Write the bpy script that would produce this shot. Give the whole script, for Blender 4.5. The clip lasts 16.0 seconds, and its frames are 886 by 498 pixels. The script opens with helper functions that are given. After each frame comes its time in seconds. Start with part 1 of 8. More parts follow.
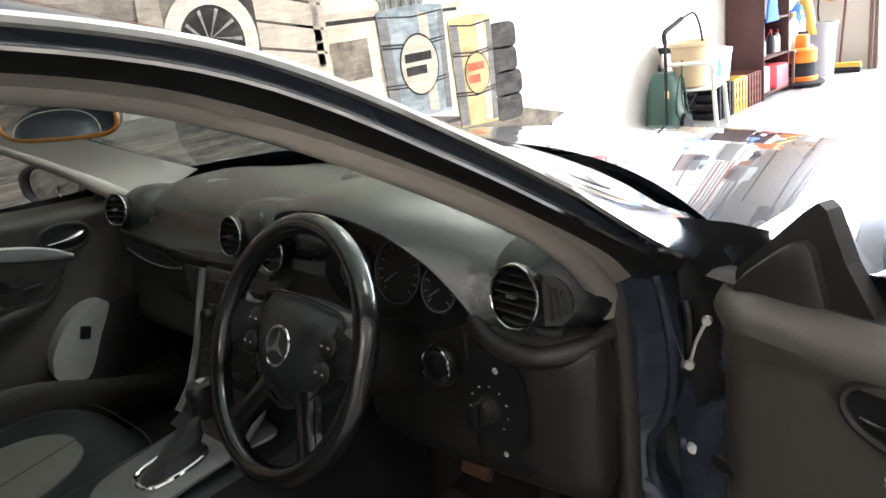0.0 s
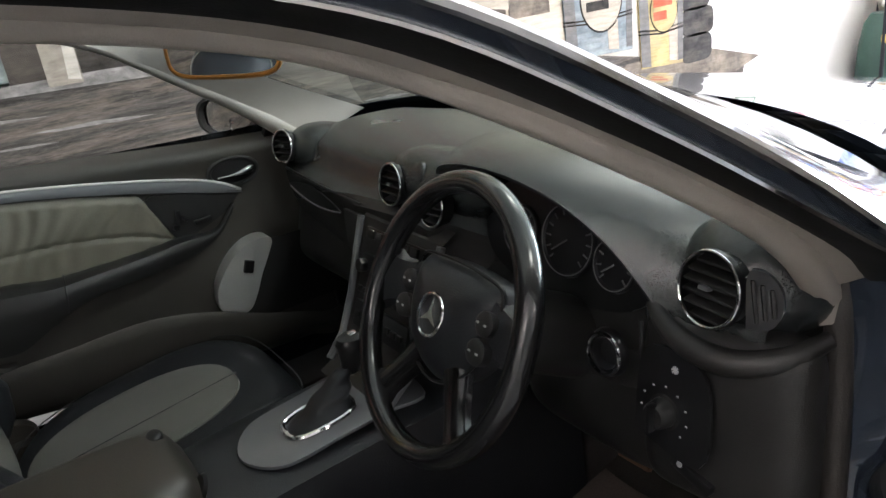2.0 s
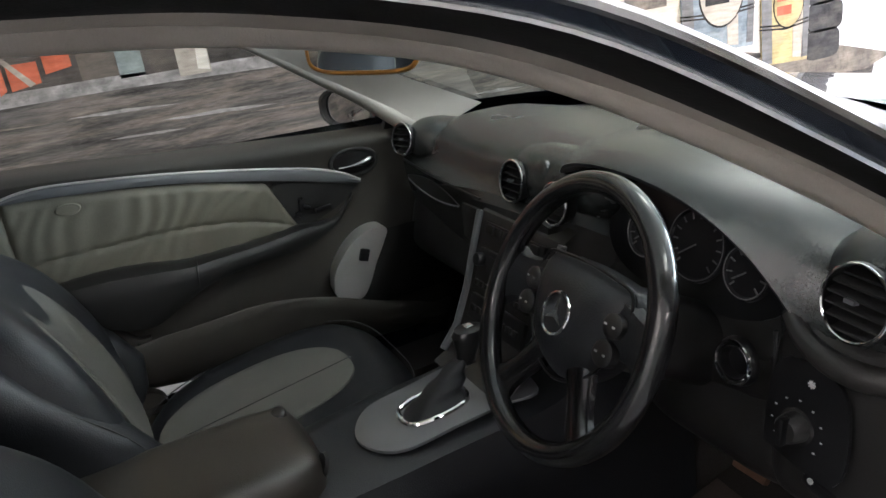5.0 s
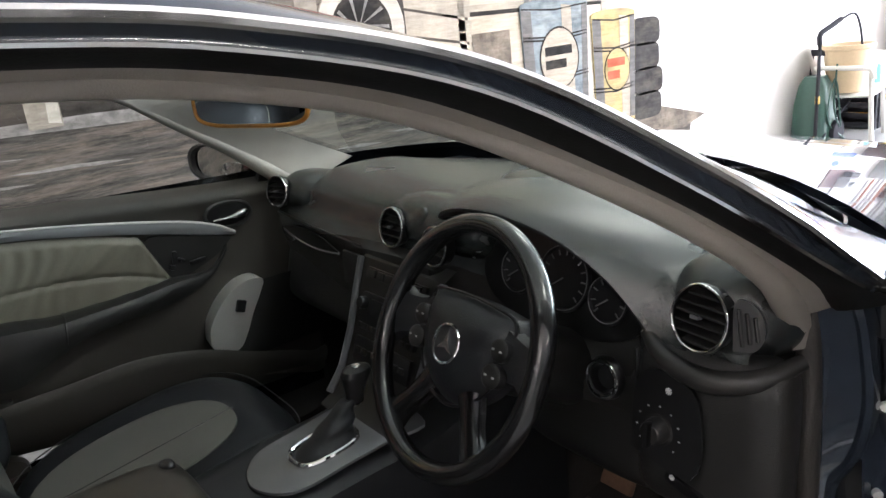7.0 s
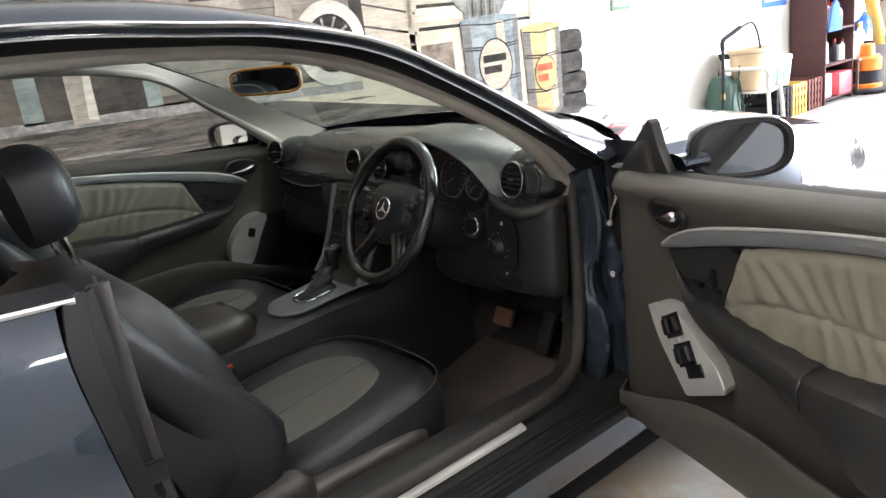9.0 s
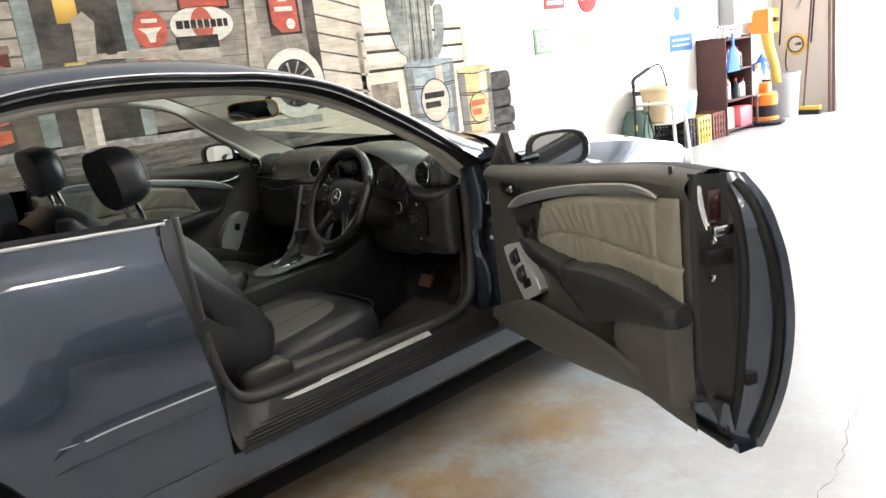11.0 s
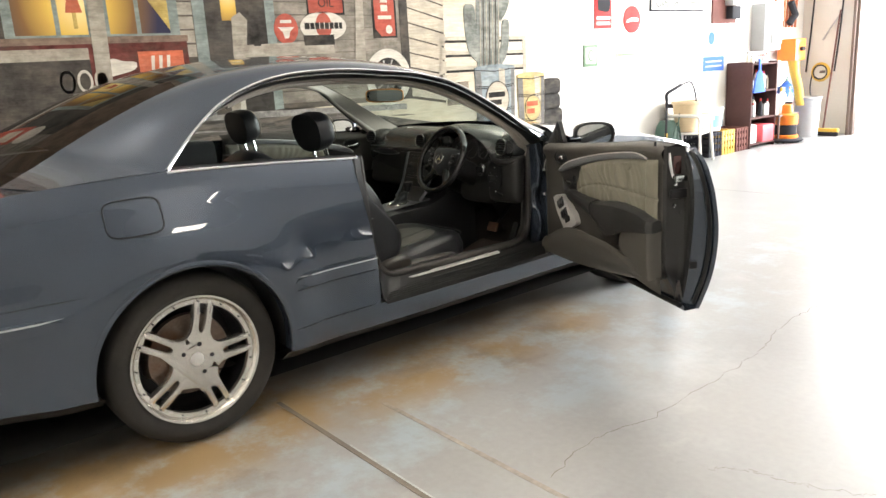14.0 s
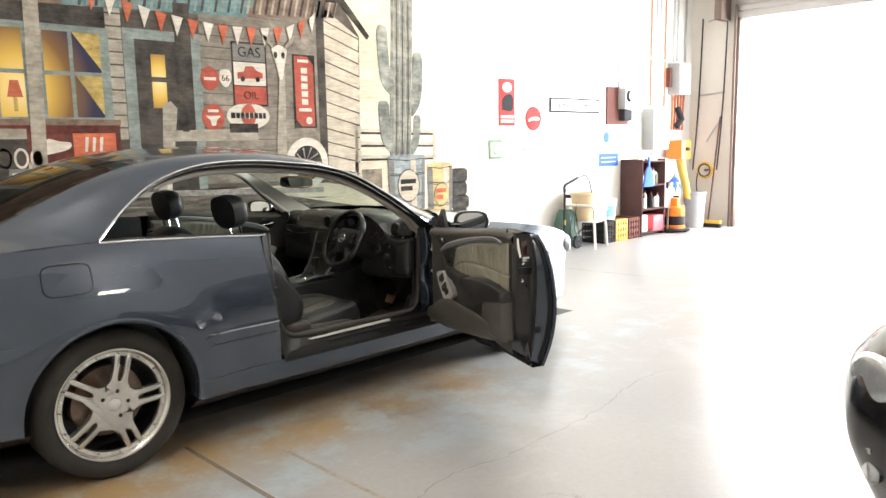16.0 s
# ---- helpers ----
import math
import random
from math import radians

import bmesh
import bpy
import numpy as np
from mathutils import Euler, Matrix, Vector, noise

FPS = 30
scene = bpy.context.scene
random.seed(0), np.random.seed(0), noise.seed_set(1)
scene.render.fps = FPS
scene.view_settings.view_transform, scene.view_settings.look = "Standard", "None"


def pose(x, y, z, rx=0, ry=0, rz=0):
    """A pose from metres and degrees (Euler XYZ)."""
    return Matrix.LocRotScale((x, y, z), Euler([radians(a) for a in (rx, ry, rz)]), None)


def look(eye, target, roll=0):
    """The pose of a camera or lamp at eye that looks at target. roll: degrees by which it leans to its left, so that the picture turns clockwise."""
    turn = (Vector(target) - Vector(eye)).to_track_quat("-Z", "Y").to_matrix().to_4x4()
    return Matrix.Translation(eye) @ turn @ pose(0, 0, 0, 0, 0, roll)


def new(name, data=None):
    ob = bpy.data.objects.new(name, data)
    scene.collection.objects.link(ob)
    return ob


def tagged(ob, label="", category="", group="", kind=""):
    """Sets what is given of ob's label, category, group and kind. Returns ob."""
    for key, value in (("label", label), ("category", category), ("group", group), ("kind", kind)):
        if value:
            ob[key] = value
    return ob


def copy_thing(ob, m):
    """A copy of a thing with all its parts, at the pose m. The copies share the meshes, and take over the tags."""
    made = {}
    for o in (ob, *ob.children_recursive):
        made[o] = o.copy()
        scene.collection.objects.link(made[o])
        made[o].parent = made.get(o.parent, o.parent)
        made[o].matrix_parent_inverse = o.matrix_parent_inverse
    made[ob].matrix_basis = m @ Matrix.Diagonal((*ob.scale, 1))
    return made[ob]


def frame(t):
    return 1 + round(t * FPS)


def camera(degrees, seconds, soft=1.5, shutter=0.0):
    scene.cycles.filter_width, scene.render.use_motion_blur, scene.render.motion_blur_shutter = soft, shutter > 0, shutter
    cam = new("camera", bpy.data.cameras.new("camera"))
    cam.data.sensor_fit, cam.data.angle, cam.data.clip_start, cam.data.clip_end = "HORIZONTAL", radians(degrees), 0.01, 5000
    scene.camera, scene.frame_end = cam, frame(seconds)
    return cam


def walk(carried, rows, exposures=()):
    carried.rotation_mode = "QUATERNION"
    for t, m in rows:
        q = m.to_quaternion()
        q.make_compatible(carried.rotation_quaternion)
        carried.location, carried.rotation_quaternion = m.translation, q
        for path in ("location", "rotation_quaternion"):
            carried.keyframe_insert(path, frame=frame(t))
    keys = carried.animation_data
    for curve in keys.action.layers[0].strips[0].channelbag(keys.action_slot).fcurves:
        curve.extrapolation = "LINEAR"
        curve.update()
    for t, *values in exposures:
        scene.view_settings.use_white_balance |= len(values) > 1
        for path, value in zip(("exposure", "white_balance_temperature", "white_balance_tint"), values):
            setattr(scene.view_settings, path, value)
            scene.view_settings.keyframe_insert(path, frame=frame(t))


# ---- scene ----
cam = camera(60.9, 16.0)
PATH = [
    (0, (1.177, 1.123, 1.273), (-0.176, 2.464, 0.663), -7.8),
    (0.5, (1.113, 1.185, 1.298), (-0.325, 2.424, 0.666), -6.9),
    (1, (1.083, 1.206, 1.28), (-0.41, 2.338, 0.58), -6.5),
    (1.5, (1.069, 1.191, 1.271), (-0.516, 2.175, 0.55), -7.4),
    (2, (1.072, 1.199, 1.272), (-0.523, 2.175, 0.563), -8.0),
    (2.5, (1.064, 1.183, 1.277), (-0.557, 2.116, 0.568), -7.4),
    (3, (1.058, 1.161, 1.28), (-0.624, 1.986, 0.579), -7.0),
    (5.5, (1.06, 1.151, 1.29), (-0.671, 1.878, 0.601), -8.6),
    (6, (1.012, 1.099, 1.29), (-0.761, 1.731, 0.612), -7.3),
    (6.5, (1.005, 1.082, 1.284), (-0.633, 2.036, 0.644), -6.1),
    (7, (1.104, 1.066, 1.302), (-0.437, 2.188, 0.698), -6.1),
    (7.5, (1.296, 1.054, 1.286), (-0.296, 2.089, 0.66), -4.7),
    (8, (1.461, 0.99, 1.245), (-0.11, 2.074, 0.65), -7.0),
    (8.5, (1.649, 0.786, 1.245), (0.148, 1.983, 0.687), -8.3),
    (9, (1.866, 0.585, 1.279), (0.358, 1.77, 0.71), -7.3),
    (9.5, (2.104, 0.48, 1.269), (0.578, 1.628, 0.676), -5.8),
    (10, (2.296, 0.359, 1.271), (0.793, 1.551, 0.707), -6.2),
    (12.5, (3.026, -0.513, 1.337), (1.639, 0.849, 0.869), -6.4),
    (13, (3.132, -0.749, 1.326), (1.817, 0.652, 0.771), -4.6),
    (13.5, (3.264, -0.882, 1.332), (1.775, 0.367, 0.861), -3.3),
    (14, (3.465, -0.936, 1.358), (1.957, 0.286, 0.875), -3.3),
    (14.5, (3.581, -0.998, 1.381), (2.112, 0.299, 0.983), -3.9),
    (15, (3.716, -1.158, 1.391), (2.318, 0.211, 0.977), -5.1),
    (15.5, (3.862, -1.224, 1.426), (2.475, 0.17, 1.065), -5.2),
    (16, (4.048, -1.185, 1.429), (2.64, 0.207, 1.147), -1.0),
]
walk(cam, [(t, look(eye, target, roll)) for t, eye, target, roll in PATH],
     [(0.0, 1.26, 6250, 13), (3.0, 1.18, 6000, 17), (6.0, 1.18, 6000, 17), (7.5, 1.18, 6100, 16), (9.5, 1.27, 6200, 14), (12.5, 1.08, 6600, 11), (14.5, 1.14, 6650, 11), (16.0, 1.04, 6650, 11)])

# ---------- exposure, world and lamps ----------
world = bpy.data.worlds.new("world")
scene.world = world
world.use_nodes = True
wn = world.node_tree
sky = wn.nodes.new("ShaderNodeTexSky")
sky.sky_type, sky.sun_disc = "NISHITA", False
sky.sun_elevation, sky.sun_rotation = radians(45), radians(100)
wn.links.new(sky.outputs[0], wn.nodes["Background"].inputs[0])
wn.nodes["Background"].inputs[1].default_value = 0.15


def lamp(name, kind, m, energy, color=(1, 1, 1), size=(1, 1), angle=0.5):
    d = bpy.data.lights.new(name, kind)
    d.energy, d.color = energy, color
    if kind == "AREA":
        d.shape, d.size, d.size_y = "RECTANGLE", size[0], size[1]
    if kind == "SUN":
        d.angle = radians(angle)
    ob = new(name, d)
    ob.matrix_world = m
    return ob


lamp("sun", "SUN", look((21, 10, 20), (1, 14, 0)), 4.5, (1, 0.96, 0.9))
# daylight that comes in by the roller door
lamp("door_daylight", "AREA", look((1.9, 10.75, 1.9), (1.7, 0, 0.6)), 600, (0.93, 0.97, 1.0), (6.0, 3.0))

# ---------- materials ----------


def tint(c, k):
    return tuple(min(1.0, v * k) for v in c[:3]) + (1.0,)


def material(name, color, rough=0.5, metal=0.0, var=0.12, scale=8.0, grain=60.0, bump=0.0, coat=0.0, stain=None, amount=0.5, spec=0.5):
    """Principled surface with large and fine noise in colour, roughness and relief."""
    m = bpy.data.materials.new(name)
    m.use_nodes = True
    nt = m.node_tree
    b = nt.nodes["Principled BSDF"]
    co = nt.nodes.new("ShaderNodeTexCoord")

    def noise_at(s, detail=4.0):
        n = nt.nodes.new("ShaderNodeTexNoise")
        n.inputs["Scale"].default_value, n.inputs["Detail"].default_value = s, detail
        nt.links.new(co.outputs["Object"], n.inputs["Vector"])
        return n

    big, fine = noise_at(scale), noise_at(grain)
    ramp = nt.nodes.new("ShaderNodeValToRGB")
    ramp.color_ramp.elements[0].position, ramp.color_ramp.elements[1].position = 0.3, 0.7
    ramp.color_ramp.elements[0].color, ramp.color_ramp.elements[1].color = tint(color, 1 - var), tint(color, 1 + var)
    mix = nt.nodes.new("ShaderNodeMath")
    mix.operation = "MULTIPLY_ADD"
    mix.inputs[1].default_value, mix.inputs[2].default_value = 0.4, 0.0
    nt.links.new(fine.outputs["Fac"], mix.inputs[0])
    add = nt.nodes.new("ShaderNodeMath")
    add.operation = "MULTIPLY_ADD"
    add.inputs[1].default_value = 0.6
    nt.links.new(big.outputs["Fac"], add.inputs[0])
    nt.links.new(mix.outputs[0], add.inputs[2])
    nt.links.new(add.outputs[0], ramp.inputs[0])
    out = ramp.outputs[0]
    if stain:
        sn = noise_at(scale * 0.35, 7.0)
        sr = nt.nodes.new("ShaderNodeValToRGB")
        sr.color_ramp.elements[0].position, sr.color_ramp.elements[1].position = 0.5, 0.62
        sr.color_ramp.elements[0].color, sr.color_ramp.elements[1].color = (0, 0, 0, 1), (amount,) * 3 + (1,)
        nt.links.new(sn.outputs["Fac"], sr.inputs[0])
        mx = nt.nodes.new("ShaderNodeMixRGB")
        mx.inputs[2].default_value = tint(stain, 1)
        nt.links.new(sr.outputs[0], mx.inputs[0])
        nt.links.new(out, mx.inputs[1])
        out = mx.outputs[0]
    nt.links.new(out, b.inputs["Base Color"])
    rr = nt.nodes.new("ShaderNodeMapRange")
    rr.inputs[3].default_value, rr.inputs[4].default_value = max(0.0, rough - (0.08 if rough > 0.3 else 0.012) * min(1, rough * 3)), min(1.0, rough + (0.08 if rough > 0.3 else 0.012) * min(1, rough * 3))
    nt.links.new(big.outputs["Fac"], rr.inputs[0])
    nt.links.new(rr.outputs[0], b.inputs["Roughness"])
    b.inputs["Metallic"].default_value, b.inputs["Specular IOR Level"].default_value = metal, spec
    if coat:
        b.inputs["Coat Weight"].default_value, b.inputs["Coat Roughness"].default_value = coat, 0.03
    if bump:
        bp = nt.nodes.new("ShaderNodeBump")
        bp.inputs["Strength"].default_value, bp.inputs["Distance"].default_value = bump, 0.002
        nt.links.new(fine.outputs["Fac"], bp.inputs["Height"])
        nt.links.new(bp.outputs[0], b.inputs["Normal"])
    return m


def glass(name, color=(1, 1, 1), rough=0.0):
    """Thin pane: tinted see-through, with gloss that grows towards grazing angles alike on both sides."""
    m = bpy.data.materials.new(name)
    m.use_nodes = True
    nt = m.node_tree
    nt.nodes.remove(nt.nodes["Principled BSDF"])
    tr, gl, lw, mx, pw, ml = (nt.nodes.new("ShaderNode" + k) for k in ("BsdfTransparent", "BsdfGlossy", "LayerWeight", "MixShader", "Math", "Math"))
    tr.inputs[0].default_value = (*color, 1)
    gl.inputs["Roughness"].default_value = rough
    lw.inputs["Blend"].default_value = 0.5
    pw.operation, ml.operation = "POWER", "MULTIPLY_ADD"
    pw.inputs[1].default_value = 5.0
    ml.inputs[1].default_value, ml.inputs[2].default_value = 0.85, 0.06
    nt.links.new(lw.outputs["Facing"], pw.inputs[0])
    nt.links.new(pw.outputs[0], ml.inputs[0])
    nt.links.new(ml.outputs[0], mx.inputs[0])
    nt.links.new(tr.outputs[0], mx.inputs[1])
    nt.links.new(gl.outputs[0], mx.inputs[2])
    nt.links.new(mx.outputs[0], nt.nodes["Material Output"].inputs[0])
    return m


def glow(name, color, strength):
    m = bpy.data.materials.new(name)
    m.use_nodes = True
    b = m.node_tree.nodes["Principled BSDF"]
    b.inputs["Base Color"].default_value = b.inputs["Emission Color"].default_value = (*color, 1)
    b.inputs["Emission Strength"].default_value = strength
    return m


PAINT = material("car_paint", (0.046, 0.061, 0.087), 0.27, 0.5, 0.03, 3, 300, 0, 0.9)
# even lacquer: one gloss all over, weaker shine at the flattest angles
_b = PAINT.node_tree.nodes["Principled BSDF"]
for _l in list(_b.inputs["Roughness"].links):
    PAINT.node_tree.links.remove(_l)
_b.inputs["Roughness"].default_value = 0.27
_b.inputs["Specular Tint"].default_value = (0.6, 0.62, 0.66, 1)
_b.inputs["Coat Weight"].default_value, _b.inputs["Coat Roughness"].default_value, _b.inputs["Coat IOR"].default_value = 1.0, 0.015, 1.62
BLACK_PAINT = material("black_car_paint", (0.006, 0.006, 0.007), 0.25, 0.0, 0.1, 3, 300, 0, 1.0)
LEATHER = material("dark_leather", (0.0185, 0.0200, 0.0230), 0.40, 0, 0.2, 9, 420, 0.35)
DOOR_TRIM = material("door_soft_plastic", (0.063, 0.058, 0.050), 0.55, 0, 0.1, 9, 600, 0.3)
ARM_PAD = material("armrest_pad", (0.021, 0.0205, 0.020), 0.42, 0, 0.12, 9, 500, 0.3)
SEAT_GREY = material("seat_grey_leather", (0.125, 0.123, 0.110), 0.5, 0, 0.14, 9, 380, 0.35)
GREY_LEATHER = material("grey_leather", (0.21, 0.198, 0.155), 0.5, 0, 0.14, 9, 380, 0.35)
DASH_LOW = material("dash_lower_plastic", (0.022, 0.021, 0.020), 0.38, 0, 0.1, 12, 700, 0.3)
DASH = material("dash_plastic", (0.027, 0.031, 0.031), 0.27, 0, 0.08, 12, 700, 0.22, spec=1.0)
PLASTIC = material("dark_plastic", (0.017, 0.0165, 0.016), 0.46, 0, 0.12, 12, 500, 0.3)
SATIN = material("black_satin", (0.010, 0.010, 0.011), 0.28, 0, 0.2, 14, 300, 0.1)
RUBBER = material("rubber_seal", (0.011, 0.011, 0.011), 0.6, 0, 0.2, 20, 300, 0.2, spec=0.3)
TYRE = material("tyre_rubber", (0.017, 0.015, 0.013), 0.75, 0, 0.25, 12, 200, 0.5, stain=(0.06, 0.05, 0.04), amount=0.25)
HEADLINER = material("headliner_fabric", (0.30, 0.275, 0.245), 0.85, 0, 0.06, 10, 600, 0.4)
PILLAR_TRIM = material("pillar_trim", (0.36, 0.33, 0.29), 0.6, 0, 0.06, 10, 500, 0.25)
CHROME = material("chrome", (0.82, 0.82, 0.82), 0.08, 1.0, 0.04, 10, 200)
ALLOY = material("alloy_silver", (0.66, 0.64, 0.60), 0.25, 0.9, 0.06, 14, 300, 0.05, stain=(0.40, 0.36, 0.31), amount=0.30)
SILVER = material("silver_trim", (0.72, 0.71, 0.69), 0.32, 0.5, 0.06, 14, 600, 0.1)
CONSOLE_GREY = material("console_grey", (0.19, 0.195, 0.205), 0.34, 0.3, 0.08, 14, 500, 0.1)
DISC = material("brake_disc", (0.20, 0.15, 0.12), 0.45, 0.8, 0.3, 20, 120, 0.2, stain=(0.16, 0.07, 0.03), amount=0.7)
CARPET = material("carpet", (0.030, 0.026, 0.024), 0.95, 0, 0.3, 20, 260, 1.0)
MAT_BROWN = material("floor_mat", (0.090, 0.070, 0.060), 0.95, 0, 0.3, 8, 260, 1.0, stain=(0.05, 0.04, 0.035), amount=0.7)
MIRROR = material("mirror_glass", (0.75, 0.77, 0.78), 0.015, 1.0, 0.01, 4, 20)
GLASS = glass("window_glass", (0.74, 0.83, 0.80))
SIDE_GLASS = glass("side_window_glass", (0.90, 0.93, 0.92))
DARK_GLASS = glass("tinted_glass", (0.16, 0.19, 0.18))
LAMP_RED = material("tail_lamp_red", (0.35, 0.01, 0.01), 0.1, 0, 0.1, 10, 100, 0, 1.0)
BRACKET_RED = material("dark_red_reflection", (0.045, 0.014, 0.012), 0.12, 0, 0.1, 10, 100, 0, 1.0)
LAMP_CLEAR = material("head_lamp_clear", (0.5, 0.52, 0.54), 0.08, 0.6, 0.2, 10, 60, 0, 1.0)
RED_PLASTIC = material("red_plastic", (0.55, 0.03, 0.02), 0.4)
WHITE_PLASTIC = material("white_plastic", (0.72, 0.70, 0.64), 0.45, 0, 0.06, 8, 200, 0.1)
WHITE_PRINT = material("white_print", (0.55, 0.55, 0.55), 0.5)
DIAL_PRINT = material("dial_print", (0.16, 0.16, 0.16), 0.5)
RIM_LEATHER = material("worn_wheel_leather", (0.009, 0.009, 0.010), 0.22, 0, 0.2, 14, 420, 0.12, 0.6)
SEAL_CLOTH = material("cloth_covered_seal", (0.040, 0.036, 0.033), 0.62, 0, 0.15, 20, 400, 0.4)
ARM_LID = material("brown_armrest_leather", (0.036, 0.031, 0.026), 0.36, 0, 0.14, 9, 420, 0.3, spec=0.7)
SIDE_COVER = material("brown_seat_plastic", (0.046, 0.040, 0.034), 0.42, 0, 0.1, 9, 600, 0.25)
SEAM_GREY = material("grey_stitching", (0.055, 0.055, 0.055), 0.7)
AMBER = material("amber_wood_trim", (0.38, 0.16, 0.03), 0.3, 0, 0.2, 12, 100)
BRONZE = material("pedal_rubber_worn", (0.17, 0.095, 0.06), 0.6, 0, 0.3, 20, 100, 0.3)

# ---------- mesh helpers ----------


def raw(name, verts, faces, mat, smooth=True):
    me = bpy.data.meshes.new(name)
    me.from_pydata([tuple(v) for v in verts], [], faces)
    me.validate()
    bm = bmesh.new()
    bm.from_mesh(me)
    bmesh.ops.remove_doubles(bm, verts=bm.verts, dist=1e-5)
    bmesh.ops.recalc_face_normals(bm, faces=bm.faces)
    for f in bm.faces:
        f.smooth = smooth
    bm.to_mesh(me)
    bm.free()
    if smooth:
        me.set_sharp_from_angle(angle=radians(38))
    if mat:
        me.materials.append(mat)
    return me


def put(name, me, parent=None, label="", m=None):
    ob = new(name, me)
    if parent:
        ob.parent = parent
    if m is not None:
        ob.matrix_basis = m
    if label:
        ob["label"] = label
    return ob


def part(name, bm, mat, parent=None, label="", smooth=True, m=None):
    me = bpy.data.meshes.new(name)
    bmesh.ops.recalc_face_normals(bm, faces=bm.faces)
    for f in bm.faces:
        f.smooth = smooth
    bm.to_mesh(me)
    bm.free()
    if smooth:
        me.set_sharp_from_angle(angle=radians(38))
    me.materials.append(mat)
    return put(name, me, parent, label, m)


def surf(name, verts, faces, mat, parent=None, label="", smooth=True, m=None):
    return put(name, raw(name, verts, faces, mat, smooth), parent, label, m)


def thing(name, m=None, **tags):
    return tagged(put(name, None, None, "", m if m is not None else Matrix()), **tags)


def grid_faces(rows, cols, close=False):
    n = cols if close else cols - 1
    return [(r * cols + c, r * cols + (c + 1) % cols, (r + 1) * cols + (c + 1) % cols, (r + 1) * cols + c) for r in range(rows - 1) for c in range(n)]


def loft(rows, close=False, caps=False):
    cols = len(rows[0])
    verts = [v for row in rows for v in row]
    faces = grid_faces(len(rows), cols, close)
    if caps:
        faces += [tuple(range(cols))[::-1], tuple(range((len(rows) - 1) * cols, len(rows) * cols))]
    return verts, faces


def spline(points, n):
    """Points spread evenly along a Catmull-Rom curve through the given ones."""
    p = [Vector(v) for v in points]
    p = [p[0] * 2 - p[1]] + p + [p[-1] * 2 - p[-2]]
    out = []
    for i in range(1, len(p) - 2):
        a, b, c, d = p[i - 1 : i + 3]
        for k in range(24):
            t = k / 24
            out.append(0.5 * (2 * b + (c - a) * t + (2 * a - 5 * b + 4 * c - d) * t * t + (3 * b - a - 3 * c + d) * t**3))
    out.append(p[-2])
    s = np.r_[0, np.cumsum([(out[i + 1] - out[i]).length for i in range(len(out) - 1)])]
    at = np.linspace(0, s[-1], n)
    arr = np.array(out)
    return [Vector([np.interp(t, s, arr[:, k]) for k in range(arr.shape[1])]) for t in at]


def curve_of(pairs):
    """A smooth function through (x, y) pairs."""
    xs, ys = np.array(pairs, float).T
    d = np.gradient(ys, xs)

    def f(x):
        x = min(max(x, xs[0]), xs[-1])
        i = min(max(int(np.searchsorted(xs, x)) - 1, 0), len(xs) - 2)
        h = xs[i + 1] - xs[i]
        t = (x - xs[i]) / h
        return (2 * t**3 - 3 * t * t + 1) * ys[i] + (t**3 - 2 * t * t + t) * h * d[i] + (3 * t * t - 2 * t**3) * ys[i + 1] + (t**3 - t * t) * h * d[i + 1]

    return f


def step01(a, b, x):
    t = min(1, max(0, (x - a) / (b - a)))
    return t * t * (3 - 2 * t)


def tube_data(points, radius, seg=8, closed=False):
    pts = [Vector(p) for p in points]
    rows, up = [], None
    n = len(pts)
    for i, p in enumerate(pts):
        a, b = (pts[(i - 1) % n], pts[(i + 1) % n]) if closed else (pts[max(i - 1, 0)], pts[min(i + 1, n - 1)])
        t = (b - a).normalized()
        if up is None:
            up = t.orthogonal().normalized()
        up = (up - t * up.dot(t)).normalized()
        side = t.cross(up)
        r = radius[i] if isinstance(radius, (list, tuple)) else radius
        rows.append([p + (up * math.cos(k * 2 * math.pi / seg) + side * math.sin(k * 2 * math.pi / seg)) * r for k in range(seg)])
    if closed:
        rows.append(rows[0])
    return loft(rows, True, not closed)


def tube(name, points, radius, mat, parent=None, label="", seg=8, closed=False, m=None):
    v, f = tube_data(points, radius, seg, closed)
    return surf(name, v, f, mat, parent, label, m=m)


def lathe(name, profile, mat, parent=None, label="", seg=32, m=None):
    """Turns (radius, height) pairs about local z."""
    rows = [[(r * math.cos(a), r * math.sin(a), h) for a in (k * 2 * math.pi / seg for k in range(seg))] for r, h in profile]
    v, f = loft(rows, True)
    return surf(name, v, f, mat, parent, label, m=m)


def box(name, size, mat, parent=None, label="", bevel=0.0, seg=2, m=None):
    bm = bmesh.new()
    bmesh.ops.create_cube(bm, size=1.0)
    bmesh.ops.scale(bm, vec=size, verts=bm.verts)
    if bevel:
        bmesh.ops.bevel(bm, geom=bm.edges[:], offset=bevel, segments=seg, profile=0.6, affect="EDGES")
    return part(name, bm, mat, parent, label, bevel > 0, m)


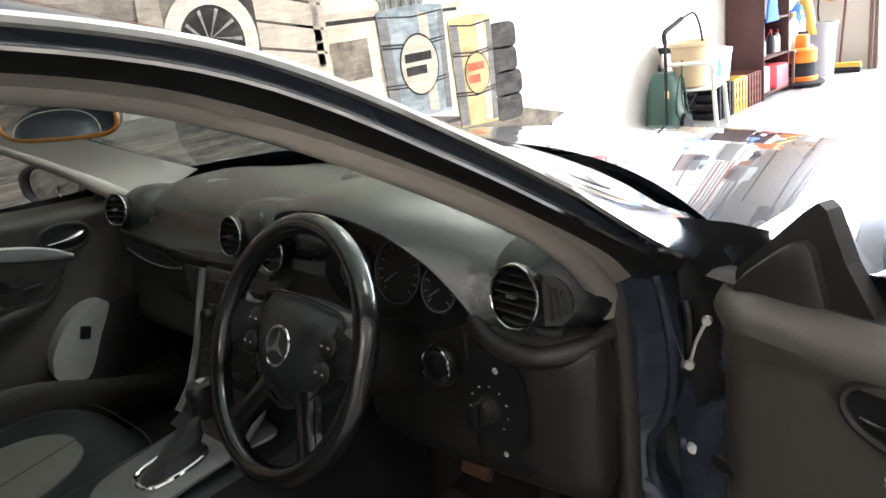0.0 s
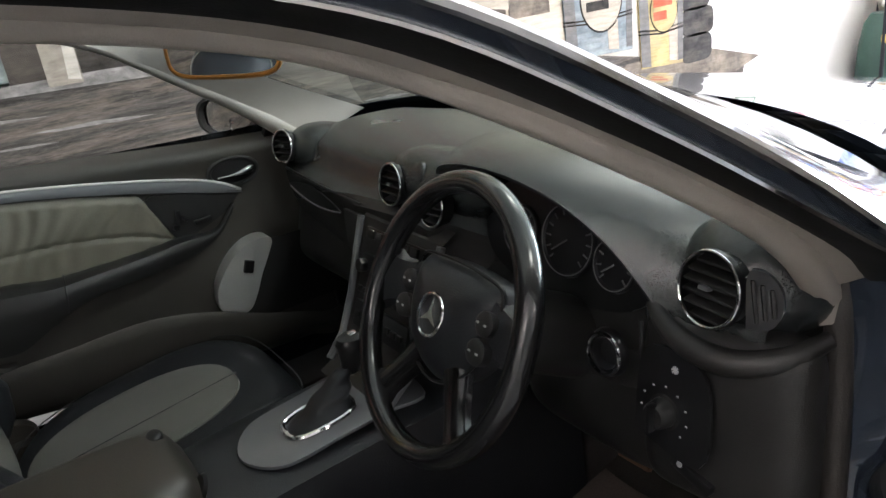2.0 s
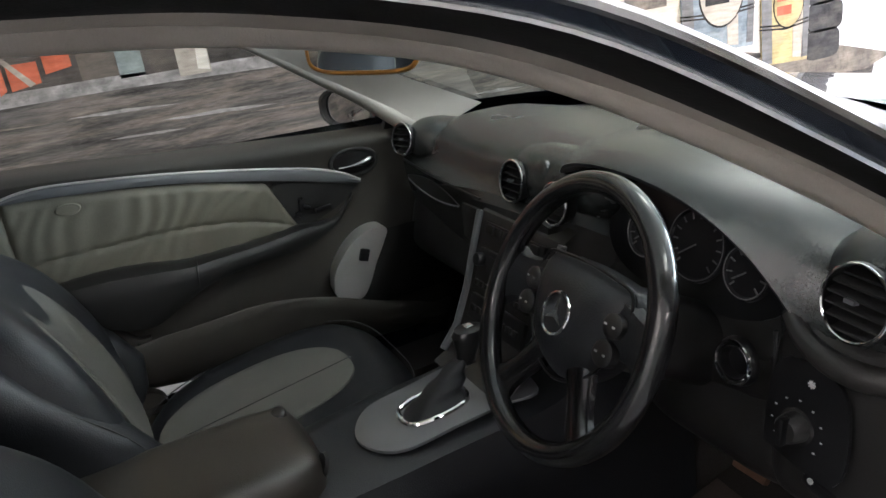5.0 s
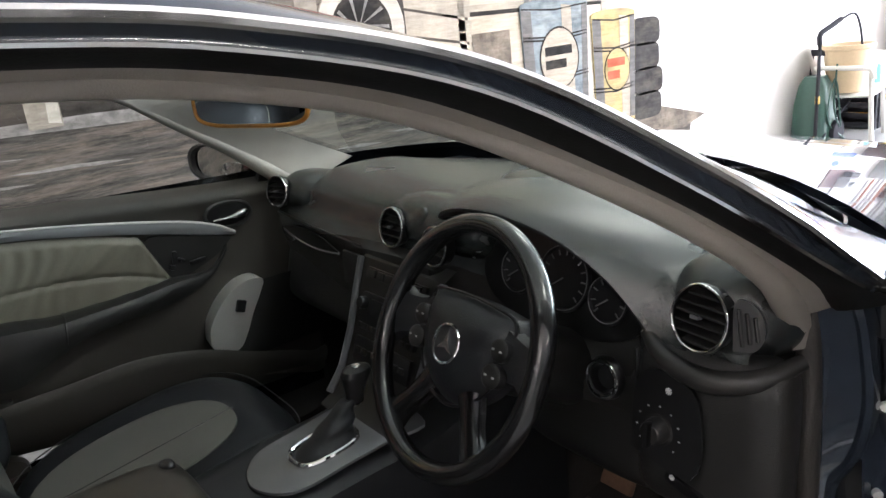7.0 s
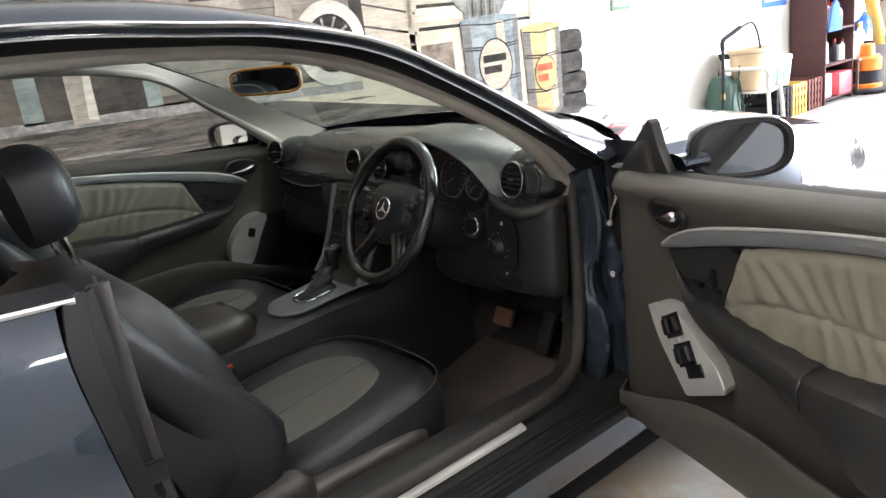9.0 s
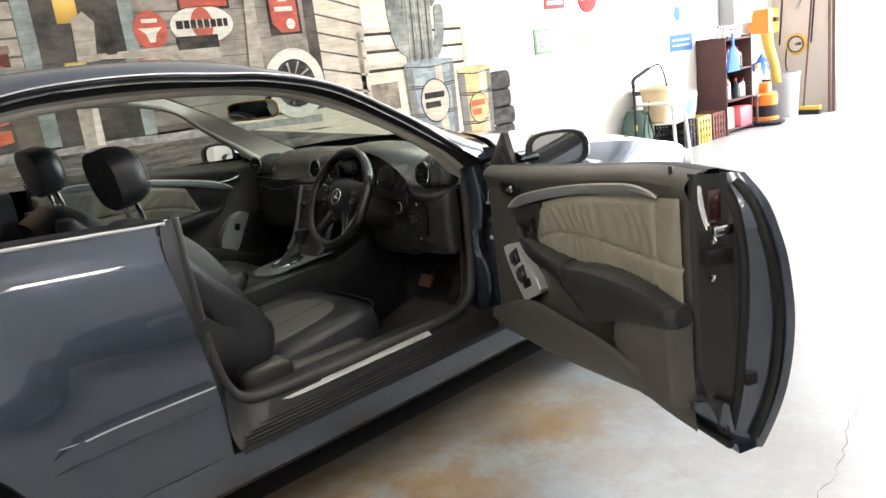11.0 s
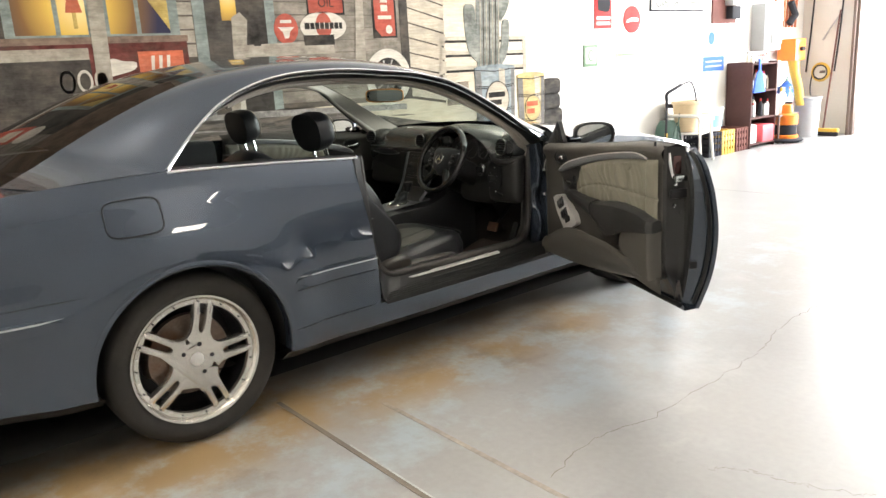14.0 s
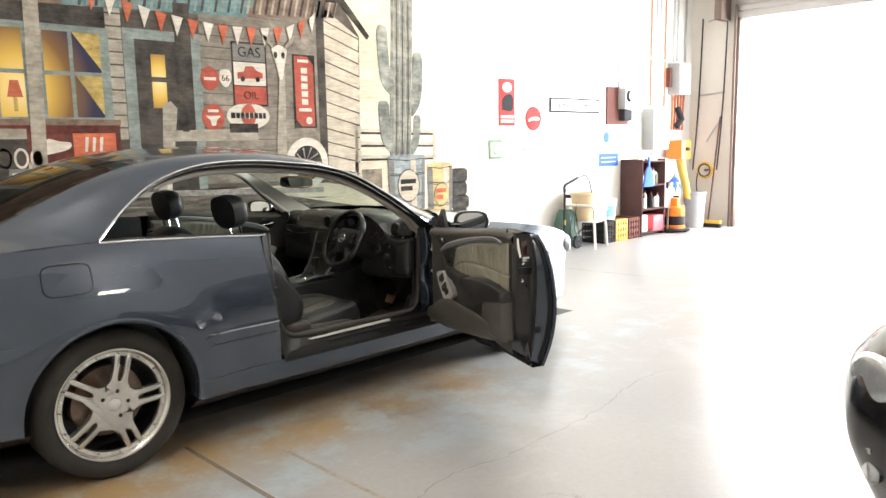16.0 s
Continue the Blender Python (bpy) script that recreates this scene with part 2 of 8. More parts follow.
def plate(name, outline, depth, mat, parent=None, label="", bevel=0.0, m=None):
    """A flat piece: the outline in local x, y, raised by depth along z."""
    bm = bmesh.new()
    f = bm.faces.new([bm.verts.new((x, y, 0)) for x, y in outline])
    r = bmesh.ops.extrude_face_region(bm, geom=[f])
    top = [v for v in r["geom"] if isinstance(v, bmesh.types.BMVert)]
    bmesh.ops.translate(bm, vec=(0, 0, depth), verts=top)
    if bevel:
        edges = [e for e in bm.edges if all(v in top for v in e.verts)]
        bmesh.ops.bevel(bm, geom=edges, offset=bevel, segments=2, profile=0.5, affect="EDGES")
    return part(name, bm, mat, parent, label, bevel > 0, m)


def oval(cx, cy, rx, ry, n=24, power=2.0, a0=0.0):
    out = []
    for k in range(n):
        a = a0 + k * 2 * math.pi / n
        c, s = math.cos(a), math.sin(a)
        out.append((cx + rx * math.copysign(abs(c) ** (2 / power), c), cy + ry * math.copysign(abs(s) ** (2 / power), s)))
    return out


def round_outline(points, n=40):
    p = [(*q, 0) for q in points]
    return [(v.x, v.y) for v in spline(p + [p[0]], n + 1)[:-1]]


def pillow(name, m, hw, hl, thick, mat, parent, label="", power=3.2, dish=0.0, edge=4.0, shape=None, rings=12, seg=40, inner=1.0, lift=0.0, skirt=True, taper=0.0, depth=None, oy=0.0):
    """An upholstered pad over a rounded outline in local x, y; shape(x, y) bends it, dish raises the sides."""
    verts, faces = [], []

    def top(x, y, r):
        s = abs(x / hw)
        h = thick * (1 - r**edge) ** 0.5 + dish * s**2.2 * (1 - r**10)
        return h + (shape(x, y) if shape else 0.0)

    for i in range(rings + 1):
        r = (i / rings) ** 0.75 * inner
        for (x, y) in oval(0, oy * (1 - r), hw * r, hl * r, seg, power):
            verts.append((x * (1 - taper * y / hl), y, top(x, y, min(r, 1.0)) + lift))
    faces = grid_faces(rings + 1, seg, True)
    if skirt:
        k = len(verts)
        for (x, y) in oval(0, 0, hw * inner * 0.97, hl * inner * 0.97, seg, power):
            verts.append((x * (1 - taper * y / hl), y, (shape(x, y) if shape else 0.0) - ((thick * 0.7 if depth is None else depth) if inner > 0.99 else 0.004)))
        faces += [(k - seg + c, k - seg + (c + 1) % seg, k + (c + 1) % seg, k + c) for c in range(seg)]
        if inner > 0.99:
            faces.append(tuple(range(k, k + seg)))
    return surf(name, verts, faces, mat, parent, label, m=m)


def along(a, b):
    """A pose at a whose z axis points to b."""
    d = Vector(b) - Vector(a)
    return Matrix.Translation(a) @ d.to_track_quat("Z", "Y").to_matrix().to_4x4()


def basis(o, x, y):
    """A pose at o with local x and y along the given directions."""
    x, y = Vector(x).normalized(), Vector(y).normalized()
    z = x.cross(y).normalized()
    y = z.cross(x)
    m = Matrix((x, y, z)).transposed().to_4x4()
    m.translation = o
    return m


def words(name, text, size, mat, parent, m, label="", align="CENTER"):
    """Flat lettering in the built-in font, as a mesh."""
    c = bpy.data.curves.new(name, "FONT")
    c.body, c.size, c.extrude, c.align_x, c.align_y = text, size, 0.0008, align, "CENTER"
    ob = new(name, c)
    me = bpy.data.meshes.new_from_object(ob.evaluated_get(bpy.context.evaluated_depsgraph_get()))
    bpy.data.objects.remove(ob)
    me.materials.clear()
    me.materials.append(mat)
    return put(name, me, parent, label, m)

# ---------- the workshop: floor, walls, ceiling ----------
WALL_X, END_Y, BACK_Y, SIDE_X, TOP = -2.04, 10.62, -7.0, 10.0, 4.6
DOOR_X0, DOOR_X1, DOOR_H = -1.29, 4.6, 3.24


def floor_material():
    m = material("worn_painted_concrete", (0.302, 0.302, 0.300), 0.34, 0, 0.10, 1.3, 34, 0.12)
    nt = m.node_tree
    b = nt.nodes["Principled BSDF"]
    out = b.inputs["Base Color"].links[0].from_socket
    co = nt.nodes.new("ShaderNodeTexCoord")
    for colour, scale, lo, hi, amount, lean, mid in (((0.30, 0.200, 0.090, 1), 1.7, 0.29, 0.52, 0.93, 0.42, 0.80), ((0.36, 0.44, 0.49, 1), 4.0, 0.47, 0.62, 0.6, 0.62, 1.14),
                                               ((0.17, 0.13, 0.09, 1), 3.1, 0.55, 0.66, 0.5, 0.6, 0.85), ((0.5, 0.5, 0.49, 1), 1.1, 0.55, 0.7, 0.4, 2.5, 2.2)):
        n = nt.nodes.new("ShaderNodeTexNoise")
        n.inputs["Scale"].default_value, n.inputs["Detail"].default_value, n.inputs["Roughness"].default_value = scale, 9, 0.68
        nt.links.new(co.outputs["Object"], n.inputs["Vector"])
        r = nt.nodes.new("ShaderNodeValToRGB")
        r.color_ramp.elements[0].position, r.color_ramp.elements[1].position = lo, hi
        r.color_ramp.elements[0].color, r.color_ramp.elements[1].color = (0, 0, 0, 1), (amount, amount, amount, 1)
        nt.links.new(n.outputs["Fac"], r.inputs[0])
        # worn most along the strip where cars are driven in
        sep = nt.nodes.new("ShaderNodeSeparateXYZ")
        nt.links.new(co.outputs["Object"], sep.inputs[0])
        d = nt.nodes.new("ShaderNodeMath")
        d.operation = "SUBTRACT"
        d.inputs[1].default_value = mid - 3.98
        nt.links.new(sep.outputs[0], d.inputs[0])
        ab = nt.nodes.new("ShaderNodeMath")
        ab.operation = "ABSOLUTE"
        nt.links.new(d.outputs[0], ab.inputs[0])
        mr = nt.nodes.new("ShaderNodeMapRange")
        mr.interpolation_type = "SMOOTHSTEP"
        mr.inputs[1].default_value, mr.inputs[2].default_value, mr.inputs[3].default_value, mr.inputs[4].default_value = lean * 0.35, lean * 1.3, 1.0, 0.04
        nt.links.new(ab.outputs[0], mr.inputs[0])
        mu = nt.nodes.new("ShaderNodeMath")
        mu.operation = "MULTIPLY"
        nt.links.new(r.outputs[0], mu.inputs[0])
        nt.links.new(mr.outputs[0], mu.inputs[1])
        if colour[0] > colour[2] * 1.5:
            # the rusty wear ends towards the roller door
            far = nt.nodes.new("ShaderNodeMapRange")
            far.interpolation_type = "SMOOTHSTEP"
            far.inputs[1].default_value, far.inputs[2].default_value, far.inputs[3].default_value, far.inputs[4].default_value = 0.0, 0.6, 1.0, 0.0
            nt.links.new(sep.outputs[1], far.inputs[0])
            mu2 = nt.nodes.new("ShaderNodeMath")
            mu2.operation = "MULTIPLY"
            nt.links.new(mu.outputs[0], mu2.inputs[0])
            nt.links.new(far.outputs[0], mu2.inputs[1])
            mu = mu2
        mx = nt.nodes.new("ShaderNodeMixRGB")
        mx.inputs[2].default_value = colour
        nt.links.new(mu.outputs[0], mx.inputs[0])
        nt.links.new(out, mx.inputs[1])
        out = mx.outputs[0]
    nt.links.new(out, b.inputs["Base Color"])
    return m


FLOOR = floor_material()
WHITE_WALL = material("white_painted_wall", (0.78, 0.76, 0.72), 0.6, 0, 0.04, 1.5, 40, 0.15, stain=(0.66, 0.62, 0.55), amount=0.35)
BEIGE_WALL = material("beige_painted_block", (0.66, 0.62, 0.56), 0.7, 0, 0.06, 1.5, 40, 0.2, stain=(0.54, 0.49, 0.43), amount=0.4)
GREY_WALL = material("grey_painted_wall", (0.46, 0.46, 0.45), 0.7, 0, 0.08, 0.8, 40, 0.15, stain=(0.36, 0.36, 0.35), amount=0.4)
CEIL = material("ceiling_sheet", (0.78, 0.77, 0.75), 0.7, 0, 0.05, 2, 30)
STEEL_BROWN = material("brown_steel_frame", (0.16, 0.115, 0.095), 0.5, 0.2, 0.15, 5, 60, 0.2)
ROLLER = material("roller_door_steel", (0.42, 0.40, 0.38), 0.45, 0.3, 0.08, 4, 60)
OUTSIDE = material("outside_concrete", (0.70, 0.685, 0.66), 0.8, 0, 0.08, 0.6, 20, 0.2)


def slab(name, x0, x1, y0, y1, z0, z1, mat, bevel=0.0, parent=None, label=""):
    return box(name, (x1 - x0, y1 - y0, z1 - z0), mat, parent, label, bevel, m=pose((x0 + x1) / 2, (y0 + y1) / 2, (z0 + z1) / 2))


def structure(ob, label, category):
    return tagged(ob, label, category, kind="structure")


structure(slab("floor", WALL_X - 0.2, SIDE_X + 0.2, BACK_Y - 0.2, END_Y + 0.2, -0.12, 0.0, FLOOR), "worn blue-grey painted concrete workshop floor with stains and cracks", "floor")
structure(slab("ground", -60, 60, END_Y + 0.2, 90, -0.2, -0.015, OUTSIDE), "pale sunlit concrete yard outside the roller door", "ground")
structure(slab("wall_west", WALL_X - 0.2, WALL_X, BACK_Y, END_Y + 0.2, 0, TOP, WHITE_WALL), "white painted workshop side wall carrying a mural and signs", "wall")
structure(slab("wall_north_pier", WALL_X, DOOR_X0, END_Y, END_Y + 0.2, 0, TOP, BEIGE_WALL), "narrow beige end wall beside the roller door", "wall")
structure(slab("wall_north_lintel", DOOR_X0, DOOR_X1, END_Y, END_Y + 0.2, DOOR_H, TOP, BEIGE_WALL), "beige wall above the roller door opening", "wall")
structure(slab("wall_north_right", DOOR_X1, SIDE_X, END_Y, END_Y + 0.2, 0, TOP, BEIGE_WALL), "beige end wall beyond the roller door", "wall")
structure(slab("wall_south", WALL_X - 0.2, SIDE_X + 0.2, BACK_Y - 0.2, BACK_Y, 0, TOP, WHITE_WALL), "plain white rear wall of the workshop", "wall")
structure(slab("wall_east", SIDE_X, SIDE_X + 0.2, BACK_Y, END_Y + 0.2, 0, TOP, GREY_WALL), "plain grey far side wall of the workshop", "wall")
structure(slab("ceiling", WALL_X - 0.2, SIDE_X + 0.2, BACK_Y - 0.2, END_Y + 0.2, TOP, TOP + 0.15, CEIL), "pale sheet ceiling of the workshop", "ceiling")

# roller door frame, rolled up curtain and its hood
frame_root = thing("door_1", label="raised steel roller door in a brown frame, open to daylight", category="roller door", kind="structure")
slab("door_jamb", DOOR_X0 - 0.005, DOOR_X0 + 0.09, END_Y - 0.10, END_Y - 0.004, 0, DOOR_H, STEEL_BROWN, 0.006, frame_root)
slab("door_jamb", DOOR_X1 - 0.09, DOOR_X1 + 0.005, END_Y - 0.10, END_Y - 0.004, 0, DOOR_H, STEEL_BROWN, 0.006, frame_root)
slab("door_track", DOOR_X0 + 0.02, DOOR_X0 + 0.05, END_Y - 0.14, END_Y - 0.104, 0, DOOR_H + 0.2, STEEL_BROWN, 0.004, frame_root)
slab("bottom_rail", DOOR_X0, DOOR_X1, END_Y - 0.09, END_Y - 0.03, DOOR_H - 0.02, DOOR_H + 0.10, ROLLER, 0.01, frame_root)
for k in range(4):
    slab("curtain_slat", DOOR_X0, DOOR_X1, END_Y - 0.08, END_Y - 0.04, DOOR_H + 0.104 + k * 0.09, DOOR_H + 0.19 + k * 0.09, ROLLER, 0.008, frame_root)
lathe("curtain_roll", [(0.0, 0), (0.24, 0), (0.25, 0.02), (0.25, 6.1), (0.24, 6.12), (0.0, 6.12)], ROLLER, frame_root, m=pose(DOOR_X0 - 0.12, END_Y - 0.30, DOOR_H + 0.55, 0, 90, 0))
slab("roll_bracket", DOOR_X0 - 0.22, DOOR_X0 - 0.10, END_Y - 0.34, END_Y - 0.006, DOOR_H - 0.02, DOOR_H + 0.8, STEEL_BROWN, 0.01, frame_root)

# ceiling lamps: open reflectors with four bright tubes each
LED = glow("led_diffuser", (1.0, 0.93, 0.82), 14.0)
led = thing("ceiling_lamp", pose(2.15, 2.85, TOP - 0.9), label="white four-tube reflector lamp, out of view, hung to light the workshop", category="ceiling lamp", group="ceiling lamps")
box("housing", (0.26, 1.3, 0.05), WHITE_PLASTIC, led, "", 0.012, m=pose(0, 0, 0.03))
for sy in (-0.62, 0.0, 0.62):
    box("cross_bar", (0.60, 0.03, 0.02), WHITE_PLASTIC, led, "", 0.004, m=pose(0, sy, 0.012))
for kx in range(4):
    box("lamp_tube", (0.075, 1.2, 0.03), LED, led, "glowing white tube", 0.012, m=pose(-0.24 + 0.16 * kx, 0, -0.012))
for sy in (-0.6, 0.6):
    tube("hanger", [(0, sy, 0.05), (0, sy, 0.9)], 0.006, ROLLER, led, seg=6)
# unseen copies: a few fit reflections on the body, the rest only add light
for x, y in ((-0.75, 4.2), (0.9, 7.4), (1.2, -0.9), (3.5, -2.2), (4.6, -4.6), (7.1, 2.45), (4.9, 7.4), (1.2, -4.6), (-0.6, -3.2)):
    copy_thing(led, pose(x, y, TOP - 0.9))

# floor joint and cracks
JOINT = material("joint_filler", (0.165, 0.138, 0.11), 0.8, 0, 0.3, 6, 60, 0.4)


def crack(name, pts, width, seed, label):
    rnd = random.Random(seed)
    line = spline([(*p, 0) for p in pts], 60)
    verts = []
    for i, p in enumerate(line):
        j = Vector((rnd.uniform(-1, 1), rnd.uniform(-1, 1), 0)) * 0.012
        t = (line[min(i + 1, 59)] - line[max(i - 1, 0)]).normalized()
        s = Vector((-t.y, t.x, 0)) * width * rnd.uniform(0.3, 1.0)
        verts += [p + j + s + Vector((0, 0, 0.0015)), p + j - s + Vector((0, 0, 0.0015))]
    f = [(2 * i, 2 * i + 1, 2 * i + 3, 2 * i + 2) for i in range(59)]
    return structure(surf(name, verts, f, JOINT, smooth=False), label, "floor crack")


FADED = material("faded_joint_filler", (0.30, 0.265, 0.22), 0.6, 0, 0.35, 5, 40, 0.3)
CHALK = material("chalky_edge_filler", (0.42, 0.43, 0.43), 0.7, 0, 0.35, 7, 50, 0.3)
structure(slab("floor_joint_edge", 1.25, 3.2, 0.3575, 0.366, 0.0, 0.0014, CHALK), "pale chalky edge along the floor joint", "floor joint")
structure(slab("floor_joint", 0.72, 6.0, 0.337, 0.357, 0.0, 0.0022, JOINT), "dark filled joint across the concrete floor", "floor joint")
structure(slab("floor_joint_2", 1.05, 3.0, 0.648, 0.668, 0.0, 0.0012, FADED), "faint brown filled joint across the concrete floor", "floor joint")
crack("floor_crack", [(1.78, 2.96), (1.79, 2.54), (1.88, 2.08), (1.90, 1.57), (1.91, 1.28), (1.86, 1.0), (1.93, 0.72)], 0.0017, 3, "thin wandering crack in the concrete floor")
crack("floor_crack_3", [(2.25, 1.12), (2.35, 1.20), (2.52, 1.24), (2.70, 1.33)], 0.0016, 8, "thin side crack in the concrete floor")
crack("floor_crack_2", [(-1.5, 5.6), (0.2, 5.75), (2.2, 5.7), (5, 5.9)], 0.006, 4, "straight hairline crack across the concrete floor")

# ---------- the coupe ----------
car = thing("car", label="dark blue-grey metallic two-door coupe, driver's door wide open", category="car")

plan = curve_of([(-1.06, 0.52), (-1.0, 0.66), (-0.86, 0.765), (-0.6, 0.825), (-0.2, 0.858), (0.3, 0.866), (1.2, 0.868), (2.3, 0.868), (2.8, 0.858), (3.2, 0.80), (3.45, 0.68), (3.58, 0.50)])
flank = curve_of([(0.16, 0.93), (0.24, 0.962), (0.36, 0.977), (0.46, 0.984), (0.62, 1.0), (0.76, 0.995), (0.88, 0.975), (0.97, 0.945), (1.02, 0.915), (1.05, 0.885)])
belt = curve_of([(-1.06, 0.93), (-0.8, 0.985), (-0.5, 1.02), (-0.2, 1.032), (0.0, 1.032), (0.4, 1.015), (0.8, 0.987), (1.4, 0.963), (1.9, 0.945), (2.1, 0.938), (2.5, 0.905), (2.9, 0.85), (3.3, 0.765), (3.58, 0.66)])


def skin_x(y, z):
    w = plan(y) * flank(z + (1.02 - belt(y)) * max(0.0, min(1.0, (z - 0.6) / 0.35)))
    for hub in (0.0, 2.715):
        # the wings swell out towards the wheel arches
        t = min(1.0, max(0.0, (0.62 - math.hypot(y - hub, z - 0.330)) / 0.22))
        w += 0.028 * t * t * (3 - 2 * t)
    # the rear bumper stands proud below its seam
    return w + 0.018 * step01(0.672, 0.640, z) * step01(-0.36, -0.52, y)


def skin(y, z, side=1, out=0.0):
    return Vector((side * (skin_x(y, z) + out), y, z))


ARCH_R, HUB_Z = 0.370, 0.330


def side_panel(name, y0, y1, z0, ztop, mat, parent, side, arch=None, step=0.025, edge=None):
    """A body side panel on the skin, with a wheel arch cut out and its rim snapped to the circle."""
    ny, nz = max(2, int((y1 - y0) / step)), 26
    verts, faces, ok = [], [], {}
    for i in range(ny + 1):
        y = y0 + (y1 - y0) * i / ny
        for j in range(nz + 1):
            z = z0(y) + (ztop(y) - z0(y)) * j / nz
            yy = y
            if edge and i > ny * 0.5:
                yy = y + (edge(z) - y1) * ((i / ny - 0.5) / 0.5) ** 2
            if arch:
                ay, az = arch
                d = Vector((yy - ay, z - az))
                inside = d.length < ARCH_R
                if abs(d.length - ARCH_R) < step * 0.75 and d.length > 0:
                    d = d.normalized() * ARCH_R
                    yy, z, inside = ay + d.x, az + d.y, False
                ok[len(verts)] = not inside
            verts.append(skin(yy, z, side))
    for f in grid_faces(ny + 1, nz + 1):
        if all(ok.get(k, True) for k in f):
            faces.append(f)
    return surf(name, verts, faces, mat, parent)


def arch_trim(side, ay, parent):
    az = HUB_Z
    a0, a1 = -0.15, math.pi + 0.08
    rows = []
    for k in range(49):
        a = a0 + (a1 - a0) * k / 48
        c, s = math.cos(a), math.sin(a)
        def at(r, out):
            return skin(ay + c * r, az + s * r, side, out)
        rows.append([at(ARCH_R + 0.018, 0.0012), at(ARCH_R + 0.008, 0.004), at(ARCH_R, 0.003), at(ARCH_R - 0.006, -0.006), at(ARCH_R - 0.004, -0.05)])
    v, f = loft(rows)
    surf("arch_lip", v, f, PAINT, parent)
    rows = [[skin(ay + math.cos(a) * ARCH_R, az + math.sin(a) * ARCH_R, side, -0.006), Vector((side * 0.52, ay + math.cos(a) * ARCH_R, az + math.sin(a) * ARCH_R))] for a in (a0 + (a1 - a0) * k / 32 for k in range(33))]
    v, f = loft(rows)
    surf("wheel_well", v, f, PLASTIC, parent)
    surf("wheel_well_back", [(side * 0.52, ay + math.cos(a) * (ARCH_R + 0.01), max(0.16, az + math.sin(a) * (ARCH_R + 0.01))) for a in (k * 2 * math.pi / 32 for k in range(32))], [tuple(range(32))], PLASTIC, parent)


under = curve_of([(-1.06, 0.36), (-0.36, 0.300), (0.1, 0.275), (0.4, 0.262), (2.3, 0.262), (3.1, 0.262), (3.58, 0.30)])
door_rear_edge = curve_of([(0.2, 0.822), (0.36, 0.82), (0.44, 0.819), (0.56, 0.805), (0.66, 0.79), (0.80, 0.77), (0.93, 0.758), (1.02, 0.77)])
for side in (1, -1):
    side_panel("rear_quarter_panel", -1.06, 0.79, under, belt, PAINT, car, side, (0.0, HUB_Z), edge=door_rear_edge)
    side_panel("front_fender", 1.985, 3.58, under, belt, PAINT, car, side, (2.715, HUB_Z))
    side_panel("rocker_panel", 0.785, 1.99, under, lambda y: 0.348, PAINT, car, side)
    # dark turned-under edge below the painted side
    for y0, y1 in ((-1.0, -0.345), (0.345, 2.37), (3.06, 3.5)):
        v, f = loft([[skin(y, under(y), side, 0.0), skin(y, under(y), side, -0.012) + Vector((0, 0, -0.012)), skin(y, under(y), side, -0.06) + Vector((0, 0, -0.045)), skin(y, under(y), side, -0.16) + Vector((0, 0, -0.075)), Vector((side * 0.4, y, 0.18))] for y in np.linspace(y0, y1, 30)])
        surf("side_underside", v, f, PLASTIC, car, "black plastic edge under the painted side")
    arch_trim(side, 0.0, car)
    arch_trim(side, 2.715, car)

# closed passenger door skin with its rub strip
side_panel("passenger_door_skin", 0.797, 1.98, lambda y: 0.376, belt, PAINT, car, -1)


def strip_on_skin(name, y0, y1, z, h, out, mat, side, parent=car, label=""):
    rows = []
    for k in range(25):
        y = y0 + (y1 - y0) * k / 24
        e = min(1, 6 * (k if y1 == 0.795 else min(k, 24 - k)) / 24 + 0.12)
        rows.append([skin(y, z - h / 2 * e, side, 0.0), skin(y, z - h / 2 * e * 0.8, side, out * e), skin(y, z + h / 2 * e * 0.8, side, out * e), skin(y, z + h / 2 * e, side, 0.0)])
    v, f = loft(rows)
    return surf(name, v, f, mat, parent, label)


for side in (1, -1):
    strip_on_skin("rub_strip", 0.405, 0.795 if side > 0 else 1.9, 0.545, 0.064, 0.022, PAINT, side)
    strip_on_skin("strip_chrome", 0.415, 0.795 if side > 0 else 1.9, 0.567, 0.006, 0.0235, CHROME, side)
    strip_on_skin("strip_joint", 0.40, 0.795 if side > 0 else 1.9, 0.5115, 0.006, 0.0035, SATIN, side)
    strip_on_skin("bumper_strip", -0.97, -0.42, 0.600, 0.05, 0.016, PAINT, side)
    strip_on_skin("bumper_strip_chrome", -0.97, -0.43, 0.618, 0.008, 0.019, CHROME, side)
    strip_on_skin("bumper_seam", -0.99, -0.34, 0.668, 0.006, 0.0012, SATIN, side)
    strip_on_skin("rocker_seam", 0.38, 0.80, 0.352, 0.005, 0.0008, SATIN, side)

# fuel flap: the shut line round it
flap = [(p[0], p[1]) for p in oval(-0.155, 0.90, 0.095, 0.062, 40, 4.5)]
tube("fuel_flap", [skin(y, z, 1, 0.0005) for y, z in flap], 0.003, SATIN, car, "dark shut line of the fuel flap", 6, True)

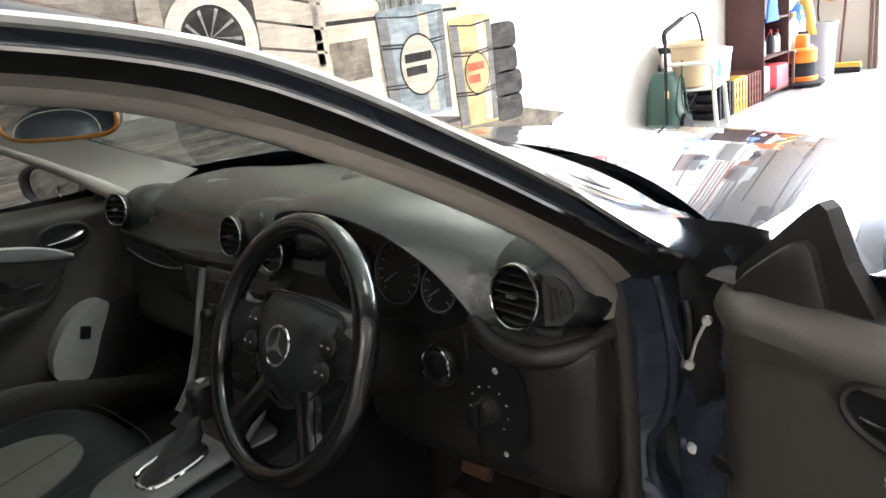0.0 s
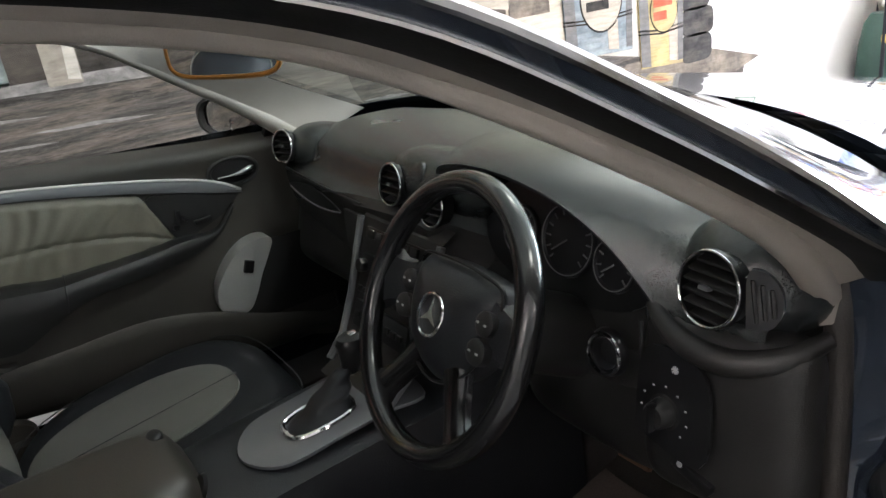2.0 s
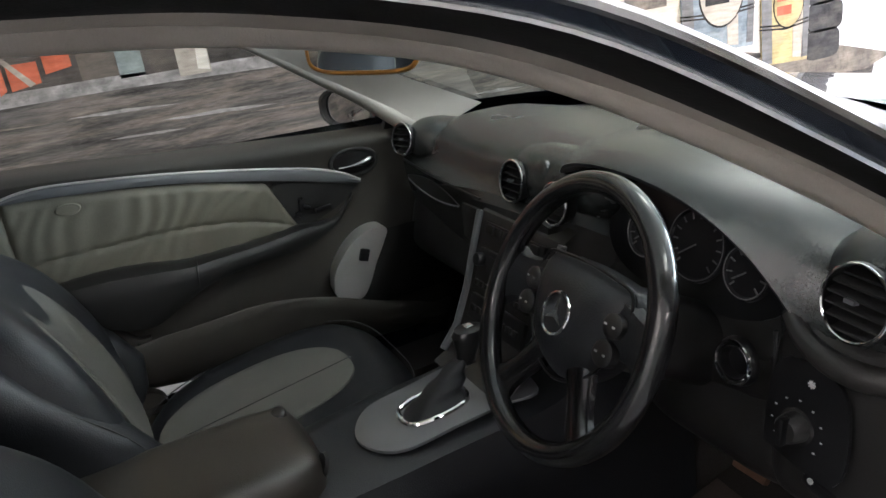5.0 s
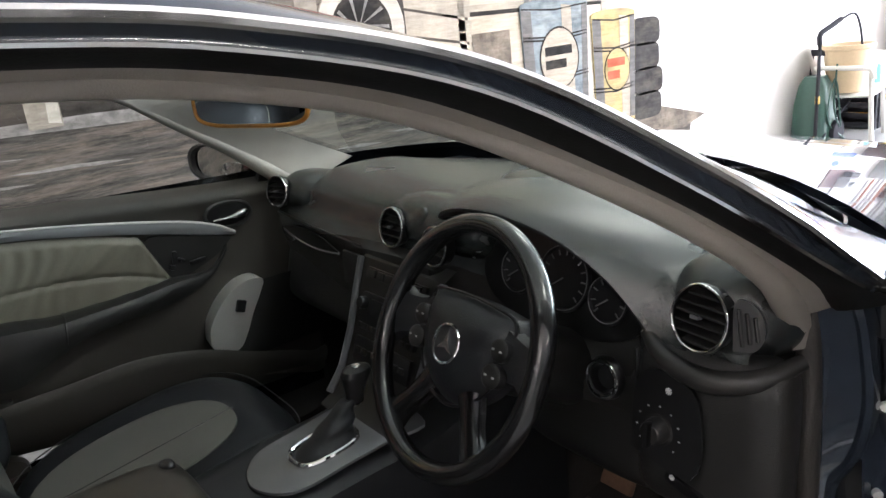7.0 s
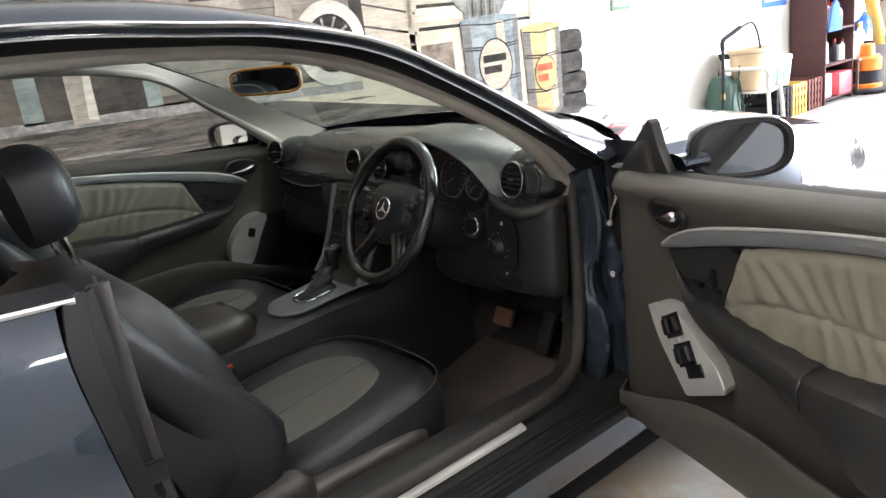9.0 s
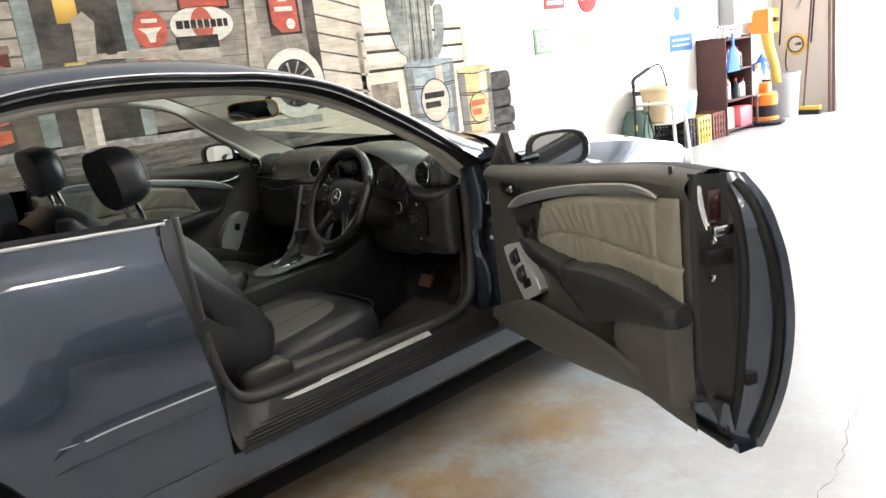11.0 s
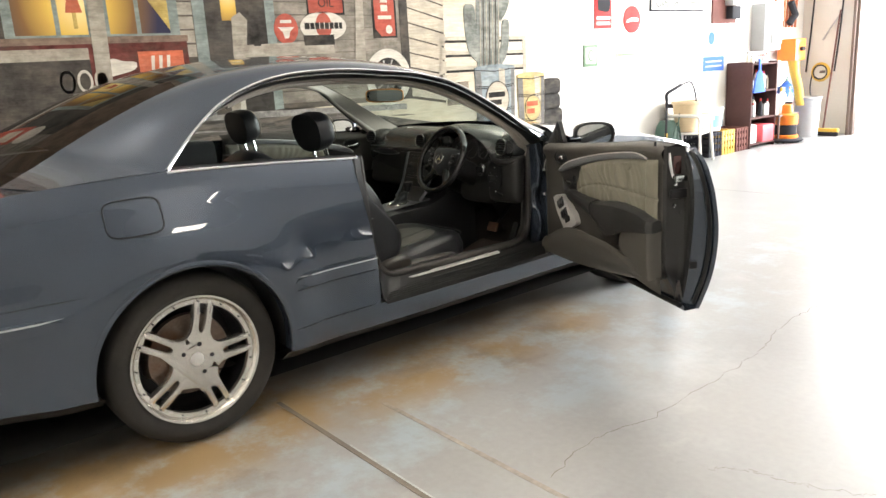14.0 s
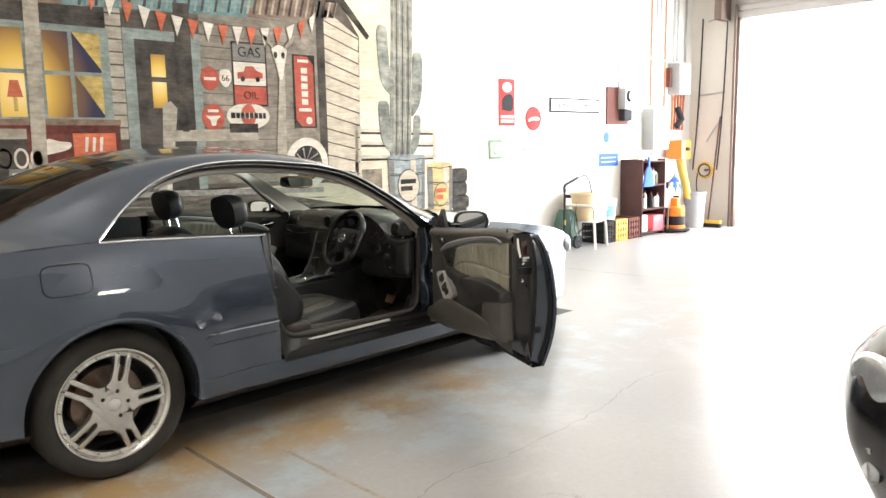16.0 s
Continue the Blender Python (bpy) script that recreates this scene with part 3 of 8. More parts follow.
# hood, cowl, boot lid, front and rear ends
def deck(name, y0, y1, crown, mat, inset=0.0, n=26, start=None):
    rows = []
    for i in range(n + 1):
        row = []
        for j in range(25):
            s = -1 + 2 * j / 24
            ya = start(s) if start else y0
            y = ya + (y1 - ya) * i / n
            w = skin_x(y, belt(y)) - inset
            row.append((s * w, y, belt(y) - (0.035 if name == "cowl_panel" else 0.0) + crown * (1 - abs(s) ** 2.6) * min(1, 1.6 - i / n)))
        rows.append(row)
    v, f = loft(rows)
    return surf(name, v, f, mat, car)


deck("hood", 2.3, 3.58, 0.055, PAINT, 0.002, start=lambda s: 2.415 - 0.40 * abs(s) ** 2.0)
deck("cowl_panel", 2.1, 2.47, 0.0, SATIN, 0.12, 8, start=lambda s: 2.36 - 0.30 * abs(s) ** 2)
deck("boot_lid", -1.06, -0.42, 0.035, PAINT, 0.002)


def end_panel(name, y, bulge, parent=car):
    rows = []
    for j in range(19):
        z = 0.2 + (belt(y) - 0.2) * j / 18
        w = skin_x(y, z)
        rows.append([(s * w, y + bulge * (1 - s * s), z) for s in (-1 + 2 * i / 20 for i in range(21))])
    v, f = loft(rows)
    return surf(name, v, f, PAINT, parent)


end_panel("front_bumper", 3.58, 0.16)
end_panel("rear_bumper", -1.06, -0.12)
for side in (1, -1):
    pillow("head_lamp", basis(skin(3.42, 0.66, side, 0.0), (-side * 0.8, 1, 0), (0, -0.2, 1)), 0.10, 0.07, 0.03, LAMP_CLEAR, car, "clear oval head lamp", 2.0)
    pillow("tail_lamp", basis(skin(-0.99, 0.80, side, -0.005), (side * 0.6, 1, 0), (0, 0, 1)), 0.13, 0.07, 0.03, LAMP_RED, car, "red tail lamp", 3.0)
    pillow("wiper_arm", basis((0.25 * side + 0.02, 2.40, 0.935), (1, 0.12 * side, 0), (0, 1, 0.05)), 0.28, 0.012, 0.012, SATIN, car, "black windscreen wiper", 6)

# ---- greenhouse: side frame between the window arc and the roof and screen edges ----
ARC = [(0.770, 1.945, 0.932), (0.778, 1.80, 1.006), (0.720, 1.62, 1.134), (0.652, 1.45, 1.240), (0.600, 1.27, 1.293), (0.586, 1.10, 1.313), (0.582, 0.92, 1.330), (0.584, 0.74, 1.333), (0.59, 0.58, 1.322), (0.605, 0.43, 1.290),
       (0.635, 0.29, 1.236), (0.68, 0.17, 1.162), (0.73, 0.07, 1.086), (0.782, 0.0, 1.034)]
EDGE = [(0.70, 2.10, 0.945), (0.655, 1.88, 1.055), (0.60, 1.66, 1.17), (0.545, 1.43, 1.275), (0.51, 1.25, 1.342), (0.49, 1.08, 1.379), (0.485, 0.92, 1.393), (0.485, 0.74, 1.396), (0.49, 0.55, 1.39), (0.50, 0.38, 1.37),
        (0.515, 0.22, 1.335), (0.535, 0.04, 1.275), (0.555, -0.14, 1.20), (0.575, -0.28, 1.135)]
N = 73
arc, edge = spline(ARC, N), spline(EDGE, N)
# cloth trim line on the inside, and the chrome line outside, of the window arc
INNER = [(0.660, 1.905, 0.898), (0.686, 1.80, 0.998), (0.642, 1.62, 1.121), (0.538, 1.45, 1.220), (0.508, 1.27, 1.268), (0.500, 1.10, 1.287), (0.502, 0.92, 1.296), (0.506, 0.74, 1.297), (0.515, 0.58, 1.288), (0.53, 0.43, 1.258),
         (0.56, 0.29, 1.206), (0.605, 0.17, 1.138), (0.66, 0.07, 1.066), (0.715, 0.0, 1.02)]
inner = spline(INNER, N)
outer = [p + Vector((0.020, 0.0, 0.016)) * min(1.0, 0.25 + k / 12, 0.25 + (N - 1 - k) / 16) for k, p in enumerate(arc)]
SHOULDER = [(0.782, 0.0, 1.034), (0.79, -0.10, 1.036), (0.787, -0.24, 1.034), (0.775, -0.42, 1.026)]
EDGE_REAR = [(0.575, -0.28, 1.135), (0.588, -0.38, 1.085), (0.60, -0.46, 1.05), (0.605, -0.50, 1.032)]


def frame_rows(a_line, e_line, side, inward=0.0, bulge=0.018):
    rows = []
    for a, e in zip(a_line, e_line):
        mid = Vector((0, (a.y + e.y) / 2, 0.95))
        row = []
        for k in range(7):
            t = k / 6
            p = a.lerp(e, t)
            out = (p - mid).normalized()
            p = p + out * (bulge * 4 * t * (1 - t) - inward)
            row.append(Vector((p.x * side, p.y, p.z)))
        rows.append(row)
    return rows


for side in (1, -1):
    v, f = loft(frame_rows(outer, edge, side) + frame_rows(spline(SHOULDER, 13), spline(EDGE_REAR, 13), side)[1:])
    surf("roof_frame", v, f, PAINT, car)
    v, f = loft([[Vector((p.x * side, p.y, p.z)) for p in (o, o.lerp(a, 0.15) + Vector((-0.004, 0, -0.003)), o.lerp(a, 0.85) + Vector((-0.004, 0, -0.003)), a)] for o, a in zip(outer, arc)])
    surf("window_channel", v, f, PAINT, car)
    v, f = loft(frame_rows(inner[:50], edge[:50], side, 0.014, 0.0))
    surf("pillar_lining", v, f, PILLAR_TRIM, car, "beige cloth-covered pillar and roof edge lining")
    v, f = loft(frame_rows(inner[49:], edge[49:], side, 0.016, 0.0))
    surf("rear_pillar_lining", v, f, LEATHER, car)

    def shifted(line, dx, dz):
        return [Vector(((p.x + dx) * side, p.y, p.z + dz)) for p in line]

    trim = spline([(0.655, 1.932, 0.853), (0.658, 1.92, 0.89)] + [tuple(p) for p in inner[3:58:3]], 70)
    trim = [Vector((p.x * side, p.y, p.z)) for p in trim]
    tube("pillar_trim", trim, [0.0225 - 0.009 * min(1, k / 22) for k in range(70)], PILLAR_TRIM, car, "beige cloth trim along the roof edge", 10)
    tube("window_chrome", shifted(outer, 0.001, 0.0), 0.0058, CHROME, car, "bright chrome window surround", 8)
    tube("gutter_lip", shifted(arc, 0.0, 0.0), 0.0035, CHROME, car, "slim bright gutter lip", 6)
    rows, cloth = [], []
    for a, b in zip(arc, inner):
        row = [a + Vector((0.004, 0, 0.004))] + [a.lerp(b, t) + Vector((-0.25, 0, -1)) * (0.005 * math.sin(math.pi * t / 0.6) ** 0.7) for t in (0.05, 0.15, 0.3, 0.45, 0.55)] + [a.lerp(b, 0.62) + Vector((0, 0, 0.006))]
        rows.append([Vector((p.x * side, p.y, p.z)) for p in row])
        cloth.append([Vector((p.x * side, p.y, p.z)) for p in (a.lerp(b, 0.57) + Vector((0, 0, 0.004)), a.lerp(b, 0.72), a.lerp(b, 0.9) + Vector((0, 0, -0.003)), b)])
    v, f = loft(rows)
    surf("window_seal", v, f, RUBBER, car, "thick black rubber window seal")
    v, f = loft(cloth[:62])
    surf("pillar_cloth", v, f, PILLAR_TRIM, car)

# roof skin, headliner, windscreen and rear window


def span(i0, i1, crown, drop=0.0, n=17, rows_extra=None):
    rows = []
    for i in range(i0, i1 + 1):
        e = edge[i]
        t = (i - i0) / max(1, i1 - i0)
        c = crown(t)
        rows.append([(s * e.x, e.y + c[0] * (1 - s * s), e.z + c[1] * (1 - s * s) - drop) for s in (-1 + 2 * k / (n - 1) for k in range(n))])
    return loft(rows)


i_ws = min(range(N), key=lambda i: abs(edge[i].y - 1.27))
i_rw = min(range(N), key=lambda i: abs(edge[i].y - 0.26))
v, f = span(i_ws, i_rw, lambda t: (0.06 * (1 - t) - 0.05 * t, 0.03))
surf("roof_panel", v, f, PAINT, car)
v, f = span(i_ws, i_rw, lambda t: (0.04 * (1 - t) - 0.03 * t, 0.022), 0.03)
surf("headliner", v, f, HEADLINER, car, "beige cloth headliner")
v, f = span(0, i_ws, lambda t: (0.33 * (1 - t) ** 1.3 + 0.06 * t, 0.012 + 0.018 * t))
surf("windscreen", v, f, GLASS, car, "clear laminated windscreen with a faint green tint")
rear_line = list(edge[i_rw:]) + spline(EDGE_REAR, 9)[1:]
rows = []
for i, e in enumerate(rear_line):
    t = i / (len(rear_line) - 1)
    rows.append([(s * e.x, e.y - (0.05 + 0.10 * t) * (1 - s * s), e.z + 0.03 * (1 - s * s) * (1 - 0.5 * t)) for s in (-1 + 2 * k / 16 for k in range(17))])
v, f = loft(rows)
surf("rear_window", v, f, DARK_GLASS, car, "dark tinted rear window")

# raised window of the passenger door
rows = []
for p in arc:
    zb = belt(p.y) - 0.03
    if p.y > 0.05 and p.z > zb + 0.04:
        a, b = Vector((-(p.x - 0.004), p.y, p.z + 0.004)), Vector((-0.752, p.y, zb))
        rows.append([a.lerp(b, t) + Vector((-0.012 * math.sin(math.pi * t), 0, 0)) for t in (0, 0.2, 0.4, 0.6, 0.8, 1.0)])
surf("passenger_window", *loft(rows), SIDE_GLASS, car, "raised passenger window glass")

# belt line chrome and inner belt seal of the rear side window
for side in (1, -1):
    tube("belt_chrome", [skin(y, belt(y) - 0.001, side, 0.002) for y in np.linspace(-0.005, 0.79, 30)], 0.006, CHROME, car, "bright chrome belt strip", 8)
    rows = [[skin(y, belt(y), side, -0.002), skin(y, belt(y) + 0.004, side, -0.02), Vector((side * 0.70, y, belt(y) + 0.004)), Vector((side * 0.68, y, belt(y) - 0.02)), Vector((side * 0.66, y, 0.7)), Vector((side * 0.66, y, 0.25))] for y in np.linspace(-0.30, 0.80, 20)]
    v, f = loft(rows)
    surf("rear_side_trim", v, f, LEATHER, car, "dark leather rear side trim")

# ---- door opening on the driver's side: jambs, sill, seal ----
JAMB_B = [(0.80, 0.773, 0.99), (0.828, 0.759, 0.92), (0.845, 0.771, 0.80), (0.857, 0.791, 0.66), (0.860, 0.806, 0.56), (0.857, 0.820, 0.45), (0.855, 0.828, 0.385), (0.852, 0.850, 0.350), (0.846, 0.93, 0.346), (0.838, 1.3, 0.346), (0.838, 1.8, 0.346), (0.84, 1.93, 0.37),
          (0.85, 1.985, 0.47), (0.857, 1.99, 0.62), (0.85, 1.985, 0.80), (0.815, 1.98, 0.925)]
SEAL = [(0.745, 0.835, 0.985), (0.755, 0.835, 0.90), (0.762, 0.838, 0.78), (0.768, 0.848, 0.62), (0.768, 0.875, 0.505), (0.768, 0.925, 0.448), (0.768, 1.02, 0.432), (0.768, 1.32, 0.43), (0.757, 1.70, 0.425), (0.716, 1.84, 0.425),
        (0.692, 1.90, 0.47), (0.688, 1.918, 0.54), (0.688, 1.922, 0.64), (0.682, 1.93, 0.79), (0.672, 1.945, 0.90)]
jb, sl = spline(JAMB_B, 80), spline(SEAL, 80)


def mid_jamb(a, b):
    k = 0.1 if a.z < 0.62 and a.y < 1.1 else 1.0
    return a.lerp(b, 0.45) + Vector((0.012, 0, 0.006)) * k, a.lerp(b, 0.55) + Vector((-0.012, 0, -0.004)) * k


rows = []
for a, b in zip(jb, sl):
    m1, m2 = mid_jamb(a, b)
    rows.append([a, m1, m2, b, b + Vector((-0.03, 0, 0))])
low = [i for i, a in enumerate(jb) if a.y < 0.93 and a.z < 0.47]
v, f = loft(rows[:low[0] + 1])
surf("door_jamb", v, f, PAINT, car, "dark blue painted door shut face")
v, f = loft(rows[low[0]:low[-1] + 1])
surf("sill_end_cap", v, f, PLASTIC, car, "black plastic cap at the sill end")
front = next(i for i, a in enumerate(jb) if a.y > 1.9)
v, f = loft(rows[low[-1]:front + 1])
surf("sill_top", v, f, RUBBER, car, "black plastic sill top")
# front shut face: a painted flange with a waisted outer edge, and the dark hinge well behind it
edge_x = curve_of([(0.33, 0.71), (0.37, 0.725), (0.40, 0.737), (0.46, 0.752), (0.51, 0.752), (0.56, 0.738), (0.61, 0.714), (0.66, 0.716), (0.70, 0.735), (0.77, 0.750), (0.845, 0.745), (0.93, 0.722), (0.975, 0.690)])
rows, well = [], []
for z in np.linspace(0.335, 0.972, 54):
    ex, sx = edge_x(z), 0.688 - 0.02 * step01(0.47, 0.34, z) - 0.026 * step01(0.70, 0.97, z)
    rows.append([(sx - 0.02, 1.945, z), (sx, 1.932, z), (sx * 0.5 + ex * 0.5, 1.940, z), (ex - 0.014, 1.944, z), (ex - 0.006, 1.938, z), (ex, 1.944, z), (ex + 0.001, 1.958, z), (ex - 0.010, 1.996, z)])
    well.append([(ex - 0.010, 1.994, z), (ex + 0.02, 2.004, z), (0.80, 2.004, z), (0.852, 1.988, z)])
surf("door_jamb", *loft(rows), PAINT, car, "dark blue painted door shut face")
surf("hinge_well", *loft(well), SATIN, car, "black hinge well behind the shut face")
rows = []
for z in np.linspace(0.50, 0.735, 16):
    e = math.sin(math.pi * (z - 0.50) / 0.235) ** 0.6
    rows.append([(0.798 - 0.070 * e, 2.000, z), (0.803 - 0.064 * e, 1.992 - 0.014 * e, z), (0.80 - 0.03 * e, 1.990 - 0.020 * e, z), (0.80, 1.990 - 0.016 * e, z), (0.81, 2.000, z)])
surf("hinge_cover", *loft(rows), PAINT, car, "painted hinge pillar bulge")
tube("aperture_seal", [p + Vector((-0.004, 0, 0)) for p in sl], 0.0165, SEAL_CLOTH, car, "brown-grey cloth-covered door aperture seal", 10)
# near-black sheet over the painted jamb imitates the shade on it
rows = [[a + Vector((0.001, 0.002, 0.001)), mid_jamb(a, b)[0] + Vector((0.004, 0.006, 0)), mid_jamb(a, b)[1] + Vector((0.004, 0.006, 0)), b + Vector((0.004, 0.006, 0))] for a, b in zip(jb, sl) if a.y < 0.83 and a.z > 0.60]
v, f = loft(rows)
surf("jamb_shade", v, f, RUBBER, car, "black sheet standing in for shade on the centre pillar jamb")
# inner trim behind the seal
rows = [[p + Vector((-0.02, 0, 0)), p + Vector((-0.05, 0.006, 0.004)), Vector((min(0.66, p.x - 0.06), p.y + (0.02 if p.y < 1.0 else -0.0), p.z - 0.01))] for p in sl]
v, f = loft(rows)
surf("sill_trim", v, f, PLASTIC, car, "dark plastic inner sill trim")
# scuff plate
rows = []
for y in np.linspace(0.985, 1.60, 24):
    e = min(1.0, max(0.06, (y - 0.985) / 0.12)) ** 0.6
    w_ = e * (1.25 - 0.55 * (y - 0.985) / 0.615)
    rows.append([(0.786 - 0.006 + d, y, 0.4080 + h) for d, h in ((0.013 * w_, -0.003), (0.010 * w_, 0.003), (-0.010 * w_, 0.009), (-0.013 * w_, 0.006))])
v, f = loft(rows)
surf("scuff_plate", v, f, SILVER, car, "bright metal scuff plate with worn lettering")
surf("sill_tread", *loft([[(0.857, y, 0.340), (0.853, y, 0.354), (0.842, y, 0.364), (0.806, y, 0.386), (0.776, y, 0.406)] for y in np.linspace(0.846, 1.95, 12)]), RUBBER, car, "ribbed black sill tread")
for k in range(6):
    tube("tread_rib", [(0.803 + k * 0.010, y, 0.3885 - k * 0.0058) for y in (0.86, 1.92)], 0.0028, RUBBER, car, "", 6)
box("striker", (0.012, 0.05, 0.035), SATIN, car, "", 0.004, m=pose(0.80, 0.825, 0.70, 0, 0, 0))
lathe("striker_bolt", [(0, 0.02), (0.008, 0.02), (0.009, 0), (0, 0)], SATIN, car, "", 12, pose(0.812, 0.822, 0.66, 0, 70, 0))
# hinges and check strap
for z in (0.82, 0.50):
    h = box("hinge", (0.05, 0.03, 0.06), PAINT, car, "painted steel door hinge", 0.008, m=pose(0.825, 1.97, z, 0, 0, -30))
    for dz in (-0.018, 0.018):
        lathe("hinge_bolt", [(0, 0.008), (0.008, 0.008), (0.009, 0), (0.0, 0)], CHROME, h, "", 10, pose(0.0, -0.02, dz, 90, 0, 0))
tube("strap_bar", [(0.752, 1.976, 0.776), (0.764, 1.970, 0.812), (0.778, 1.974, 0.846)], 0.0026, SILVER, car, "bright steel hinge link", 8)
for x, z in ((0.752, 0.776), (0.778, 0.846)):
    lathe("hinge_nut", [(0, 0.007), (0.006, 0.007), (0.007, 0.0), (0, 0)], SILVER, car, "", 8, along((x, 1.977, z), (x + 0.014, 1.935, z)))
lathe("hinge_bolt_head", [(0, 0.008), (0.007, 0.007), (0.009, 0.0), (0, 0)], SILVER, car, "pale steel bolt head", 14, along((0.752, 1.979, 0.646), (0.775, 1.93, 0.646)))
tube("check_strap", [(0.80, 1.945, 0.66), (0.86, 1.915, 0.66), (0.93, 1.87, 0.66)], 0.011, SATIN, car, "", 6)
tube("hinge_link", spline([(0.742, 1.992, 0.86), (0.750, 1.987, 0.83), (0.742, 1.990, 0.76)], 9), 0.007, SATIN, car, "", 8)

# ---- cabin shell ----
surf("cabin_floor", *loft([[(x, y, 0.235 + 0.09 * max(0, (y - 1.85) / 0.4) + (0.17 * max(0.0, 1 - (abs(x) / 0.13) ** 4)) * (y < 2.4)) for x in np.linspace(-0.72, 0.745, 40)] for y in np.linspace(0.0, 2.25, 24)]), CARPET, car, "dark carpeted cabin floor")
surf("firewall", *loft([[(x, 2.12 + (0.12 if z < 0.5 else 0.0), z) for x in (-0.74, 0, 0.74)] for z in (0.22, 0.45, 0.7, 0.9)]), CARPET, car)
surf("parcel_shelf", *loft([[(x, y, 0.94 + 0.02 * (y < -0.1)) for x in (-0.66, 0, 0.66)] for y in (0.12, -0.05, -0.42)]), LEATHER, car, "dark parcel shelf")
surf("floor_mat", *loft([[(x, y, 0.262 + 0.09 * max(0, (y - 1.85) / 0.4) + 0.004 * math.sin(x * 31 + y * 17)) for x in np.linspace(0.17, 0.62, 12)] for y in np.linspace(1.42, 2.05, 14)]), MAT_BROWN, car, "worn brown carpet floor mat")
surf("underbody", *loft([[(x, y, 0.155) for x in (-0.79, 0.79)] for y in (-0.95, 3.4)]), PLASTIC, car)

# ---- wheels ----


def build_wheel():
    """A wheel lying with its outer face towards local +z, at the origin."""
    w = new("wheel")
    w.parent = car
    w["label"] = "silver double-spoke alloy wheel with a low black tyre"
    R = 0.330
    lathe("tyre", [(0.243, -0.215), (0.262, -0.235), (0.30, -0.235), (0.319, -0.225), (R - 0.002, -0.20), (R, -0.15), (R, -0.075), (R - 0.002, -0.03), (0.322, -0.008), (0.308, 0.004), (0.285, 0.008), (0.262, 0.004), (0.2475, -0.004), (0.243, -0.012), (0.235, -0.03)], TYRE, w, "", 72)
    lathe("rim_lip", [(0.2475, -0.012), (0.2485, -0.002), (0.246, 0.003), (0.238, 0.001), (0.231, -0.008), (0.2265, -0.016), (0.211, -0.018), (0.208, -0.032)], ALLOY, w, "polished rim lip", 72)
    lathe("rim_barrel", [(0.2085, -0.030), (0.206, -0.07), (0.20, -0.20), (0.236, -0.215)], SATIN, w, "dark inner rim barrel", 48)
    # cast face: five twin spokes, each pair split by a slot and joined at the hub
    bm = bmesh.new()
    pts = []
    for k in range(5):
        a = math.radians(72 * k)
        c, s = math.cos(a), math.sin(a)
        right = [(0.0545, 0.0765), (0.0460, 0.0870), (0.0390, 0.101), (0.0362, 0.120), (0.0358, 0.150), (0.0366, 0.185), (0.0376, 0.219), (0.0138, 0.219), (0.0126, 0.185), (0.0116, 0.150), (0.0100, 0.118), (0.0060, 0.106)]
        for x, y in right + [(0.0, 0.1030)] + [(-x, y) for x, y in right[::-1]]:
            pts.append((-x * c - y * s, -x * s + y * c))
    face = bm.faces.new([bm.verts.new((x, y, 0)) for x, y in pts])
    r_ = bmesh.ops.extrude_face_region(bm, geom=[face])
    top = [e for e in r_["geom"] if isinstance(e, bmesh.types.BMVert)]
    bmesh.ops.translate(bm, vec=(0, 0, 0.034), verts=top)
    bmesh.ops.bevel(bm, geom=[e for e in bm.edges if all(q in top for q in e.verts)], offset=0.0062, segments=2, profile=0.55, affect="EDGES")
    bmesh.ops.triangulate(bm, faces=[f_ for f_ in bm.faces if len(f_.verts) > 4])
    for q in bm.verts:
        rr_ = math.hypot(q.co.x, q.co.y)
        q.co.z += 0.010 * math.sin(min(1.0, max(0.0, (rr_ - 0.05) / 0.17)) * math.pi) - 0.046
    part("spoke_star", bm, ALLOY, w, "five twin spokes of cast silver alloy")
    lathe("hub_face", [(0.0, -0.0095), (0.060, -0.0095), (0.069, -0.0105), (0.073, -0.018)], ALLOY, w, "", 40)
    lathe("centre_cap", [(0.0, -0.002), (0.024, -0.003), (0.028, -0.0055), (0.034, -0.006), (0.0365, -0.010)], SILVER, w, "round centre cap", 32)
    for k in range(5):
        a = math.radians(90 + 72 * k)
        lathe("lug_recess", [(0.0, -0.003), (0.008, -0.003), (0.0095, -0.006), (0.0140, -0.0065), (0.0155, -0.0090)], SATIN, w, "dark wheel bolt recess", 16, pose(0.058 * math.cos(a), 0.058 * math.sin(a), 0))
    for k in range(30):
        a = math.radians(12 * k)
        lathe("rim_bolt", [(0.0, 0.006), (0.0035, 0.006), (0.0045, 0.0)], CHROME if k % 2 else SATIN, w, "", 8, pose(0.2195 * math.cos(a), 0.2195 * math.sin(a), -0.0175))
    lathe("brake_disc", [(0.06, -0.085), (0.155, -0.085), (0.158, -0.09), (0.158, -0.11), (0.06, -0.11)], DISC, w, "rusty brake disc", 48)
    lathe("hub_barrel", [(0.0, -0.05), (0.07, -0.05), (0.075, -0.09), (0.075, -0.12)], DISC, w, "", 24)
    lathe("back_plate", [(0.0, -0.16), (0.205, -0.16)], SATIN, w, "", 32)
    rows = []
    for i in range(7):
        a = math.radians(150 + 10 * i)
        rows.append([(r * math.cos(a), r * math.sin(a), z) for r, z in ((0.10, -0.05), (0.165, -0.05), (0.175, -0.07), (0.175, -0.13), (0.10, -0.13))])
    v, f = loft(rows, True, True)
    surf("caliper", v, f, DISC, w)
    return w


wheel_rr = build_wheel()
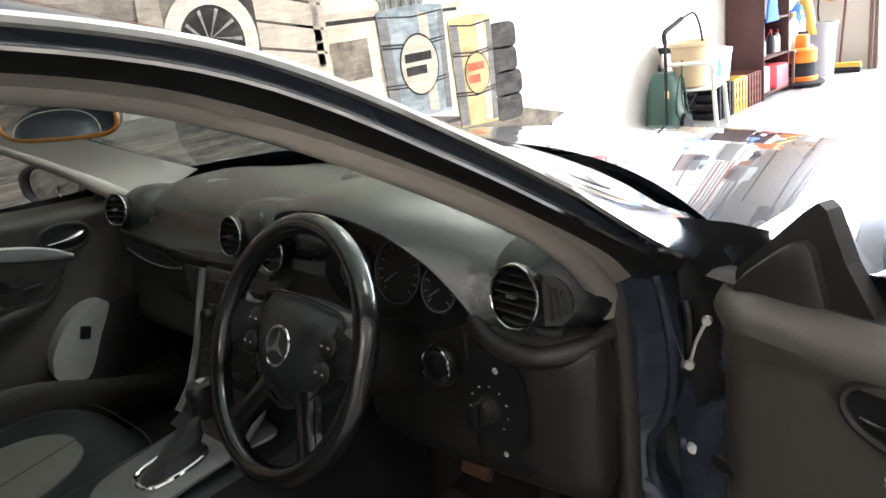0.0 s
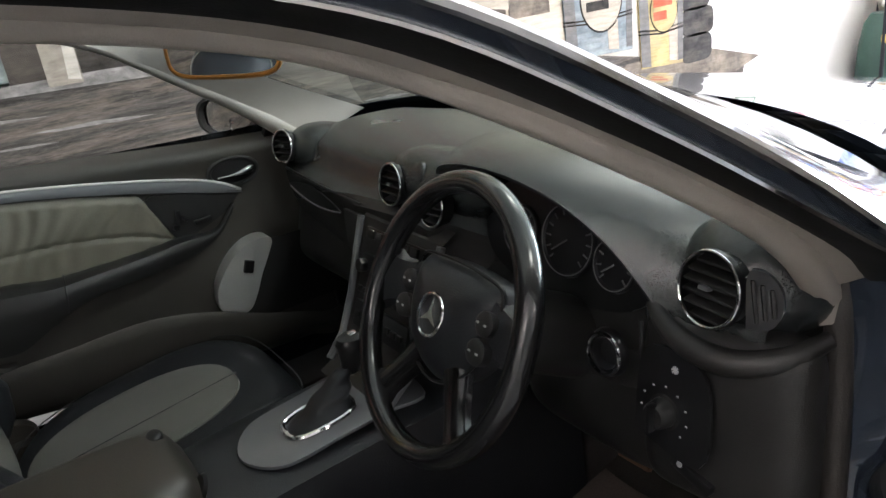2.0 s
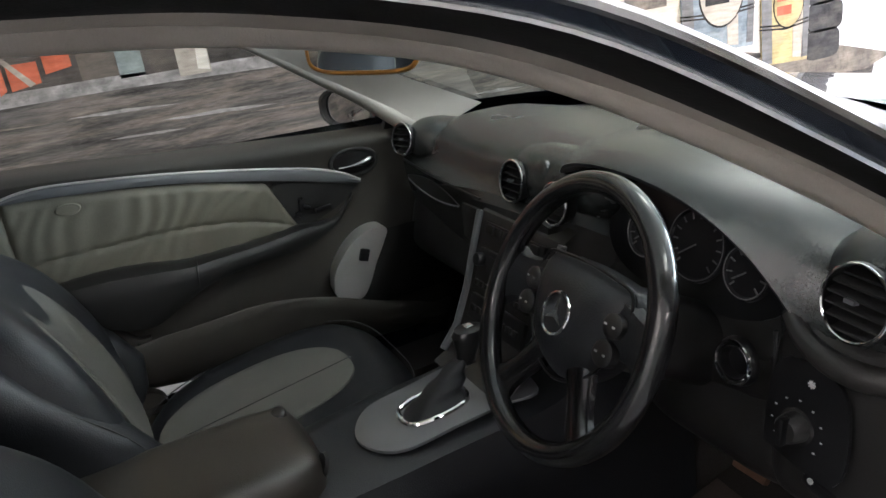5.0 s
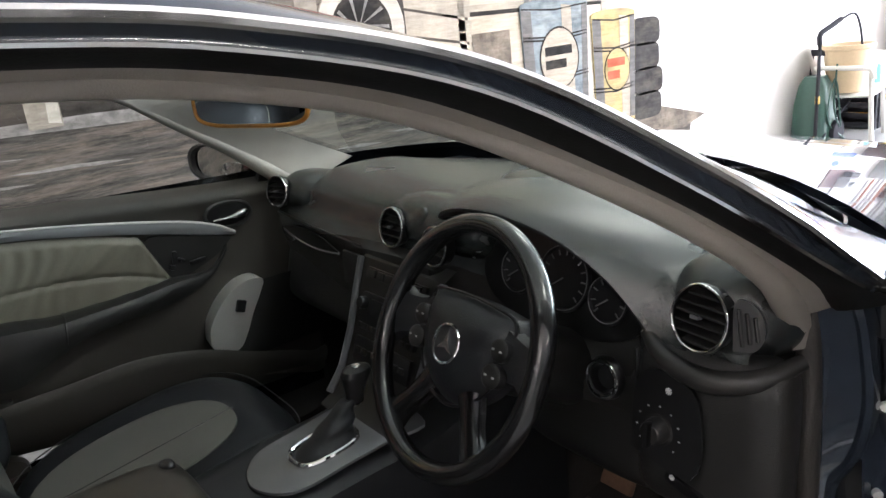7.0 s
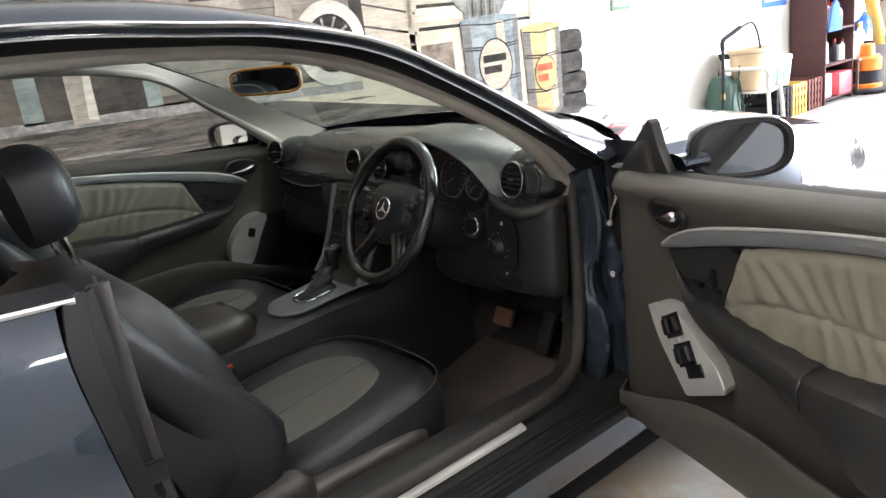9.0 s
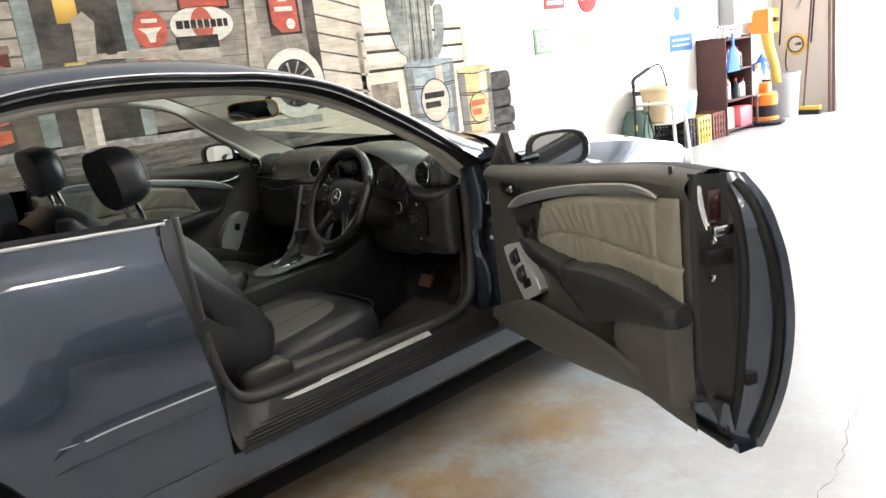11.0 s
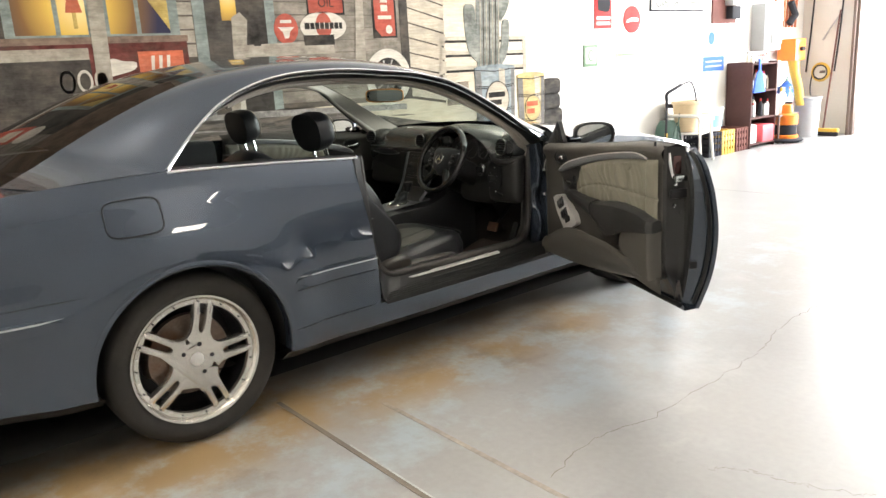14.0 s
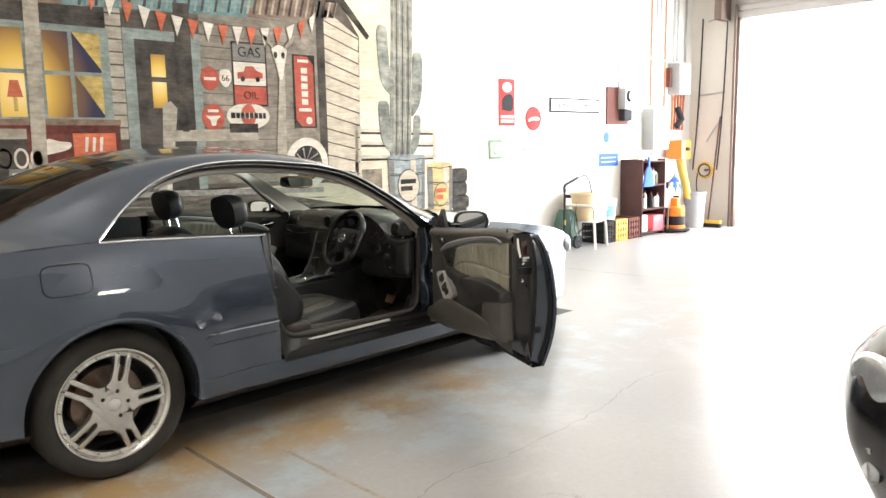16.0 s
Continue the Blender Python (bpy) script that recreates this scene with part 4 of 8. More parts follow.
wheel_rr.matrix_basis = basis((0.822, 0.0, HUB_Z), (0, math.cos(-0.27), math.sin(-0.27)), (0, -math.sin(-0.27), math.cos(-0.27)))


def copy_wheel(x, y, side, turn):
    made = copy_thing(wheel_rr, Matrix())
    made.matrix_basis = basis((x, y, HUB_Z), (0, side * math.cos(turn), math.sin(turn)), (0, -side * math.sin(turn), math.cos(turn)))
    return made


copy_wheel(0.808, 2.715, 1, 0.7)
copy_wheel(-0.808, 2.715, -1, 0.4)
copy_wheel(-0.808, 0.0, -1, 1.1)

# ---- doors: u runs rearwards from the hinge side, n points into the cabin ----
P0, DU, DN = Vector((0.965, 1.83, 0)), Vector((0.915, -0.403, 0)), Vector((-0.403, -0.915, 0))


def at_right(u, n, z):
    return P0 + DU * u + DN * n + Vector((0, 0, z))


def at_left(u, n, z):
    return Vector((-0.715 + n, 1.820 - u, z))


d_top = curve_of([(-0.24, 0.925), (0.1, 0.945), (0.5, 0.982), (0.9, 1.016), (0.96, 1.014)])
d_bot = curve_of([(-0.24, 0.372), (-0.1, 0.372), (0.25, 0.392), (0.6, 0.43), (0.87, 0.472), (0.96, 0.50)])
arm_top = curve_of([(0.112, 0.792), (0.135, 0.768), (0.165, 0.744), (0.20, 0.741), (0.25, 0.747), (0.315, 0.744), (0.38, 0.740), (0.46, 0.739), (0.54, 0.740), (0.61, 0.753), (0.68, 0.761), (0.80, 0.760), (0.88, 0.751), (0.935, 0.737), (0.975, 0.732)])
arm_low = curve_of([(0.112, 0.778), (0.15, 0.738), (0.20, 0.712), (0.25, 0.700), (0.31, 0.694), (0.41, 0.692), (0.50, 0.680), (0.57, 0.652), (0.64, 0.622), (0.69, 0.628), (0.74, 0.648), (0.80, 0.664), (0.89, 0.677), (0.975, 0.688)])
arm_n = curve_of([(0.112, 0.014), (0.15, 0.028), (0.20, 0.040), (0.25, 0.052), (0.31, 0.062), (0.42, 0.072), (0.54, 0.084), (0.7, 0.086), (0.975, 0.08)])
lip_z = curve_of([(-0.2, 0.42), (-0.05, 0.45), (0.0, 0.475), (0.12, 0.52), (0.24, 0.570), (0.37, 0.600), (0.54, 0.597), (0.70, 0.586), (0.80, 0.560), (0.90, 0.528), (0.965, 0.51)])
lip_n = curve_of([(-0.2, -0.02), (-0.135, 0.0), (-0.08, 0.045), (0.0, 0.075), (0.15, 0.09), (0.5, 0.09), (0.69, 0.078), (0.80, 0.062), (0.90, 0.04), (0.965, 0.022)])


def bell(x):
    return math.exp(-x * x)


def panel_n(u, z):
    n = 0.020 * step01(d_top(u), d_top(u) - 0.03, z) - 0.03 * step01(d_top(u) - 0.010, d_top(u), z)
    n -= 0.016 * step01(d_top(u) - 0.03, d_top(u) - 0.075, z)
    n -= 0.05 * step01(d_bot(u) + 0.04, d_bot(u), z)
    n -= 0.04 * step01(-0.10, -0.175, u) + 0.012 * step01(0.935, 0.96, u)
    return n


ins_top = curve_of([(0.255, 0.735), (0.265, 0.755), (0.28, 0.785), (0.30, 0.83), (0.315, 0.862), (0.34, 0.872), (0.43, 0.896), (0.6, 0.926), (0.95, 0.962)])
ins_bot = curve_of([(0.255, 0.728), (0.31, 0.712), (0.40, 0.704), (0.6, 0.725), (0.8, 0.735), (0.95, 0.730)])
ins_seam = curve_of([(0.25, 0.74), (0.35, 0.78), (0.48, 0.805), (0.7, 0.813), (0.95, 0.81)])


def insert_n(u, z):
    wave = math.sin((u + 0.6 * (z - 0.8)) * 135 + 2.2 * math.sin(u * 23) + 1.5 * math.sin(z * 40 + u * 9))
    amp = (0.0024 if z > ins_seam(u) else 0.0020) * step01(0.95, 0.85, u) * (0.35 + 0.65 * bell((u - 0.45) / 0.3))
    e = min(z - ins_bot(u), ins_top(u) - z, (0.95 - u))
    return 0.014 + 0.008 * step01(0, 0.02, e) + amp * wave * step01(0.0, 0.03, e) - 0.006 * bell((z - ins_seam(u)) / 0.006) - 0.006 * bell((u - 0.865) / 0.006)


def door_trim(at, owner, driver):
    us, rows = np.linspace(-0.175 if driver else -0.195, 0.96, 61), []
    for u in us:
        rows.append([at(u, panel_n(u, z), z) for z in np.linspace(d_bot(u), d_top(u), 56)])
    v, f = loft(rows)
    panel = surf("door_panel", v, f, DOOR_TRIM, owner, "dark soft-touch inner door panel")
    us = np.r_[np.linspace(0.256, 0.34, 16), np.linspace(0.35, 0.95, 106)]
    rows = [[at(u, insert_n(u, z), z) for z in np.linspace(ins_bot(u), ins_top(u), 44)] for u in us]
    v, f = loft(rows)
    surf("pleated_insert", v, f, GREY_LEATHER, panel, "pleated grey leather door insert")
    # curved trim strip above the insert
    top = spline([(0.085, 0.822, 0), (0.13, 0.850, 0), (0.21, 0.878, 0), (0.376, 0.915, 0), (0.56, 0.947, 0), (0.76, 0.971, 0), (0.84, 0.968, 0), (0.878, 0.957, 0)], 40)
    low = spline([(0.085, 0.815, 0), (0.16, 0.832, 0), (0.24, 0.855, 0), (0.38, 0.889, 0), (0.56, 0.924, 0), (0.76, 0.947, 0), (0.83, 0.952, 0), (0.874, 0.954, 0)], 40)
    rows = []
    for a, b in zip(top, low):
        rows.append([at(a.x, 0.0, a.y + 0.002), at(a.x, 0.019, a.y), at((a.x + b.x) / 2, 0.0245, (a.y + b.y) / 2), at(b.x, 0.022, b.y), at(b.x, 0.004, b.y - 0.002)])
    v, f = loft(rows)
    surf("trim_strip", v, f, CONSOLE_GREY, panel, "satin grey curved trim strip")
    tube("strip_edge", [at(a.x, 0.020, a.y) for a in top], 0.0028, SILVER, panel, "bright edge of the trim strip", 6)
    # dark switch field, with the little seat buttons
    fld = round_outline([(0.095, 0.81), (0.17, 0.833), (0.30, 0.858), (0.285, 0.80), (0.25, 0.735), (0.21, 0.748), (0.14, 0.775)], 36)
    v = [at(u, 0.016, z) for u, z in fld] + [at(u, 0.004, z) for u, z in fld]
    surf("switch_field", v, [tuple(range(36))] + [(k, (k + 1) % 36, 36 + (k + 1) % 36, 36 + k) for k in range(36)], ARM_PAD, panel, "dark seat switch field")
    for (u, z, w, h, tilt) in ((0.192, 0.774, 0.050, 0.014, -0.05), (0.246, 0.797, 0.013, 0.040, 0.12), (0.256, 0.774, 0.018, 0.016, 0.3), (0.232, 0.788, 0.022, 0.010, 0.5)):
        m = basis(at(u, 0.021, z), at(1, 0, 0) - at(0, 0, 0), (0, 0, 1)) @ Matrix.Rotation(tilt, 4, "Z")
        box("seat_button", (w * 0.85, h * 0.8, 0.010), SATIN, panel, "", 0.003, m=m)
    # inner door handle in its oval dish
    base = basis(at(0.093, 0.012, 0.881 if driver else 0.868), at(1, 0, 0.06) - at(0, 0, 0), (0, 0, 1))
    sgn = 1 if (base.to_3x3() @ Vector((0, 0, 1))).dot(at(0, 1, 0) - at(0, 0, 0)) > 0 else -1
    tube("handle_ring", [(0.060 * math.cos(a), 0.033 * math.sin(a), 0.002 * sgn) for a in (k * math.pi / 20 for k in range(40))], 0.006, PLASTIC, panel, "", 8, True, m=base)
    plate("handle_dish", oval(0, 0, 0.057, 0.030, 32), 0.003 * sgn, SATIN, panel, "dark oval handle dish", m=base)
    hv = spline([(-0.040, -0.010, 0.004 * sgn), (-0.015, -0.008, 0.010 * sgn), (0.02, -0.002, 0.016 * sgn), (0.047, 0.004, 0.010 * sgn)], 14)
    hv = hv if driver else [Vector((-p.x, p.y, p.z)) for p in hv]
    tube("door_handle", hv, [0.0025 + 0.0085 * step01(3, 12, k) - 0.004 * (k == 13) for k in range(14)], CHROME, panel, "bright chrome inner door handle", 10, m=base)
    # armrest that sweeps out of the grab handle, and the map pocket below it
    rows = []
    for u in np.r_[np.linspace(0.112, 0.945, 64), 0.951, 0.956, 0.959]:
        zt, zl, nf = arm_top(u), arm_low(u), arm_n(u) * (1 - 0.2 * step01(0.70, 0.95, u)) * (1 - 0.35 * step01(0.944, 0.962, u))
        h = zt - zl
        rows.append([at(u, n, z) for n, z in ((0.004, zt - 0.004), (0.016, zt + 0.002), (nf * 0.6, zt + 0.001), (nf * 0.88, zt - 0.08 * h), (nf * 0.97, zt - 0.25 * h), (nf, zt - 0.5 * h), (nf * 0.97, zt - 0.82 * h), (nf * 0.86, zl), (nf * 0.4, zl + 0.002), (0.0, zl + 0.006))])
    v, f = loft(rows, False, False)
    surf("armrest", v, f + [tuple(range(10)), tuple(range(len(v) - 10, len(v)))], ARM_PAD, panel, "dark padded armrest")
    tube("armrest_seam", [at(0.515 + 0.02 * k / 8, n, z) for k, (n, z) in enumerate(((0.03, 0.744), (0.05, 0.744), (0.072, 0.738), (0.082, 0.725), (0.085, 0.71), (0.083, 0.692), (0.076, 0.676), (0.05, 0.667)))], 0.002, SATIN, panel, "", 6)
    rows = []
    for u in np.linspace(-0.135, 0.965, 60):
        zl, nl, zb = lip_z(u), lip_n(u), d_bot(u)
        rows.append([at(u, n, z) for n, z in ((nl - 0.018, zl - 0.07), (nl - 0.013, zl - 0.01), (nl - 0.010, zl - 0.001), (nl - 0.004, zl + 0.001), (nl, zl - 0.006), (nl, zl - 0.03), (nl * 0.86, zl * 0.55 + zb * 0.45), (nl * 0.62, zl * 0.25 + zb * 0.75), (nl * 0.30, zb + 0.012), (-0.03, zb + 0.002))])
    v, f = loft(rows)
    surf("map_pocket", v, f, DOOR_TRIM, panel, "dark door map pocket")
    lathe("lock_pin", [(0, 0.011), (0.004, 0.010), (0.005, 0.007), (0.005, -0.01)], SATIN, panel, "", 14, Matrix.Translation(at(0.905, 0.0, d_top(0.905) - 0.002)))
    lathe("courtesy_lamp", [(0, 0.004), (0.024, 0.003), (0.027, 0)], GREY_LEATHER, panel, "", 24, basis(at(0.74, 0.022, 0.915), at(sgn, 0, 0) - at(0, 0, 0), (0, 0, 1)) @ Matrix.Diagonal((1.0, 0.5, 1.0, 1.0)))
    if driver:
        pl = round_outline([(0.046, 0.684), (0.085, 0.702), (0.135, 0.706), (0.181, 0.689), (0.232, 0.655), (0.265, 0.637), (0.281, 0.616), (0.291, 0.597), (0.285, 0.590), (0.238, 0.567), (0.180, 0.540), (0.168, 0.542), (0.127, 0.580), (0.080, 0.628)], 48)
        lift = 0.035
    else:
        pl = round_outline([(0.216, 0.565), (0.207, 0.61), (0.170, 0.66), (0.126, 0.692), (0.083, 0.702), (0.052, 0.692), (0.064, 0.662), (0.094, 0.612), (0.118, 0.565), (0.146, 0.530), (0.196, 0.530)], 48)
        lift = 0.062
    k = len(pl)
    v = [at(u, lift, z) for u, z in pl] + [at(u + (0.12 - u) * -0.01, lift - 0.003, z) for u, z in pl] + [at(u + (0.02 - u) * 0.04, 0.0, z) for u, z in pl]
    sw = surf("switch_plate", v, [tuple(range(k))] + [(r * k + q, r * k + (q + 1) % k, r * k + k + (q + 1) % k, r * k + k + q) for r in (0, 1) for q in range(k)], SILVER, panel, "silver metal switch plate", False)

    def on_plate(u, z, off, turn):
        return basis(at(u, lift + off, z), at(1, 0, 0) - at(0, 0, 0), (0, 0, 1)) @ Matrix.Rotation(turn, 4, "Z")

    if driver:
        for u0, z0 in ((0.1345, 0.6705), (0.1745, 0.6255)):
            box("switch_well", (0.060, 0.046, 0.004), SATIN, sw, "black recess round two switches", 0.0015, m=on_plate(u0, z0, 0.001, 0.5))
            for k in (-1, 1):
                box("window_switch", (0.020, 0.032, 0.012), SATIN, sw, "", 0.005, 3, m=on_plate(u0 + 0.0145 * k * math.cos(0.5), z0 + 0.0145 * k * math.sin(0.5), 0.006, 0.5 + 0.08 * k))
        box("window_switch", (0.054, 0.026, 0.006), SATIN, sw, "flat black lock switch", 0.0028, 3, m=on_plate(0.206, 0.603, 0.001, 0.45))
        box("lock_button", (0.012, 0.009, 0.006), WHITE_PRINT, sw, "pale lock button", 0.002, m=on_plate(0.152, 0.646, 0.001, 0.5))
    else:
        box("window_switch", (0.024, 0.032, 0.014), SATIN, sw, "", 0.004, m=on_plate(0.124, 0.642, 0.002, 0.35))
    if not driver:
        # dark pocket that runs forward from the plate into the footwell
        edge_ = [(0.052, 0.692), (0.064, 0.662), (0.094, 0.612), (0.118, 0.565), (0.146, 0.530), (0.170, 0.500)]
        rows = [[at(u, 0.060, z), at(u - 0.05, 0.072, z + 0.004), at(u - 0.13, 0.055, z - 0.004), at(-0.17, 0.010, z - 0.02)] for u, z in edge_]
        v, f = loft(rows)
        surf("door_pocket", v, f, PLASTIC, panel, "black pocket moulded on the door")
    # mirror sail: black frame with a padded trim piece on it
    if driver:
        sail = [(-0.17, 0.88), (-0.155, 0.945), (-0.10, 0.994), (-0.062, 1.030), (-0.046, 1.042), (-0.036, 1.036), (-0.012, 0.985), (0.032, 0.925)]
        trim, n0 = [(-0.165, 0.88), (-0.150, 0.930), (-0.105, 0.972), (-0.070, 0.997), (-0.050, 0.998), (-0.038, 0.970), (-0.026, 0.930), (-0.030, 0.895), (-0.09, 0.880)], -0.038
    else:
        sail = [(-0.12, 0.905), (-0.085, 0.965), (-0.055, 1.02), (-0.045, 1.02), (-0.020, 0.965), (0.005, 0.905)]
        trim, n0 = None, 0.004
    k = len(sail)
    v = [at(u, n0, z) for u, z in sail] + [at(u, n0 - 0.02, z) for u, z in sail]
    surf("mirror_sail", v, [tuple(range(k)), tuple(range(2 * k - 1, k - 1, -1))] + [(q, (q + 1) % k, k + (q + 1) % k, k + q) for q in range(k)], PLASTIC, panel, "black triangular mirror sail", False)
    if trim:
        o = round_outline(trim, 40)
        cu_, cz_ = sum(p[0] for p in o) / 40, sum(p[1] for p in o) / 40
        rows = [[at(cu_ + (u - cu_) * t, n0 + h, cz_ + (z - cz_) * t) for u, z in o] for t, h in ((1.0, 0.0), (0.98, 0.008), (0.90, 0.012), (0.6, 0.014), (0.02, 0.015))]
        v, f = loft(rows, True, True)
        surf("sail_trim", v, f, ARM_PAD, panel, "dark soft trim on the mirror sail")
    # flush pad below the armrest
    rows = []
    for u in np.r_[np.linspace(0.655, 0.945, 22), 0.952, 0.957, 0.960]:
        e = step01(0.655, 0.75, u)
        zt, zb = arm_low(u) + 0.006, max(lip_z(u) - 0.02, 0.50)
        zt = zb + (zt - zb) * max(0.12, e)
        nn = (0.024 + 0.034 * e) * (1 - 0.95 * step01(0.946, 0.960, u) ** 2)
        rows.append([at(u, n, z) for n, z in ((nn - 0.03, zt + 0.002), (nn - 0.006, zt), (nn, zt - 0.010), (nn, (zt + zb) / 2), (nn - 0.004, zb))])
    v, f = loft(rows)
    surf("lower_pad", v, f, DOOR_TRIM, panel, "brown-grey lower door pad")
    return panel


HOUSING_TURN, GLASS_TURN = -0.38, -0.05


def mirror(at, owner, glow_side):
    """A door mirror housing with its glass looking rearwards along u."""
    o = at(0.05, -0.184, 0.972) if glow_side > 0 else at(-0.005, -0.235, 0.962)
    x = (at(0, -1, 0) - at(0, 0, 0)).normalized()
    u = (at(1, 0, 0) - at(0, 0, 0)).normalized()
    m = Matrix((x, Vector((0, 0, 1)), u)).transposed().to_4x4()
    m.translation = o
    if glow_side > 0:
        m = m @ Matrix.Rotation(HOUSING_TURN, 4, "Y") @ Matrix.Scale(0.89, 4)
    else:
        m = m @ Matrix.Rotation(-0.56, 4, "Y") @ Matrix.Scale(0.82, 4)
    rows = []
    for i, (t, k) in enumerate(((0.012, 0.90), (0.018, 0.97), (0.008, 1.0), (-0.03, 0.98), (-0.07, 0.86), (-0.10, 0.6), (-0.115, 0.2))):
        rows.append([m @ Vector((x0, y0, t)) for x0, y0 in oval(0.0, 0.0, (0.115 if glow_side > 0 else 0.122) * k, 0.070 * k, 36, 2.8)])
    v, f = loft(rows, True, False)
    body = surf("mirror_housing", v, f + [tuple(range(6 * 36, 7 * 36))], PAINT, owner, "body-coloured door mirror housing")
    rows = [[m @ Vector((x0, y0, t)) for x0, y0 in oval(0.0, 0.0, (0.115 if glow_side > 0 else 0.122) * k, 0.070 * k, 36, 2.8)] for t, k in ((0.0185, 0.955), (0.0205, 0.86), (0.006, 0.78))]
    v, f = loft(rows, True)
    surf("mirror_rim", v, f, PLASTIC, body, "black mirror rim")
    tilt = Matrix.Rotation(GLASS_TURN if glow_side > 0 else 0.06, 4, "Y") @ Matrix.Rotation(-0.03, 4, "X")
    surf("mirror_glass", [m @ tilt @ Vector((x0, y0, 0.008)) for x0, y0 in oval(0.0, 0.0, 0.0905 if glow_side > 0 else 0.0965, 0.0555, 36, 2.8)], [tuple(range(36))], MIRROR, body, "reflecting mirror glass", False)
    rows = [[at(u0, n0, z0) for u0, z0 in oval(0.012, 0.955, r, r * 0.5, 16)] for n0, r in ((-0.058, 0.040), (-0.075, 0.032), (-0.12, 0.034))]
    v, f = loft(rows, True)
    surf("mirror_foot", v, f, PAINT, body, "")
    return body


driver_door = new("driver_door")
driver_door.parent = car
driver_door["label"] = "driver's door swung wide open, grey and black trim inside"
door_trim(at_right, driver_door, True)
mirror(at_right, driver_door, 1)
pd = new("passenger_door")
pd.parent = car
pd["label"] = "closed passenger door with grey leather insert"
door_trim(at_left, pd, False)
mirror(at_left, pd, -1)
# outer skin and shut faces of the open door
o_end = curve_of([(0.36, 0.99), (0.40, 1.005), (0.5, 1.035), (0.62, 1.055), (0.75, 1.068), (0.88, 1.062), (0.96, 1.03), (1.0, 0.985)])


def outer_n(z):
    return -0.10 - 0.075 * bell((z - 0.62) / 0.33)


rows = []
for s in np.linspace(0.0, 1.0, 40):
    row = []
    for q in np.linspace(0.0, 1.0, 20):
        z = 0.375 + (min(1.0, d_top(-0.245 + 1.23 * q) - 0.016) - 0.375) * s
        u = -0.245 + (o_end(z) + 0.245) * q
        row.append(at_right(u, outer_n(z), z))
    rows.append(row)
v, f = loft(rows)
surf("door_skin", v, f, PAINT, driver_door)
rows = []
for z in np.linspace(0.375, 1.0, 40):
    e = o_end(z)
    low_ = step01(0.56, 0.40, z)
    t_in = 0.955 - 0.02 * low_
    rows.append([at_right(t_in, -0.004 - 0.070 * low_, z + 0.012), at_right(t_in + 0.012, -0.012 - 0.066 * low_, z + 0.010), at_right(t_in + 0.02, -0.055 - 0.026 * low_, z + 0.006), at_right(t_in + 0.032, -0.075 - 0.008 * low_, z + 0.004), at_right(e - 0.04, -0.085, z), at_right(e - 0.022, outer_n(z) + 0.02, z), at_right(e - 0.004, outer_n(z) + 0.012, z), at_right(e, outer_n(z), z)])
v, f = loft([r[:5] for r in rows])
surf("shut_face_liner", v, f, PLASTIC, driver_door, "black inner half of the door shut face")
v, f = loft([r[4:] for r in rows])
surf("door_shut_face", v, f, PAINT, driver_door, "dark blue painted door shut face")
zz = np.linspace(0.40, 0.985, 30)
tube("door_seal", [at_right(o_end(z) - 0.047, -0.082, z) for z in zz], 0.011, RUBBER, driver_door, "black rubber door seal", 8)
tube("door_edge_seal", [at_right(o_end(z) - 0.016, outer_n(z) + 0.026, z) for z in zz], 0.008, RUBBER, driver_door, "", 8)
rows = [[at_right(u, n, z) for n, z in ((-0.04, d_bot(u) + 0.012), (-0.06, d_bot(u) - 0.002), (-0.085, 0.372), (outer_n(0.375), 0.375))] for u in np.linspace(-0.24, 0.99, 30)]
v, f = loft(rows)
surf("door_underside", v, f, PAINT, driver_door)
tube("bottom_seal", [at_right(u, -0.07, min(d_bot(u), 0.40) - 0.006) for u in np.linspace(-0.2, 0.98, 24)], 0.010, RUBBER, driver_door, "", 8)
rows = [[at_right(u, n, z) for n, z in ((-0.03, d_top(u) - 0.004), (-0.045, d_top(u) + 0.002), (-0.07, d_top(u)), (-0.075, d_top(u) - 0.03), (outer_n(1.0), d_top(u) - 0.03))] for u in np.linspace(-0.2, 0.97, 24)]
v, f = loft(rows)
surf("window_slot_seal", v, f, RUBBER, driver_door, "black window slot seal")
rows = [[at_right(-0.24 - k * 0.004, n, z) for n in (-0.03, -0.09, outer_n(z))] for k, z in enumerate(np.linspace(0.375, 0.93, 12))]
v, f = loft(rows)
surf("hinge_face", v, f, PAINT, driver_door)
# latch, bracket with a dark red plate coloured as its reflection, lock striker slot
tube("window_bracket", [at_right(*p) for p in spline([(0.962, -0.022, 0.985), (0.966, -0.026, 0.94), (0.972, -0.034, 0.90), (0.982, -0.04, 0.885)], 12)], 0.008, CHROME, driver_door, "chrome window corner bracket", 8)
m = basis(at_right(0.986, -0.062, 0.892), DN, (0, 0, 1))
box("bracket_foot", (0.065, 0.022, 0.03), CHROME, driver_door, "", 0.004, m=m)
m = basis(at_right(0.976, -0.055, 0.94), DN, (0, 0, 1))
box("bracket_reflection", (0.045, 0.07, 0.008), BRACKET_RED, driver_door, "dark red plate standing in for a reflection in the bracket", 0.004, m=m)
m = basis(at_right(0.990, -0.05, 0.835), DN, (0, 0, 1))
box("latch", (0.075, 0.035, 0.014), SATIN, driver_door, "black door latch", 0.005, m=m)
box("latch_slot", (0.045, 0.012, 0.016), CHROME, driver_door, "", 0.003, m=m @ pose(0.01, 0.004, 0.002))
